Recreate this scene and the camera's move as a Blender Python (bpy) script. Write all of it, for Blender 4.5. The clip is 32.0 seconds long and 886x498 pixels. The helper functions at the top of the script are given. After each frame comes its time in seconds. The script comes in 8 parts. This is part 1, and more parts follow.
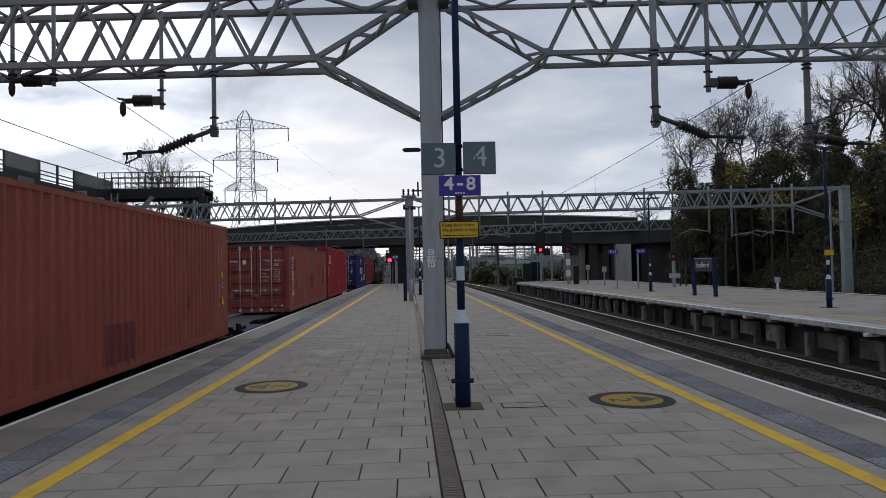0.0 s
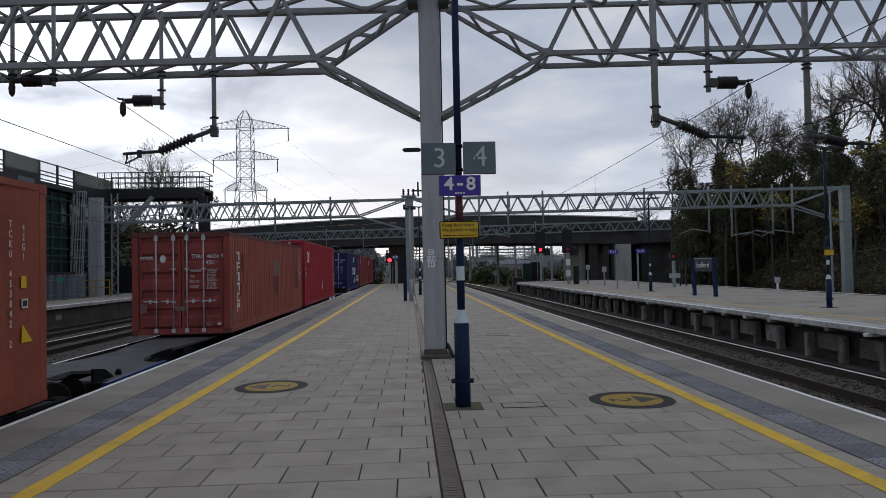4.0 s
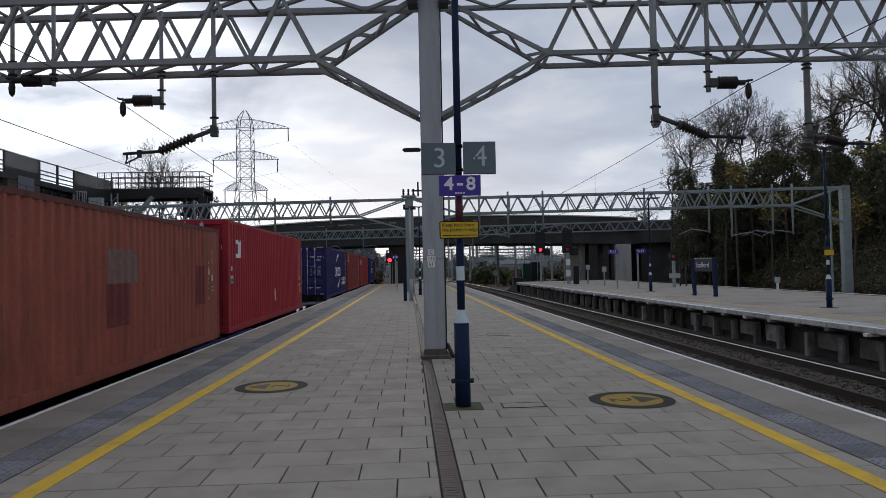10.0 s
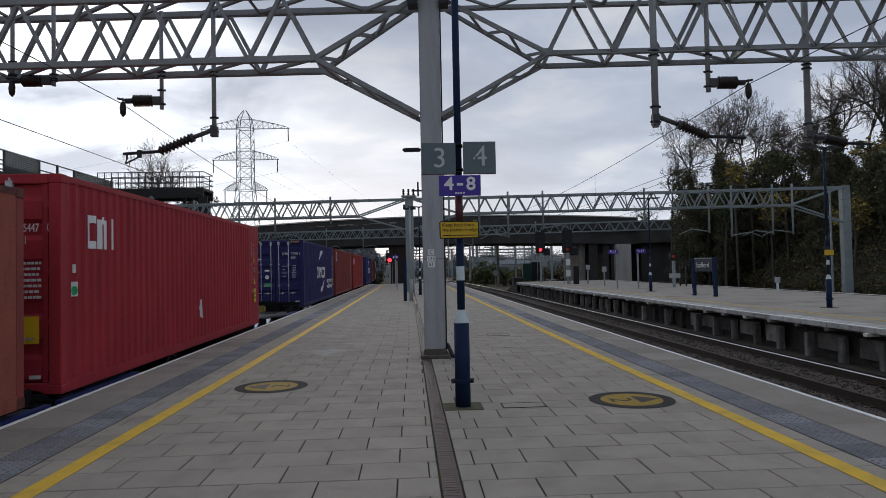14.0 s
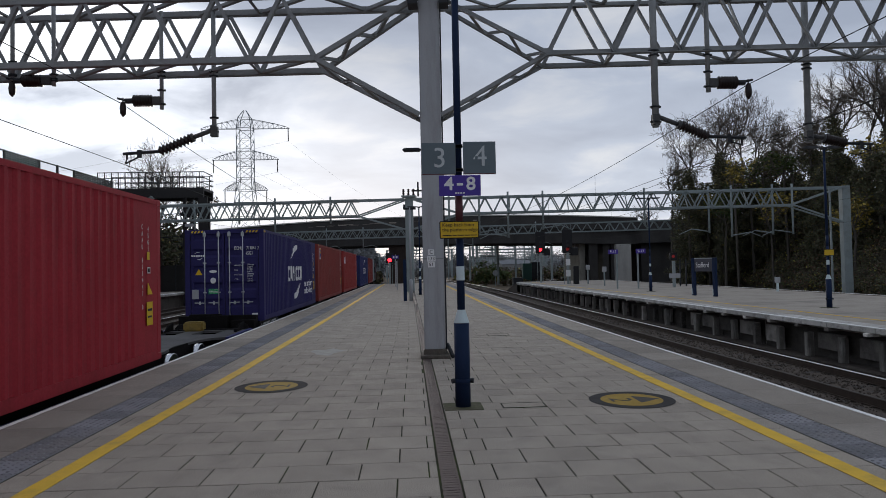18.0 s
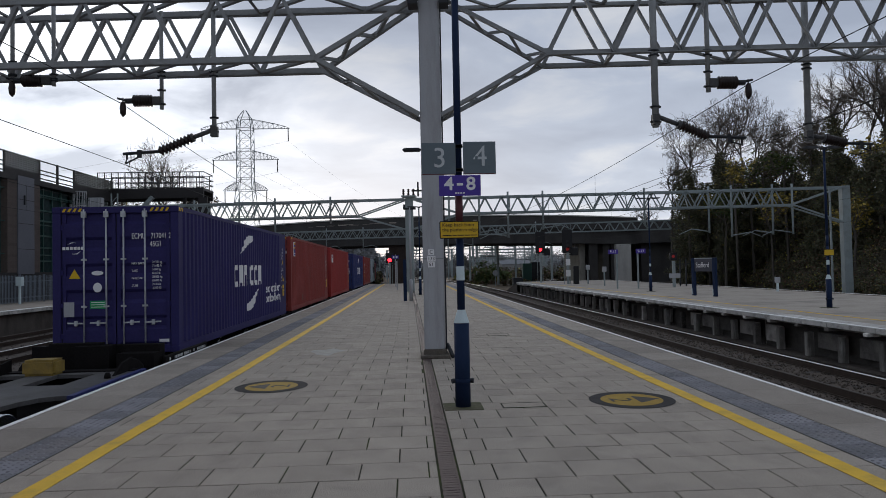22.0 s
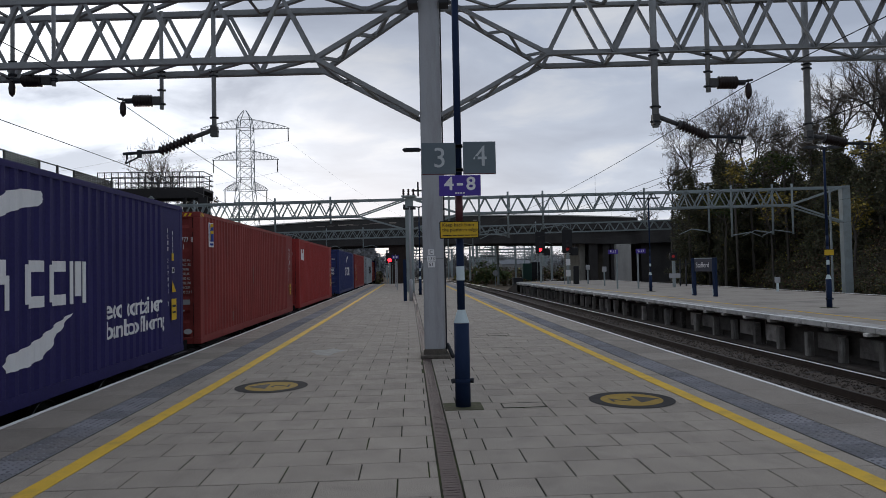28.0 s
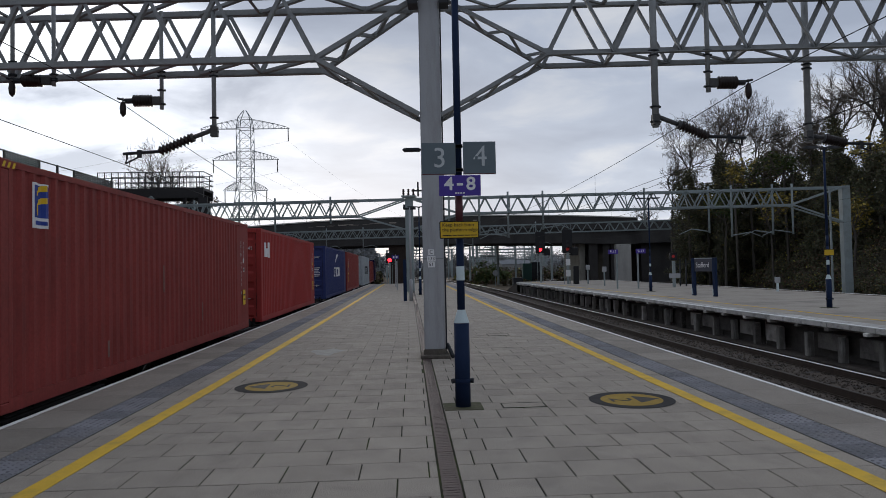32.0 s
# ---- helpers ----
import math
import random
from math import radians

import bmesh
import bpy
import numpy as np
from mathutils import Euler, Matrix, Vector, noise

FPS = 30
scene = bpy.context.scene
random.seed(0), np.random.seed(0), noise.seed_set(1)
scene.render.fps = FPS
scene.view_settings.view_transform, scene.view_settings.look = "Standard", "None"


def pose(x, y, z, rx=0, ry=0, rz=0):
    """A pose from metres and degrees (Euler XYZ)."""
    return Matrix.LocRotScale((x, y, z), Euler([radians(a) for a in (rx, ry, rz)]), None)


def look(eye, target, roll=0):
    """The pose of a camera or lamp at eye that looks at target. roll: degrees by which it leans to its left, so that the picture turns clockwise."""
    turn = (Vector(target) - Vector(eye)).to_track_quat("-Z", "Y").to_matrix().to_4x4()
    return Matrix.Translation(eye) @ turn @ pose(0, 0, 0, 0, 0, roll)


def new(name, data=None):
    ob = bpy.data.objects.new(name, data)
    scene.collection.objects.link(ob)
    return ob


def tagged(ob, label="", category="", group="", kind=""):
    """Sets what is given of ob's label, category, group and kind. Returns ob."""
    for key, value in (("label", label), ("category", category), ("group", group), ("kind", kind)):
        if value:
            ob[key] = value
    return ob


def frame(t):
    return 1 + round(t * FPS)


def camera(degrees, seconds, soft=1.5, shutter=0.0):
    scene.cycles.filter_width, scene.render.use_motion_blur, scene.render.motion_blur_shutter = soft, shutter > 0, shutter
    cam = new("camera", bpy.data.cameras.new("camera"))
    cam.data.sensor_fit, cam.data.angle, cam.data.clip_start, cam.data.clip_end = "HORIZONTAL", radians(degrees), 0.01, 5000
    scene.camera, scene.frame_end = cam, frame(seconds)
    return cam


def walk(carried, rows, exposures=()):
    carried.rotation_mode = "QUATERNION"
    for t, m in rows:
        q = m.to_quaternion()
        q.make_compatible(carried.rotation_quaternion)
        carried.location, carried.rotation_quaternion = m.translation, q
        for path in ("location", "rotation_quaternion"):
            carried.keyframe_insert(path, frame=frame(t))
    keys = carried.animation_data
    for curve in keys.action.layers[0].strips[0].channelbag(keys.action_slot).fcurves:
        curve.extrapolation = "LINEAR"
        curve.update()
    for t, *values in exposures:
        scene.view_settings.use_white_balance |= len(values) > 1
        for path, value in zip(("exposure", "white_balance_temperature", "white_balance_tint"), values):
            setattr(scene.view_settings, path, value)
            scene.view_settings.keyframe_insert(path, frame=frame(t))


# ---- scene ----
# camera: stands still on the island platform, looks along the tracks (+y)
CAM = pose(0, 0, 1.584) @ Matrix.Rotation(radians(-2.96), 4, "Z") @ Matrix.Rotation(radians(90 + 1.64), 4, "X") @ Matrix.Rotation(radians(-1.17), 4, "Z")
cam = camera(67.13, 32.0, soft=0.85)
walk(cam, [(0, CAM), (32.0, CAM)], exposures=[(0, 0.0), (32.0, 0.0)])

# ------------------------------------------------ sky and sun
SUN_AZ, SUN_EL = radians(-4), radians(9)      # azimuth from +y towards +x


def make_world():
    w = bpy.data.worlds.new("sky")
    w.use_nodes = True
    scene.world = w
    nt = w.node_tree
    nt.nodes.clear()
    N, L = nt.nodes.new, nt.links.new
    out, bg = N("ShaderNodeOutputWorld"), N("ShaderNodeBackground")
    sky = N("ShaderNodeTexSky")
    sky.sky_type, sky.sun_disc = "NISHITA", False
    sky.sun_elevation, sky.sun_rotation = SUN_EL, SUN_AZ
    tc = N("ShaderNodeTexCoord")
    # cloud sheet: direction projected on a flat layer
    sep = N("ShaderNodeSeparateXYZ")
    L(tc.outputs["Generated"], sep.inputs[0])
    zz = N("ShaderNodeMath"); zz.operation = "MAXIMUM"; zz.inputs[1].default_value = 0.0
    L(sep.outputs[2], zz.inputs[0])
    za = N("ShaderNodeMath"); za.operation = "ADD"; za.inputs[1].default_value = 0.22
    L(zz.outputs[0], za.inputs[0])
    dv = N("ShaderNodeVectorMath"); dv.operation = "DIVIDE"
    cb = N("ShaderNodeCombineXYZ")
    for i in range(3):
        L(za.outputs[0], cb.inputs[i])
    L(tc.outputs["Generated"], dv.inputs[0]); L(cb.outputs[0], dv.inputs[1])
    mp = N("ShaderNodeMapping"); mp.inputs["Scale"].default_value = (0.8, 1.0, 1.0); mp.inputs["Location"].default_value = (3.1, 1.7, 0)
    L(dv.outputs[0], mp.inputs[0])
    n1 = N("ShaderNodeTexNoise"); n1.inputs["Scale"].default_value = 2.3; n1.inputs["Detail"].default_value = 8; n1.inputs["Roughness"].default_value = 0.52; n1.inputs["Distortion"].default_value = 0.35
    L(mp.outputs[0], n1.inputs["Vector"])
    ramp = N("ShaderNodeValToRGB")
    e = ramp.color_ramp.elements
    e[0].position, e[0].color = 0.36, (0.46, 0.525, 0.665, 1)
    e[1].position, e[1].color = 0.66, (0.78, 0.82, 0.90, 1)
    m = ramp.color_ramp.elements.new(0.52); m.color = (0.56, 0.635, 0.785, 1)
    L(n1.outputs["Fac"], ramp.inputs[0])
    # the cloud is thin on that side of the sky, and the veiled sun brightens it
    dot = N("ShaderNodeVectorMath"); dot.operation = "DOT_PRODUCT"
    dot.inputs[1].default_value = (math.sin(radians(-29)) * 0.98, math.cos(radians(-29)) * 0.98, 0.19)
    L(tc.outputs["Generated"], dot.inputs[0])
    p1 = N("ShaderNodeMapRange"); p1.interpolation_type = "SMOOTHSTEP"
    p1.inputs["From Min"].default_value, p1.inputs["From Max"].default_value = 0.915, 1.0
    p1.inputs["To Max"].default_value = 0.74
    L(dot.outputs["Value"], p1.inputs["Value"])
    thin = N("ShaderNodeMapRange")
    thin.inputs["From Min"].default_value, thin.inputs["From Max"].default_value = 0.38, 0.62
    thin.inputs["To Min"].default_value, thin.inputs["To Max"].default_value = 0.35, 1.5
    L(n1.outputs["Fac"], thin.inputs["Value"])
    mg = N("ShaderNodeMath"); mg.operation = "MULTIPLY"
    L(p1.outputs[0], mg.inputs[0]); L(thin.outputs[0], mg.inputs[1])
    dot2 = N("ShaderNodeVectorMath"); dot2.operation = "DOT_PRODUCT"
    dot2.inputs[1].default_value = (math.sin(SUN_AZ) * math.cos(SUN_EL), math.cos(SUN_AZ) * math.cos(SUN_EL), math.sin(SUN_EL))
    L(tc.outputs["Generated"], dot2.inputs[0])
    p2 = N("ShaderNodeMapRange"); p2.interpolation_type = "SMOOTHSTEP"
    p2.inputs["From Min"].default_value, p2.inputs["From Max"].default_value = 0.984, 1.0
    p2.inputs["To Max"].default_value = 0.25
    L(dot2.outputs["Value"], p2.inputs["Value"])
    # lighter towards the horizon
    hz = N("ShaderNodeMapRange"); hz.inputs["From Min"].default_value, hz.inputs["From Max"].default_value = 0.0, 0.30
    hz.inputs["To Min"].default_value, hz.inputs["To Max"].default_value = 0.34, 0.0
    L(zz.outputs[0], hz.inputs["Value"])
    ad = N("ShaderNodeMath"); ad.operation = "ADD"
    a0 = N("ShaderNodeMath"); a0.operation = "ADD"
    L(mg.outputs[0], a0.inputs[0]); L(p2.outputs[0], a0.inputs[1])
    L(a0.outputs[0], ad.inputs[0]); L(hz.outputs[0], ad.inputs[1])
    vm = N("ShaderNodeVectorMath"); vm.operation = "ADD"
    L(ramp.outputs[0], vm.inputs[0]); L(ad.outputs[0], vm.inputs[1])
    mixs = N("ShaderNodeVectorMath"); mixs.operation = "SCALE"; mixs.inputs["Scale"].default_value = 0.005
    L(sky.outputs[0], mixs.inputs[0])
    # unseen sky behind the camera, dimmed to darken the faces turned towards it
    away = N("ShaderNodeMapRange"); away.inputs["From Min"].default_value, away.inputs["From Max"].default_value = -0.75, 0.55
    away.inputs["To Min"].default_value, away.inputs["To Max"].default_value = 0.76, 1.0
    L(sep.outputs[1], away.inputs["Value"])
    stg = N("ShaderNodeMath"); stg.operation = "MULTIPLY"; stg.inputs[1].default_value = 0.745
    L(away.outputs[0], stg.inputs[0]); L(stg.outputs[0], bg.inputs["Strength"])
    v2 = N("ShaderNodeVectorMath"); v2.operation = "ADD"
    L(vm.outputs[0], v2.inputs[0]); L(mixs.outputs[0], v2.inputs[1])
    L(v2.outputs[0], bg.inputs["Color"])
    L(bg.outputs[0], out.inputs[0])


make_world()
sun = new("sun", bpy.data.lights.new("sun", "SUN"))
sun.data.energy, sun.data.angle, sun.data.color = 0.7, radians(16), (1.0, 0.93, 0.84)
_d = Vector((math.sin(SUN_AZ) * math.cos(SUN_EL), math.cos(SUN_AZ) * math.cos(SUN_EL), math.sin(SUN_EL)))
sun.matrix_world = look(_d * 50, (0, 0, 0))


# ------------------------------------------------ materials
def mat(name, col, rough=0.6, metal=0.0, var=0.18, scale=6.0, fine=60.0, bump=0.15, dirt=None, dirt_amt=0.0, dirt_scale=1.5, piece=0.0, streak=None, emit=0.0, spec=0.22, grain=1.0):
    """Two scales of tone, optional dirt, vertical streaks, piece-to-piece shift and fine relief."""
    m = bpy.data.materials.new(name)
    m.use_nodes = True
    nt = m.node_tree
    b = nt.nodes["Principled BSDF"]
    N, L = nt.nodes.new, nt.links.new
    b.inputs["Roughness"].default_value = rough
    b.inputs["Metallic"].default_value = metal
    b.inputs["Specular IOR Level"].default_value = spec
    tc = N("ShaderNodeTexCoord")
    n1, n2 = N("ShaderNodeTexNoise"), N("ShaderNodeTexNoise")
    n1.inputs["Scale"].default_value, n1.inputs["Detail"].default_value = scale, 4
    n2.inputs["Scale"].default_value, n2.inputs["Detail"].default_value = fine, 3
    src_v = tc.outputs["Object"]
    if piece:
        # each piece takes its grain from where it lies
        oi0, ad0 = N("ShaderNodeObjectInfo"), N("ShaderNodeVectorMath")
        L(src_v, ad0.inputs[0]); L(oi0.outputs["Location"], ad0.inputs[1])
        src_v = ad0.outputs[0]
    for n in (n1, n2):
        L(src_v, n.inputs["Vector"])
    add = N("ShaderNodeMath"); add.operation = "ADD"
    gr = N("ShaderNodeMath"); gr.operation = "MULTIPLY_ADD"; gr.inputs[1].default_value = grain; gr.inputs[2].default_value = 0.5 - 0.5 * grain
    L(n2.outputs["Fac"], gr.inputs[0])
    L(n1.outputs["Fac"], add.inputs[0]); L(gr.outputs[0], add.inputs[1])
    if piece:
        oi = N("ShaderNodeObjectInfo")
        ge = N("ShaderNodeNewGeometry")
        sm = N("ShaderNodeMath"); sm.operation = "ADD"
        L(oi.outputs["Random"], sm.inputs[0]); L(ge.outputs["Random Per Island"], sm.inputs[1])
        fr = N("ShaderNodeMath"); fr.operation = "FRACT"
        L(sm.outputs[0], fr.inputs[0])
        ps = N("ShaderNodeMath"); ps.operation = "MULTIPLY_ADD"; ps.inputs[1].default_value = piece / max(var, 1e-3); ps.inputs[2].default_value = -0.5 * piece / max(var, 1e-3)
        L(fr.outputs[0], ps.inputs[0])
        a2 = N("ShaderNodeMath"); a2.operation = "ADD"
        L(add.outputs[0], a2.inputs[0]); L(ps.outputs[0], a2.inputs[1])
        add = a2
    mr = N("ShaderNodeMapRange"); mr.clamp = False
    mr.inputs["From Min"].default_value, mr.inputs["From Max"].default_value = 0.6, 1.4
    mr.inputs["To Min"].default_value, mr.inputs["To Max"].default_value = 1 - var, 1 + var
    L(add.outputs[0], mr.inputs["Value"])
    sc = N("ShaderNodeVectorMath"); sc.operation = "SCALE"
    sc.inputs[0].default_value = col
    L(mr.outputs[0], sc.inputs["Scale"])
    src = sc.outputs[0]
    if dirt:
        n3 = N("ShaderNodeTexNoise"); n3.inputs["Scale"].default_value, n3.inputs["Detail"].default_value, n3.inputs["Roughness"].default_value = dirt_scale, 7, 0.65
        if streak:
            mp = N("ShaderNodeMapping"); mp.inputs["Scale"].default_value = streak
            L(src_v, mp.inputs[0]); L(mp.outputs[0], n3.inputs["Vector"])
        else:
            L(src_v, n3.inputs["Vector"])
        r3 = N("ShaderNodeMapRange"); r3.inputs["From Min"].default_value, r3.inputs["From Max"].default_value = 0.48, 0.72
        r3.inputs["To Max"].default_value = dirt_amt
        L(n3.outputs["Fac"], r3.inputs["Value"])
        mx = N("ShaderNodeMix"); mx.data_type = "RGBA"
        mx.inputs["B"].default_value = (*dirt, 1)
        L(r3.outputs[0], mx.inputs["Factor"]); L(src, mx.inputs["A"])
        src = mx.outputs["Result"]
    L(src, b.inputs["Base Color"])
    if bump:
        bp = N("ShaderNodeBump"); bp.inputs["Strength"].default_value = bump; bp.inputs["Distance"].default_value = 0.01
        L(n2.outputs["Fac"], bp.inputs["Height"]); L(bp.outputs[0], b.inputs["Normal"])
    if emit:
        b.inputs["Emission Color"].default_value = (*col, 1)
        b.inputs["Emission Strength"].default_value = emit
    return m


M = {}
M["slab"] = mat("paving_concrete", (0.372, 0.330, 0.280), 0.85, var=0.15, scale=2.6, fine=110, grain=4.0, bump=0.7, piece=0.05, dirt=(0.23, 0.205, 0.18), dirt_amt=0.5, dirt_scale=2.3, spec=0.08)
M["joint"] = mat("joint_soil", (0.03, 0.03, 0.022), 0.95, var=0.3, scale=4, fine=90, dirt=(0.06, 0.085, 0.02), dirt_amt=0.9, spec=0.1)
M["coping"] = mat("coping_concrete", (0.305, 0.272, 0.235), 0.85, var=0.15, scale=1.6, fine=110, grain=3.5, bump=0.5, piece=0.10, dirt=(0.19, 0.17, 0.15), dirt_amt=0.5, dirt_scale=0.9, spec=0.08)
M["tactile"] = mat("tactile_paving", (0.215, 0.216, 0.232), 0.85, var=0.18, scale=2, fine=80, piece=0.2, bump=0.2, dirt=(0.27, 0.25, 0.235), dirt_amt=0.5, dirt_scale=1.3, spec=0.08)
M["yellow_line"] = mat("yellow_paint", (0.74, 0.47, 0.06), 0.7, var=0.12, scale=5, fine=90, dirt=(0.28, 0.22, 0.11), dirt_amt=0.5, dirt_scale=3.5, spec=0.1)
M["white_line"] = mat("white_paint", (0.84, 0.84, 0.82), 0.7, var=0.10, scale=4, fine=80, dirt=(0.42, 0.41, 0.39), dirt_amt=0.45, dirt_scale=5, spec=0.15)
M["white_fresh"] = mat("fresh_white_paint", (0.84, 0.84, 0.82), 0.7, var=0.08, scale=3, fine=60, dirt=(0.5, 0.48, 0.45), dirt_amt=0.4, dirt_scale=4, spec=0.15)
M["drain"] = mat("drain_iron", (0.085, 0.06, 0.058), 0.65, var=0.25, scale=4, fine=60, dirt=(0.14, 0.12, 0.10), dirt_amt=0.5)
M["ballast"] = mat("ballast", (0.088, 0.074, 0.063), 0.95, var=0.4, scale=3, fine=28, bump=1.0, piece=0.3, spec=0.05)
M["ballast_yard"] = mat("yard_ballast", (0.07, 0.061, 0.054), 0.95, var=0.5, scale=3, fine=28, bump=1.0, piece=0.5, spec=0.05)
M["yard_wall"] = mat("yard_platform_wall", (0.10, 0.088, 0.078), 0.9, var=0.35, scale=1.2, fine=20, dirt=(0.05, 0.045, 0.04), dirt_amt=0.8, dirt_scale=1.5, streak=(1, 1, 0.4), spec=0.1)
M["ground"] = mat("track_bed", (0.06, 0.053, 0.047), 0.95, var=0.5, scale=0.7, fine=22, bump=0.9, spec=0.1)
M["sleeper"] = mat("sleeper_concrete", (0.07, 0.062, 0.056), 0.9, var=0.25, scale=3, fine=50)
M["rail_side"] = mat("rail_rust", (0.04, 0.028, 0.022), 0.8, var=0.3, scale=5, fine=60)
M["rail_top"] = mat("rail_polished", (0.85, 0.84, 0.83), 0.5, metal=1.0, var=0.08, bump=0)
M["rail_dull"] = mat("rail_dull_head", (0.075, 0.063, 0.055), 0.7, var=0.3, scale=5, fine=60, bump=0)
# shade under the far platform edge is put into this dark wall colour
M["recess"] = mat("shaded_recess_wall", (0.085, 0.078, 0.071), 0.95, var=0.35, scale=1.5, fine=30, dirt=(0.03, 0.028, 0.025), dirt_amt=0.8, dirt_scale=1.5, spec=0.05)
M["wallc"] = mat("platform_wall_concrete", (0.21, 0.196, 0.18), 0.9, var=0.35, scale=1.5, fine=40, dirt=(0.05, 0.045, 0.04), dirt_amt=0.85, dirt_scale=2.0, piece=0.6)
M["wall_stain"] = mat("lime_stained_concrete", (0.17, 0.16, 0.145), 0.9, var=0.3, scale=2.0, fine=40, dirt=(0.42, 0.41, 0.39), dirt_amt=0.85, dirt_scale=2.6, streak=(3, 3, 0.5), piece=0.3)
M["plinth"] = mat("grimy_plinth_mortar", (0.12, 0.105, 0.09), 0.9, var=0.3, scale=5, fine=60, dirt=(0.05, 0.05, 0.035), dirt_amt=0.7, dirt_scale=6)
M["steel"] = mat("galvanised_steel", (0.27, 0.28, 0.28), 0.55, metal=0.0, var=0.12, scale=4, fine=50, dirt=(0.14, 0.13, 0.12), dirt_amt=0.5, dirt_scale=2.5)
M["steel_post"] = mat("grey_painted_steel", (0.38, 0.39, 0.405), 0.5, var=0.08, scale=2, fine=40, bump=0.05, dirt=(0.17, 0.16, 0.15), dirt_amt=0.4, dirt_scale=1.6, streak=(4, 4, 0.5))
M["steel_far"] = mat("weathered_steel", (0.26, 0.30, 0.30), 0.6, var=0.12, scale=2, fine=20, dirt=(0.15, 0.15, 0.13), dirt_amt=0.4)
M["dark_steel"] = mat("dark_steel", (0.03, 0.032, 0.036), 0.55, var=0.25, scale=3, fine=40)
M["hardware"] = mat("dull_line_hardware", (0.085, 0.085, 0.085), 0.6, var=0.25, scale=8, fine=60, dirt=(0.04, 0.035, 0.03), dirt_amt=0.6, dirt_scale=6)
M["navy"] = mat("navy_paint", (0.013, 0.025, 0.062), 0.55, var=0.12, scale=4, fine=50, bump=0.05, dirt=(0.04, 0.045, 0.055), dirt_amt=0.3, spec=0.1)
M["pale_band"] = mat("pale_reflective_band", (0.56, 0.66, 0.68), 0.45, var=0.06, bump=0.02)
M["maroon"] = mat("maroon_paint", (0.10, 0.03, 0.035), 0.5, var=0.1)
M["insulator"] = mat("brown_porcelain", (0.03, 0.022, 0.02), 0.25, var=0.15, bump=0)
M["wire"] = mat("copper_wire_dark", (0.04, 0.04, 0.04), 0.7, var=0.1, bump=0, spec=0.06)
M["sign_grey"] = mat("grey_sign_plate", (0.13, 0.165, 0.185), 0.55, var=0.05, bump=0.02)
M["sign_num"] = mat("worn_pale_lettering", (0.50, 0.54, 0.55), 0.6, var=0.1)
M["purple"] = mat("purple_sign", (0.075, 0.045, 0.30), 0.45, var=0.04, bump=0)
M["white"] = mat("white_lettering", (0.78, 0.78, 0.78), 0.5, var=0.04, bump=0)
M["sign_yellow"] = mat("yellow_sign", (0.62, 0.40, 0.03), 0.5, var=0.05, bump=0)
M["black"] = mat("black_paint", (0.018, 0.018, 0.02), 0.5, var=0.15, bump=0.03)
M["red_lamp"] = mat("red_signal_light", (1.0, 0.012, 0.02), 0.4, var=0.0, bump=0, emit=9.0)
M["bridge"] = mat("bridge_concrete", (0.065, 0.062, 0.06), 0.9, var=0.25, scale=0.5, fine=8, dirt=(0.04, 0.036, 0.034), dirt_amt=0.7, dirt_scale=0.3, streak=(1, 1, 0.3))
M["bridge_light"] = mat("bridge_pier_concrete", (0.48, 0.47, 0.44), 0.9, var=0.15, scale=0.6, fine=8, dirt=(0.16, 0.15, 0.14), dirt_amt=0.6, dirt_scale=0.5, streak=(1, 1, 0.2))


# ------------------------------------------------ mesh helpers
def box(bm, x0, x1, y0, y1, z0, z1):
    v = [bm.verts.new((x, y, z)) for z in (z0, z1) for y in (y0, y1) for x in (x0, x1)]
    for f in ((0, 2, 3, 1), (4, 5, 7, 6), (0, 1, 5, 4), (2, 6, 7, 3), (0, 4, 6, 2), (1, 3, 7, 5)):
        bm.faces.new([v[i] for i in f])
    return v


def axes(p, q):
    p, q = Vector(p), Vector(q)
    d = (q - p).normalized()
    u = d.cross(Vector((0, 0, 1)))
    if u.length < 1e-3:
        u = Vector((1, 0, 0))
    u.normalize()
    return p, q, u, u.cross(d).normalized()


def bar(bm, p, q, w, h):
    """A bar of rectangular section, w across and h in its upright plane."""
    p, q, u, n = axes(p, q)
    v = [bm.verts.new(e + u * a * w / 2 + n * b * h / 2) for e in (p, q) for a, b in ((-1, -1), (1, -1), (1, 1), (-1, 1))]
    for i in range(4):
        j = (i + 1) % 4
        bm.faces.new((v[i], v[j], v[j + 4], v[i + 4]))
    bm.faces.new(v[3::-1]); bm.faces.new(v[4:])


def angle(bm, p, q, s=0.07, t=0.009):
    """A rolled steel angle section."""
    p, q, u, n = axes(p, q)
    for a, b, w, h in ((0, -s / 2, s, t), (-s / 2, 0, t, s)):
        o = u * a + n * b
        bar(bm, p + o, q + o, w, h)


def lathe(bm, prof, at=(0, 0, 0), n=16, ax="z"):
    rings = []
    for r, h in prof:
        ring = []
        for i in range(n):
            a = 2 * math.pi * i / n
            c, s_ = r * math.cos(a), r * math.sin(a)
            p = {"z": (c, s_, h), "x": (h, c, s_), "y": (c, h, s_)}[ax]
            ring.append(bm.verts.new(Vector(at) + Vector(p)))
        rings.append(ring)
    for a, b in zip(rings, rings[1:]):
        for i in range(n):
            j = (i + 1) % n
            bm.faces.new((a[i], a[j], b[j], b[i])).smooth = n > 8
    for ring in (rings[0], rings[-1]):
        bm.faces.new(ring)


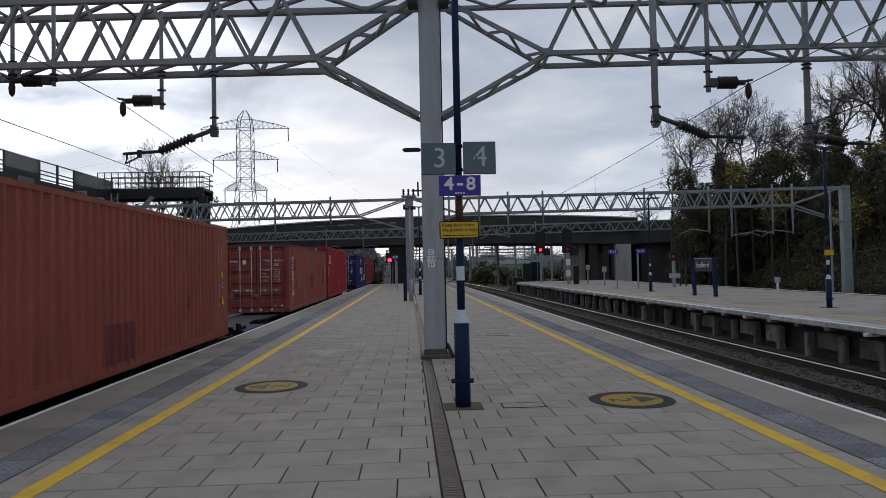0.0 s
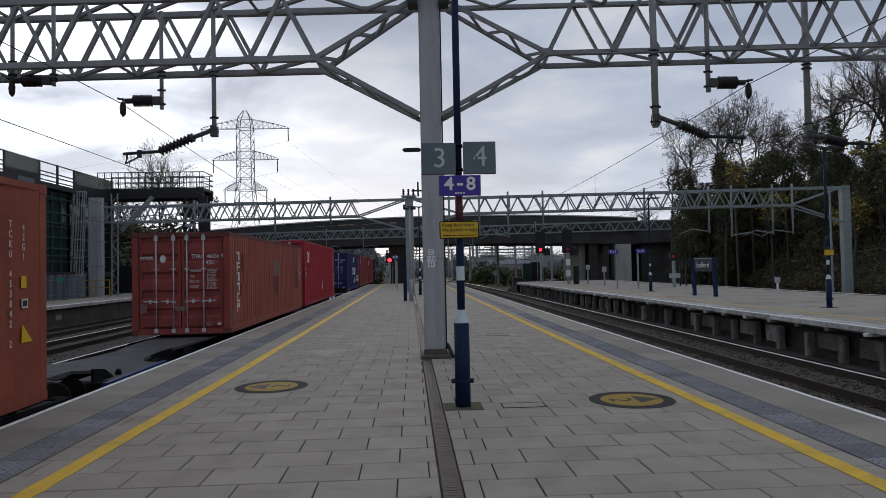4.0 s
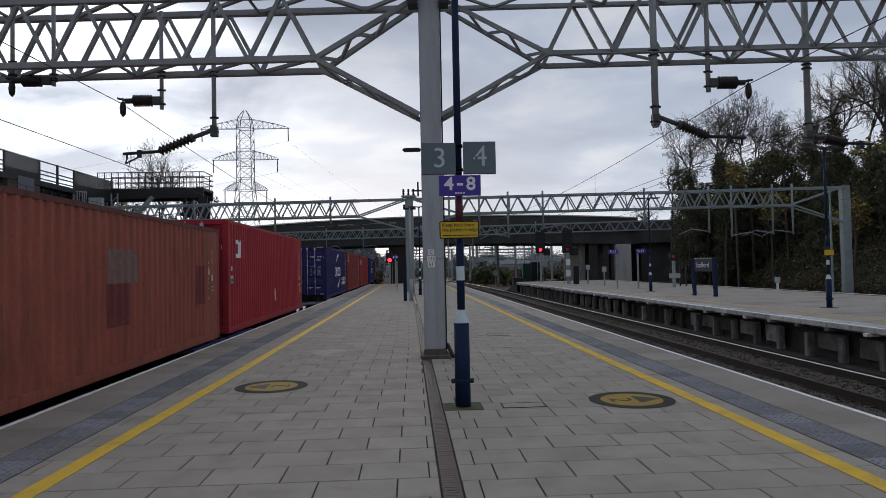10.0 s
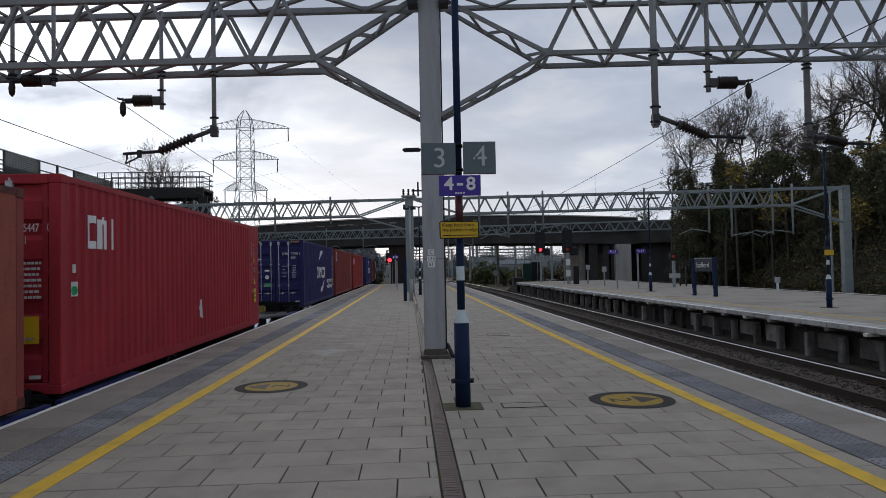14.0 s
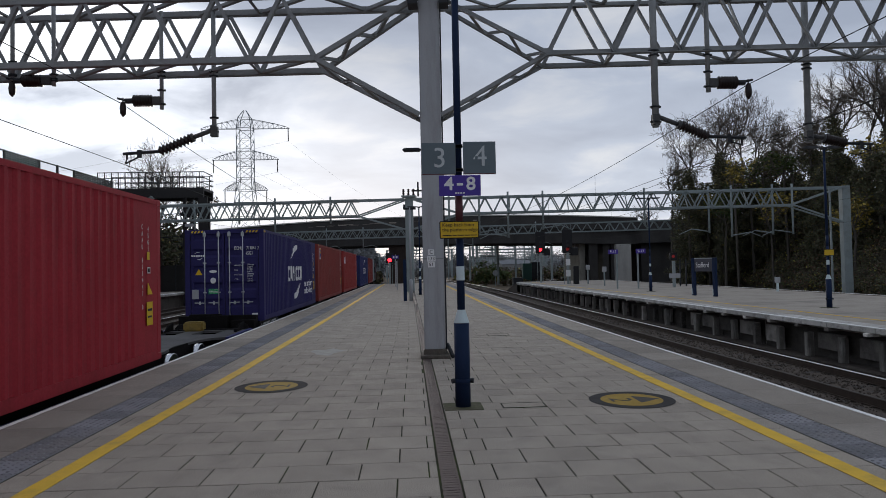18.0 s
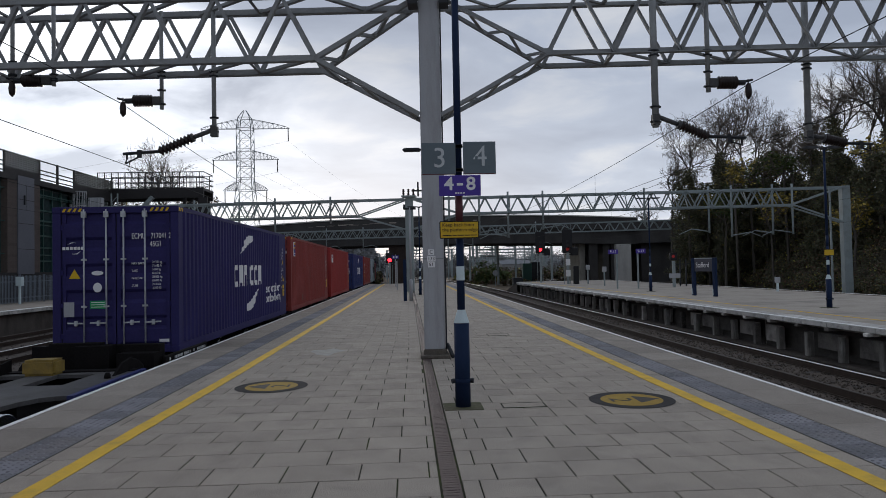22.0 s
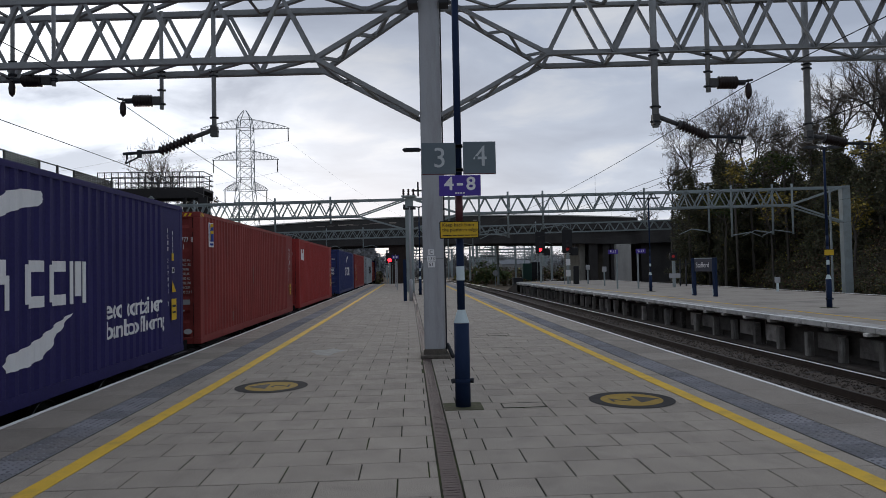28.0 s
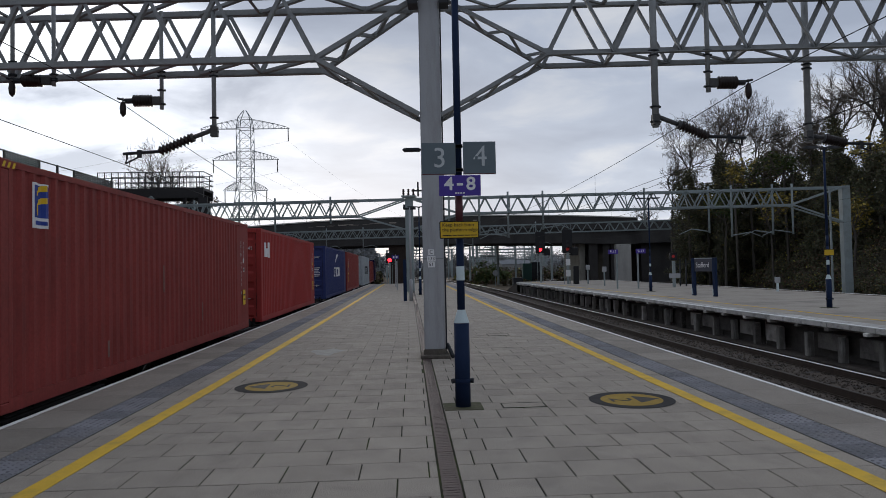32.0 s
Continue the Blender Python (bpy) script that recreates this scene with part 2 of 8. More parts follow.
def tube(bm, p, q, r, n=8, r2=None):
    p, q, u, w = axes(p, q)
    r2 = r if r2 is None else r2
    A = [bm.verts.new(p + (u * math.cos(t) + w * math.sin(t)) * r) for t in [2 * math.pi * i / n for i in range(n)]]
    B = [bm.verts.new(q + (u * math.cos(t) + w * math.sin(t)) * r2) for t in [2 * math.pi * i / n for i in range(n)]]
    for i in range(n):
        j = (i + 1) % n
        bm.faces.new((A[i], A[j], B[j], B[i])).smooth = True
    bm.faces.new(A); bm.faces.new(B)


def polytube(bm, pts, r, n=5):
    """One unbroken tube along many points."""
    rings = []
    for i, p in enumerate(pts):
        a, b = pts[max(0, i - 1)], pts[min(len(pts) - 1, i + 1)]
        _, _, u, w = axes(a, b)
        rings.append([bm.verts.new(Vector(p) + (u * math.cos(2 * math.pi * k / n) + w * math.sin(2 * math.pi * k / n)) * r) for k in range(n)])
    for a, b in zip(rings, rings[1:]):
        for k in range(n):
            j = (k + 1) % n
            bm.faces.new((a[k], a[j], b[j], b[k]))
    bm.faces.new(rings[0]); bm.faces.new(rings[-1])


def disc_stack(bm, p, q, r_core, r_shed, sheds):
    """An insulator: a core with sheds along p to q."""
    p, q, u, w = axes(p, q)
    prof = []
    for i in range(sheds):
        t0 = i / sheds
        prof += [(r_core, t0), (r_shed, t0 + 0.35 / sheds), (r_shed * 0.95, t0 + 0.5 / sheds), (r_core, t0 + 0.85 / sheds)]
    prof.append((r_core, 1))
    rings = [[bm.verts.new(p.lerp(q, t) + (u * math.cos(a) + w * math.sin(a)) * r) for a in [2 * math.pi * i / 12 for i in range(12)]] for r, t in prof]
    for a, b in zip(rings, rings[1:]):
        for i in range(12):
            j = (i + 1) % 12
            bm.faces.new((a[i], a[j], b[j], b[i])).smooth = True
    bm.faces.new(rings[0]); bm.faces.new(rings[-1])


def mesh_of(name, bm, material, recalc=True):
    if recalc:
        bmesh.ops.recalc_face_normals(bm, faces=bm.faces)
    me = bpy.data.meshes.new(name)
    bm.to_mesh(me)
    bm.free()
    me.materials.append(material)
    return me


def part(name, bm, material, parent=None, label="", at=None):
    ob = new(name, mesh_of(name, bm, material))
    if parent is not None:
        ob.parent = parent
    if at is not None:
        ob.matrix_basis = at
    if label:
        ob["label"] = label
    return ob


def empty(name, m, label="", category="", group="", kind=""):
    ob = new(name)
    ob.empty_display_size = 0.2
    ob.matrix_basis = m
    return tagged(ob, label, category, group, kind)


def boxes(*bb):
    bm = bmesh.new()
    for b in bb:
        box(bm, *b)
    return bm


def chamfer_box(x0, x1, y0, y1, z0, z1, r=0.01, seg=1):
    bm = boxes((x0, x1, y0, y1, z0, z1))
    bmesh.ops.bevel(bm, geom=list(bm.edges), offset=r, segments=seg, affect="EDGES")
    return bm


def text_mesh(body, size, material, parent, m, name="lettering", sx=1.0, depth=0.002, align="CENTER", bold=0.0):
    """Lettering in the built-in font, turned into a mesh. It stands in the xz plane and faces -y."""
    cu = bpy.data.curves.new(name, "FONT")
    cu.body, cu.size, cu.extrude, cu.align_x, cu.align_y, cu.offset = body, size, depth, align, "CENTER", bold
    tmp = bpy.data.objects.new("tmp", cu)
    scene.collection.objects.link(tmp)
    me = bpy.data.meshes.new_from_object(tmp)
    bpy.data.objects.remove(tmp)
    me.transform(Matrix.Rotation(radians(90), 4, "X") @ Matrix.Diagonal((sx, 1, 1, 1)))
    me.materials.clear()
    me.materials.append(material)
    ob = new(name, me)
    ob.parent = parent
    ob.matrix_basis = m
    return ob


RX90 = Matrix.Rotation(radians(90), 4, "Z")      # turns a -y face to +x

# ------------------------------------------------ ground, tracks, platforms
RAIL_Z = -0.93
XL, XR = -4.33, 4.68            # edges of the island platform
END_Y = 73.0                    # where its level surface ends
XP, XPB = 10.62, 20.2           # edges of the platform beyond
XQ = -18.5                      # edge of the platform on the far side of the yard

g = bmesh.new()
v = [g.verts.new(p) for p in ((-1500, -300, -1.35), (1500, -300, -1.35), (1500, 3000, -1.35), (-1500, 3000, -1.35))]
g.faces.new(v)
tagged(part("ground", g, M["ground"]), "dark stony railway ground reaching to the horizon", "ground", kind="structure")


def ballast_bed(x0, x1, y0, y1, name, m="ballast"):
    bm = bmesh.new()
    rnd = random.Random(5)
    nx, ny = int((x1 - x0) / 0.13), int((y1 - y0) / 0.2)
    grid = [[bm.verts.new((x0 + (x1 - x0) * i / nx, y0 + (y1 - y0) * j / ny, -1.115 + rnd.uniform(-0.02, 0.02))) for i in range(nx + 1)] for j in range(ny + 1)]
    for a, b in zip(grid, grid[1:]):
        for i in range(nx):
            bm.faces.new((a[i], a[i + 1], b[i + 1], b[i]))
    return tagged(part(name, bm, M[m]), "dark brown loose stone ballast round the tracks", "ballast", kind="stuff")


ballast_bed(XR + 0.12, XP - 0.12, 2, 70, "ballast")
ballast_bed(XQ + 0.1, XL - 0.1, 2, 75, "ballast", "ballast_yard")


def ballast_stones(x0, x1, y0, y1, n, seed, m="ballast"):
    """Loose angular stones lying on the bed, thinning out with distance."""
    rnd = random.Random(seed)
    V, Fc = [], []
    for _ in range(n):
        x, y = rnd.uniform(x0, x1), y0 + (y1 - y0) * rnd.random() ** 1.7
        r = rnd.uniform(0.017, 0.036)
        i = len(V)
        a = rnd.uniform(0, 6.28)
        for k in range(4):
            t = a + k * 1.571 + rnd.uniform(-0.4, 0.4)
            q = r * rnd.uniform(0.7, 1.2)
            V.append((x + q * math.cos(t), y + q * math.sin(t), -1.115 + rnd.uniform(-0.005, 0.022)))
        V.append((x + rnd.uniform(-0.3, 0.3) * r, y + rnd.uniform(-0.3, 0.3) * r, -1.10 + r * rnd.uniform(0.5, 0.95)))
        V.append((x, y, -1.13))
        for k in range(4):
            j = (k + 1) % 4
            Fc += [(i + k, i + j, i + 4), (i + j, i + k, i + 5)]
    me = bpy.data.meshes.new("ballast_stones")
    me.from_pydata(V, [], Fc)
    me.materials.append(M[m])
    tagged(new("ballast_stones", me), "loose dark brown stones between the rails", "ballast", kind="stuff")


ballast_stones(XR + 0.15, XP + 0.1, 5, 45, 20000, 21)
ballast_stones(XQ + 0.2, XL - 0.2, 12, 60, 10000, 22, "ballast_yard")


def bend(y):
    """Sideways run of the tracks past the platform ends."""
    return 0.0 if y < 70 else -0.00055 * (y - 70) ** 2


def track(cx, y0, y1, label, dull=()):
    root = empty("railway_track", pose(cx, 0, 0), label, "track", group="railway tracks", kind="structure")
    ys = [y0 + (y1 - y0) * i / 40 for i in range(41)]
    for s_ in (-1, 1):
        x = s_ * 0.7525
        for nm, m, w, z0, z1 in (("rail", M["rail_side"], 0.035, RAIL_Z - 0.15, RAIL_Z - 0.012), ("rail_head", M["rail_top"], 0.036, RAIL_Z - 0.012, RAIL_Z)):
            bm = bmesh.new()
            rings = [[bm.verts.new((x + bend(y) + dx, y, z)) for dx, z in ((-w, z0), (w, z0), (w, z1 - 0.007), (w * 0.6, z1), (-w * 0.6, z1), (-w, z1 - 0.007))] for y in ys]
            for a, b in zip(rings, rings[1:]):
                for i in range(6):
                    j = (i + 1) % 6
                    bm.faces.new((a[i], a[j], b[j], b[i]))
            part(nm, bm, M["rail_dull"] if nm == "rail_head" and s_ in dull else m, root)
        bm = boxes(*[(x - 0.075, x + 0.075, y0, min(y1, 75), RAIL_Z - 0.165, RAIL_Z - 0.15)])
        part("rail_foot", bm, M["rail_side"], root)
    bm = bmesh.new()
    y = y0
    while y < min(y1, 110):
        box(bm, -1.25 + bend(y), 1.25 + bend(y), y, y + 0.26, RAIL_Z - 0.36, RAIL_Z - 0.185)
        y += 0.65
    part("sleepers", bm, M["sleeper"], root)["kind"] = "stuff"
    return root


TRAIN_X = -5.78
track(TRAIN_X, -8, 400, "rusty running rails on sleepers beside the island platform")
track(-9.5, -8, 400, "running rails on sleepers in dark ballast, one bright", (1,))
track(-13.1, -8, 400, "running rails on sleepers in dark ballast, one bright", (1,))
track(-16.45, -8, 400, "rusty little-used rails on sleepers in dark ballast", (-1, 1))
track(6.15, 2, 400, "running rails hidden below the platform edge")
track(22.6, 2, 400, "running rails behind the far platform")
track(26.2, 2, 400, "running rails behind the far platform")
track(9.2, 2, 400, "running rails on sleepers in dark ballast, one bright", (-1,))

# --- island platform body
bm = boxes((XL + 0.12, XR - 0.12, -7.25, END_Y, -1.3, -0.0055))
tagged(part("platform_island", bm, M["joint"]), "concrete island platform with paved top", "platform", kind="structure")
island = bpy.data.objects["platform_island"]
bm = bmesh.new()
vv = [bm.verts.new(p) for p in ((XL + 0.1, END_Y, -0.012), (XR - 0.1, END_Y, -0.012), (XR - 0.1, END_Y + 12, -1.2), (XL + 0.1, END_Y + 12, -1.2), (XL + 0.1, END_Y, -1.3), (XR - 0.1, END_Y, -1.3))]
for f in ((0, 1, 2, 3), (0, 3, 4), (1, 5, 2)):
    bm.faces.new([vv[i] for i in f])
part("end_ramp", bm, M["coping"], island)

WY = 0.165                    # width of the yellow lines, and their middle by y
YEL_L = ((-8, -2.83), (5, -2.80), (11, -2.725), (24, -2.67), (73, -2.67))
YEL_R = ((-8, 3.30), (5, 3.288), (7, 3.29), (10.5, 3.262), (14, 3.255), (73, 3.30))
TL0, TL1 = -3.595, -3.18       # tactile strips
TR0, TR1 = 3.58, 3.975
DR0, DR1 = 0.20, 0.36         # drain
SW = 0.594


def slab_mesh(w, d, name, m):
    bm = chamfer_box(-w / 2, w / 2, -d / 2, d / 2, -0.05, 0.0, 0.004)
    return mesh_of(name, bm, m)


SLAB_CACHE = {}
FIELD = bmesh.new()      # slabs far down the platform, joined


def slab(x0, x1, y0, y1, near, dz, m="slab", name="paving_slab"):
    gap, gy = 0.0055, 0.005
    w, d = round(x1 - x0 - 2 * gap, 3), round(y1 - y0 - 2 * gy, 3)
    if w < 0.02:
        return
    if near:
        key = (w, d, m)
        if key not in SLAB_CACHE:
            SLAB_CACHE[key] = slab_mesh(w, d, name, M[m])
        ob = new(name, SLAB_CACHE[key])
        ob.parent = island
        ob.matrix_basis = pose((x0 + x1) / 2, (y0 + y1) / 2, dz, random.uniform(-0.12, 0.12), random.uniform(-0.1, 0.1), random.uniform(-0.25, 0.25))
    else:
        box(FIELD, x0 + gap, x1 - gap, y0 + gy, y1 - gy, -0.03, dz)


def courses(sign, start, depth, firsts, far):
    """Courses of slabs from the drain to the tactile strip; firsts: where the joints nearest the drain fall."""
    rnd = random.Random(3 if sign < 0 else 4)
    row = round((-7.0 - start) / depth)
    y = start + row * depth
    while y < END_Y:
        y1 = min(y + depth, END_Y)
        edges = [DR0 if sign < 0 else DR1] + list(firsts[row % 2])
        while abs(edges[-1]) < abs(far) - 0.05:
            x = edges[-1] + sign * SW
            edges.append(far if abs(x) > abs(far) - 0.05 else x)
        drift = 0.009 * (min(y, 14) - 6.5)
        edges = [e if i in (0, len(edges) - 1) else e + drift for i, e in enumerate(edges)]
        for p, q in zip(edges, edges[1:]):
            slab(min(p, q), max(p, q), y, y1, 3.9 < y < 13.0, rnd.uniform(-0.0018, 0.0012))
        y += depth
        row += 1


def pave():
    rnd = random.Random(3)
    courses(-1, 4.69, 0.4218, ((-0.098,), (0.14, -0.398)), TL1 + 0.01)
    courses(1, 4.605, 0.404, ((0.51, 0.935), (0.65,)), TR0 - 0.01)
    # tactile strips and coping stones
    for side, t0, t1, c0, c1 in ((-1, TL0, TL1, XL + 0.05, TL0), (1, TR0, TR1, TR1, XR - 0.05)):
        y = -7.2
        while y < END_Y:
            slab(c0, c1, y, min(y + 0.9, END_Y), 3.5 < y < 16, rnd.uniform(0.002, 0.004), "coping", "edge_slab")
            y += 0.9
    part("distant_paving", FIELD, M["slab"], island)["kind"] = "stuff"


def tactile(t0, t1):
    base, dots = bmesh.new(), bmesh.new()
    y = -7.2
    while y < END_Y:
        if 3.5 < y < 15:
            slab(t0, t1, y, y + 0.4, True, 0.0, "tactile", "tactile_tile")
        else:
            box(base, t0 + 0.003, t1 - 0.003, y + 0.003, min(y + 0.397, END_Y), -0.03, 0.0)
        y += 0.4
    part("tactile_paving", base, M["tactile"], island)["kind"] = "stuff"
    y = 4.0
    while y < 22:
        for i in range(6):
            x = t0 + 0.035 + i * (t1 - t0 - 0.07) / 5
            r, h = 0.016, 0.006
            lo = [dots.verts.new((x + r * c, y + r * s_, 0.0)) for c, s_ in ((1, 0), (.5, .87), (-.5, .87), (-1, 0), (-.5, -.87), (.5, -.87))]
            hi = [dots.verts.new((x + r * .7 * c, y + r * .7 * s_, h)) for c, s_ in ((1, 0), (.5, .87), (-.5, .87), (-1, 0), (-.5, -.87), (.5, -.87))]
            for k in range(6):
                dots.faces.new((lo[k], lo[(k + 1) % 6], hi[(k + 1) % 6], hi[k]))
            dots.faces.new(hi)
        y += 0.066
    part("tactile_studs", dots, M["tactile"], island)["kind"] = "stuff"


def strip(name, m, x0, x1, y0, y1, z, rag=0.0, mid=lambda y: 0.0):
    """A painted line: a thin film with a slightly ragged edge."""
    bm = bmesh.new()
    rnd = random.Random(int(abs(x0) * 100))
    ys = [y0 + i * 0.2 for i in range(int((y1 - y0) / 0.2) + 1)]
    prev = None
    for y in ys:
        a = bm.verts.new((mid(y) + x0 + rnd.uniform(-rag, rag), y, z)); b = bm.verts.new((mid(y) + x1 + rnd.uniform(-rag, rag), y, z))
        a2 = bm.verts.new((a.co.x, y, z - 0.004)); b2 = bm.verts.new((b.co.x, y, z - 0.004))
        if prev:
            bm.faces.new((prev[0], prev[1], b, a)); bm.faces.new((prev[2], prev[0], a, a2)); bm.faces.new((prev[1], prev[3], b2, b))
        prev = (a, b, a2, b2)
    return part(name, bm, m, island)


tactile(TL0, TL1)
tactile(TR0, TR1)
for mid_ in (YEL_L, YEL_R):
    ya_, xa_ = zip(*mid_)
    strip("yellow_line", M["yellow_line"], -WY / 2, WY / 2, -7.2, END_Y, 0.0055, 0.005, lambda y: float(np.interp(y, ya_, xa_)))
strip("white_edge_line", M["white_line"], XL + 0.002, XL + 0.068, -7.2, END_Y, 0.0075, 0.004)
strip("white_edge_line", M["white_line"], XR - 0.062, XR - 0.002, -7.2, END_Y, 0.0075, 0.004)
# overhanging edge and wall below
for x0, x1 in ((XL, XL + 0.5), (XR - 0.5, XR)):
    part("edge_coping", boxes((x0, x1, -7.25, END_Y, -0.14, 0.002)), M["coping"], island)

# --- drainage channel with a slotted cover in lengths
def drain():
    root = empty("drain_channel", pose(0, 0, 0), "dark rusty slotted drain cover set in the paving", "drain", kind="structure")
    part("channel", boxes((DR0, DR1, -7.25, END_Y, -0.05, -0.004)), M["joint"], root)
    me = None
    y = -7.2
    while y < 30:
        if me is None:
            bm = boxes((DR0 + 0.012, DR0 + 0.028, 0, 0.495, -0.02, 0.002), (DR1 - 0.028, DR1 - 0.012, 0, 0.495, -0.02, 0.002))
            for i in range(9):
                box(bm, DR0 + 0.028, DR1 - 0.028, 0.01 + i * 0.055, 0.052 + i * 0.055, -0.02, 0.0)
            box(bm, DR0 + 0.028, DR1 - 0.028, 0, 0.495, -0.02, -0.0012)
            me = mesh_of("cover", bm, M["drain"])
        ob = new("cover", me)
        ob.parent = root
        ob.matrix_basis = pose(0, y, 0, random.uniform(-0.15, 0.15))
        y += 0.5
    part("far_cover", boxes((DR0 + 0.012, DR1 - 0.012, y, END_Y, -0.02, 0.0)), M["drain"], root)


drain()
pave()

# --- the platform beyond the running lines
def far_platform():
    root = empty("platform_far", pose(0, 0, 0), "asphalt platform with concrete edge on precast walling", "platform", kind="structure")
    y0, y1 = 2.18, 66
    part("surface", boxes((XP + 0.7, XPB, y0, y1 + 3, -1.3, -0.005)), M["asphalt"], root)
    part("under_edge_beam", boxes((XP + 0.5, XP + 0.7, y0, y1, -0.24, -0.13)), M["wallc"], root)
    part("far_edge_kerb", boxes((XPB - 0.02, XPB + 0.35, y0, y1 + 3, -1.3, 0.03)), M["coping"], root)
    part("far_white_line", boxes((XPB + 0.1, XPB + 0.2, y0, y1 + 3, 0.03, 0.034)), M["white_line"], root)
    me = None
    y = y0
    while y < y1:
        if me is None:
            me = mesh_of("edge_slab", chamfer_box(0, 0.72, 0.004, 0.896, -0.125, 0.0, 0.008), M["edge_old"])
        ob = new("edge_slab", me); ob.parent = root
        ob.matrix_basis = pose(XP + random.uniform(-0.006, 0.006), y, random.uniform(-0.003, 0.002), 0, random.uniform(-0.15, 0.15))
        y += 0.9
    part("base_ledge", chamfer_box(XP + 0.1, XP + 0.62, y0, y1, -1.32, -1.02, 0.05), M["ground"], root)
    part("white_edge_line", boxes((XP + 0.012, XP + 0.15, y0, y1, 0.006, 0.011)), M["white_line"], root)
    part("yellow_line", boxes((XP + 1.55, XP + 1.65, y0, y1, -0.004, 0.001)), M["yellow_line"], root)
    # precast trestles and panels below the edge
    legs, panel, bracket = None, None, None
    y = y0
    while y < y1:
        if legs is None:
            bm = chamfer_box(0.26, 0.46, -0.085, 0.085, -1.3, -0.37, 0.02)
            legs = [mesh_of("trestle", bm.copy(), M["wall_stain"]), mesh_of("trestle", bm, M["wallc"])]
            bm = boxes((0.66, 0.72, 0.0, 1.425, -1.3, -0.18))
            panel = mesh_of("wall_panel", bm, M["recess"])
            mid_panel = [mesh_of("mid_panel", chamfer_box(0.5, 0.58, 0.1, w_, z_, -0.36, 0.012), M[k_]) for w_, z_, k_ in ((0.98, -0.86, "wallc"), (1.3, -0.80, "wallc"), (0.8, -0.92, "wall_stain"))]
            bm = chamfer_box(-0.03, 0.3, -0.09, 0.09, -0.215, -0.126, 0.012)
            bracket = [mesh_of("bracket", bm.copy(), M["lime_tip"]), mesh_of("bracket", bm, M["wallc"])]
        for nm, me in (("trestle", random.choice(legs)), ("wall_panel", panel), ("bracket", random.choice((bracket[0], bracket[0], bracket[1]))), ("mid_panel", random.choice(mid_panel))):
            if nm == "mid_panel" and random.random() < 0.3:
                continue
            ob = new(nm, me); ob.parent = root
            ob.matrix_basis = pose(XP + random.uniform(-0.03, 0.03), y + random.uniform(-0.06, 0.06), 0, 0, random.uniform(-1.2, 1.2) if nm == "trestle" else 0, random.uniform(-4, 4) if nm in ("trestle", "bracket") else 0)
        y += 1.43
    bm = bmesh.new()
    vv = [bm.verts.new(p) for p in ((XP + 0.1, y1, -0.01), (XPB, y1 + 3, -0.01), (XPB, y1 + 14, -1.25), (XP + 0.1, y1 + 9, -1.25), (XP + 0.1, y1, -1.3))]
    bm.faces.new(vv[:4]); bm.faces.new((vv[0], vv[3], vv[4]))
    part("end_ramp", bm, M["ground"], root)


M["asphalt"] = mat("platform_asphalt", (0.36, 0.322, 0.275), 0.9, var=0.15, scale=1.2, fine=70, bump=0.4, dirt=(0.10, 0.098, 0.095), dirt_amt=0.6, dirt_scale=0.5)
M["lime_tip"] = mat("limewashed_bracket", (0.62, 0.60, 0.56), 0.9, var=0.2, scale=5, fine=60, piece=0.25, dirt=(0.2, 0.19, 0.17), dirt_amt=0.7, dirt_scale=5)
M["edge_old"] = mat("weathered_edge_concrete", (0.48, 0.465, 0.435), 0.9, var=0.2, scale=3, fine=60, piece=0.18, dirt=(0.09, 0.085, 0.08), dirt_amt=0.8, dirt_scale=4)
far_platform()

# ------------------------------------------------ overhead line gantries
def girder(root, x0, x1, z0, z1, d, half, m, chord=0.10, brace=0.065, end=1, single=False):
    """A lattice box girder along local x from x0 (the end by the post) to x1. Every bar is a part."""
    sgn = 1 if x1 > x0 else -1
    n = int(abs(x1 - x0) / half)
    planes = (-d / 2,) if single else (-d / 2, d / 2)
    for y in planes:
        for nm, z in (("bottom_chord", z0), ("top_chord", z1)):
            bm = bmesh.new()
            angle(bm, (x0, y, z), (x1, y, z), chord, 0.014)
            part(nm, bm, m, root)
    cache = {}

    def put(name, dxyz, at, s):
        key = tuple(round(c, 3) for c in dxyz)
        if key not in cache:
            bm = bmesh.new()
            angle(bm, (0, 0, 0), dxyz, s, 0.012)
            cache[key] = mesh_of(name, bm, m)
        ob = new(name, cache[key])
        ob.parent = root
        ob.matrix_basis = pose(*at)

    for k, y in enumerate(planes):
        sh = 0 if k == 0 else 0
        for i in range(n):
            xa, xb = x0 + sgn * half * i, x0 + sgn * half * (i + 1)
            up = (i % 2 == 0)
            za, zb = (z0, z1) if up else (z1, z0)
            put("brace", (xb - xa, 0, zb - za), (xa, y, za), brace)
    if not single:
        for z in (z0, z1):
            for i in range(0, n - 1, 2):
                xa = x0 + sgn * half * i
                put("lacing", (sgn * half * 2, d, 0), (xa, -d / 2, z), brace * 0.85)
            for i in range(2, n - 1, 4):
                xa = x0 + sgn * half * i
                put("strut", (0, d, 0), (xa, -d / 2, z), brace * 0.85)
        # sway frames inside the box
        for i in range(6, n - 1, 7):
            xa = x0 + sgn * half * i
            put("sway_brace", (0, d, z1 - z0), (xa, -d / 2, z0), brace * 0.85)


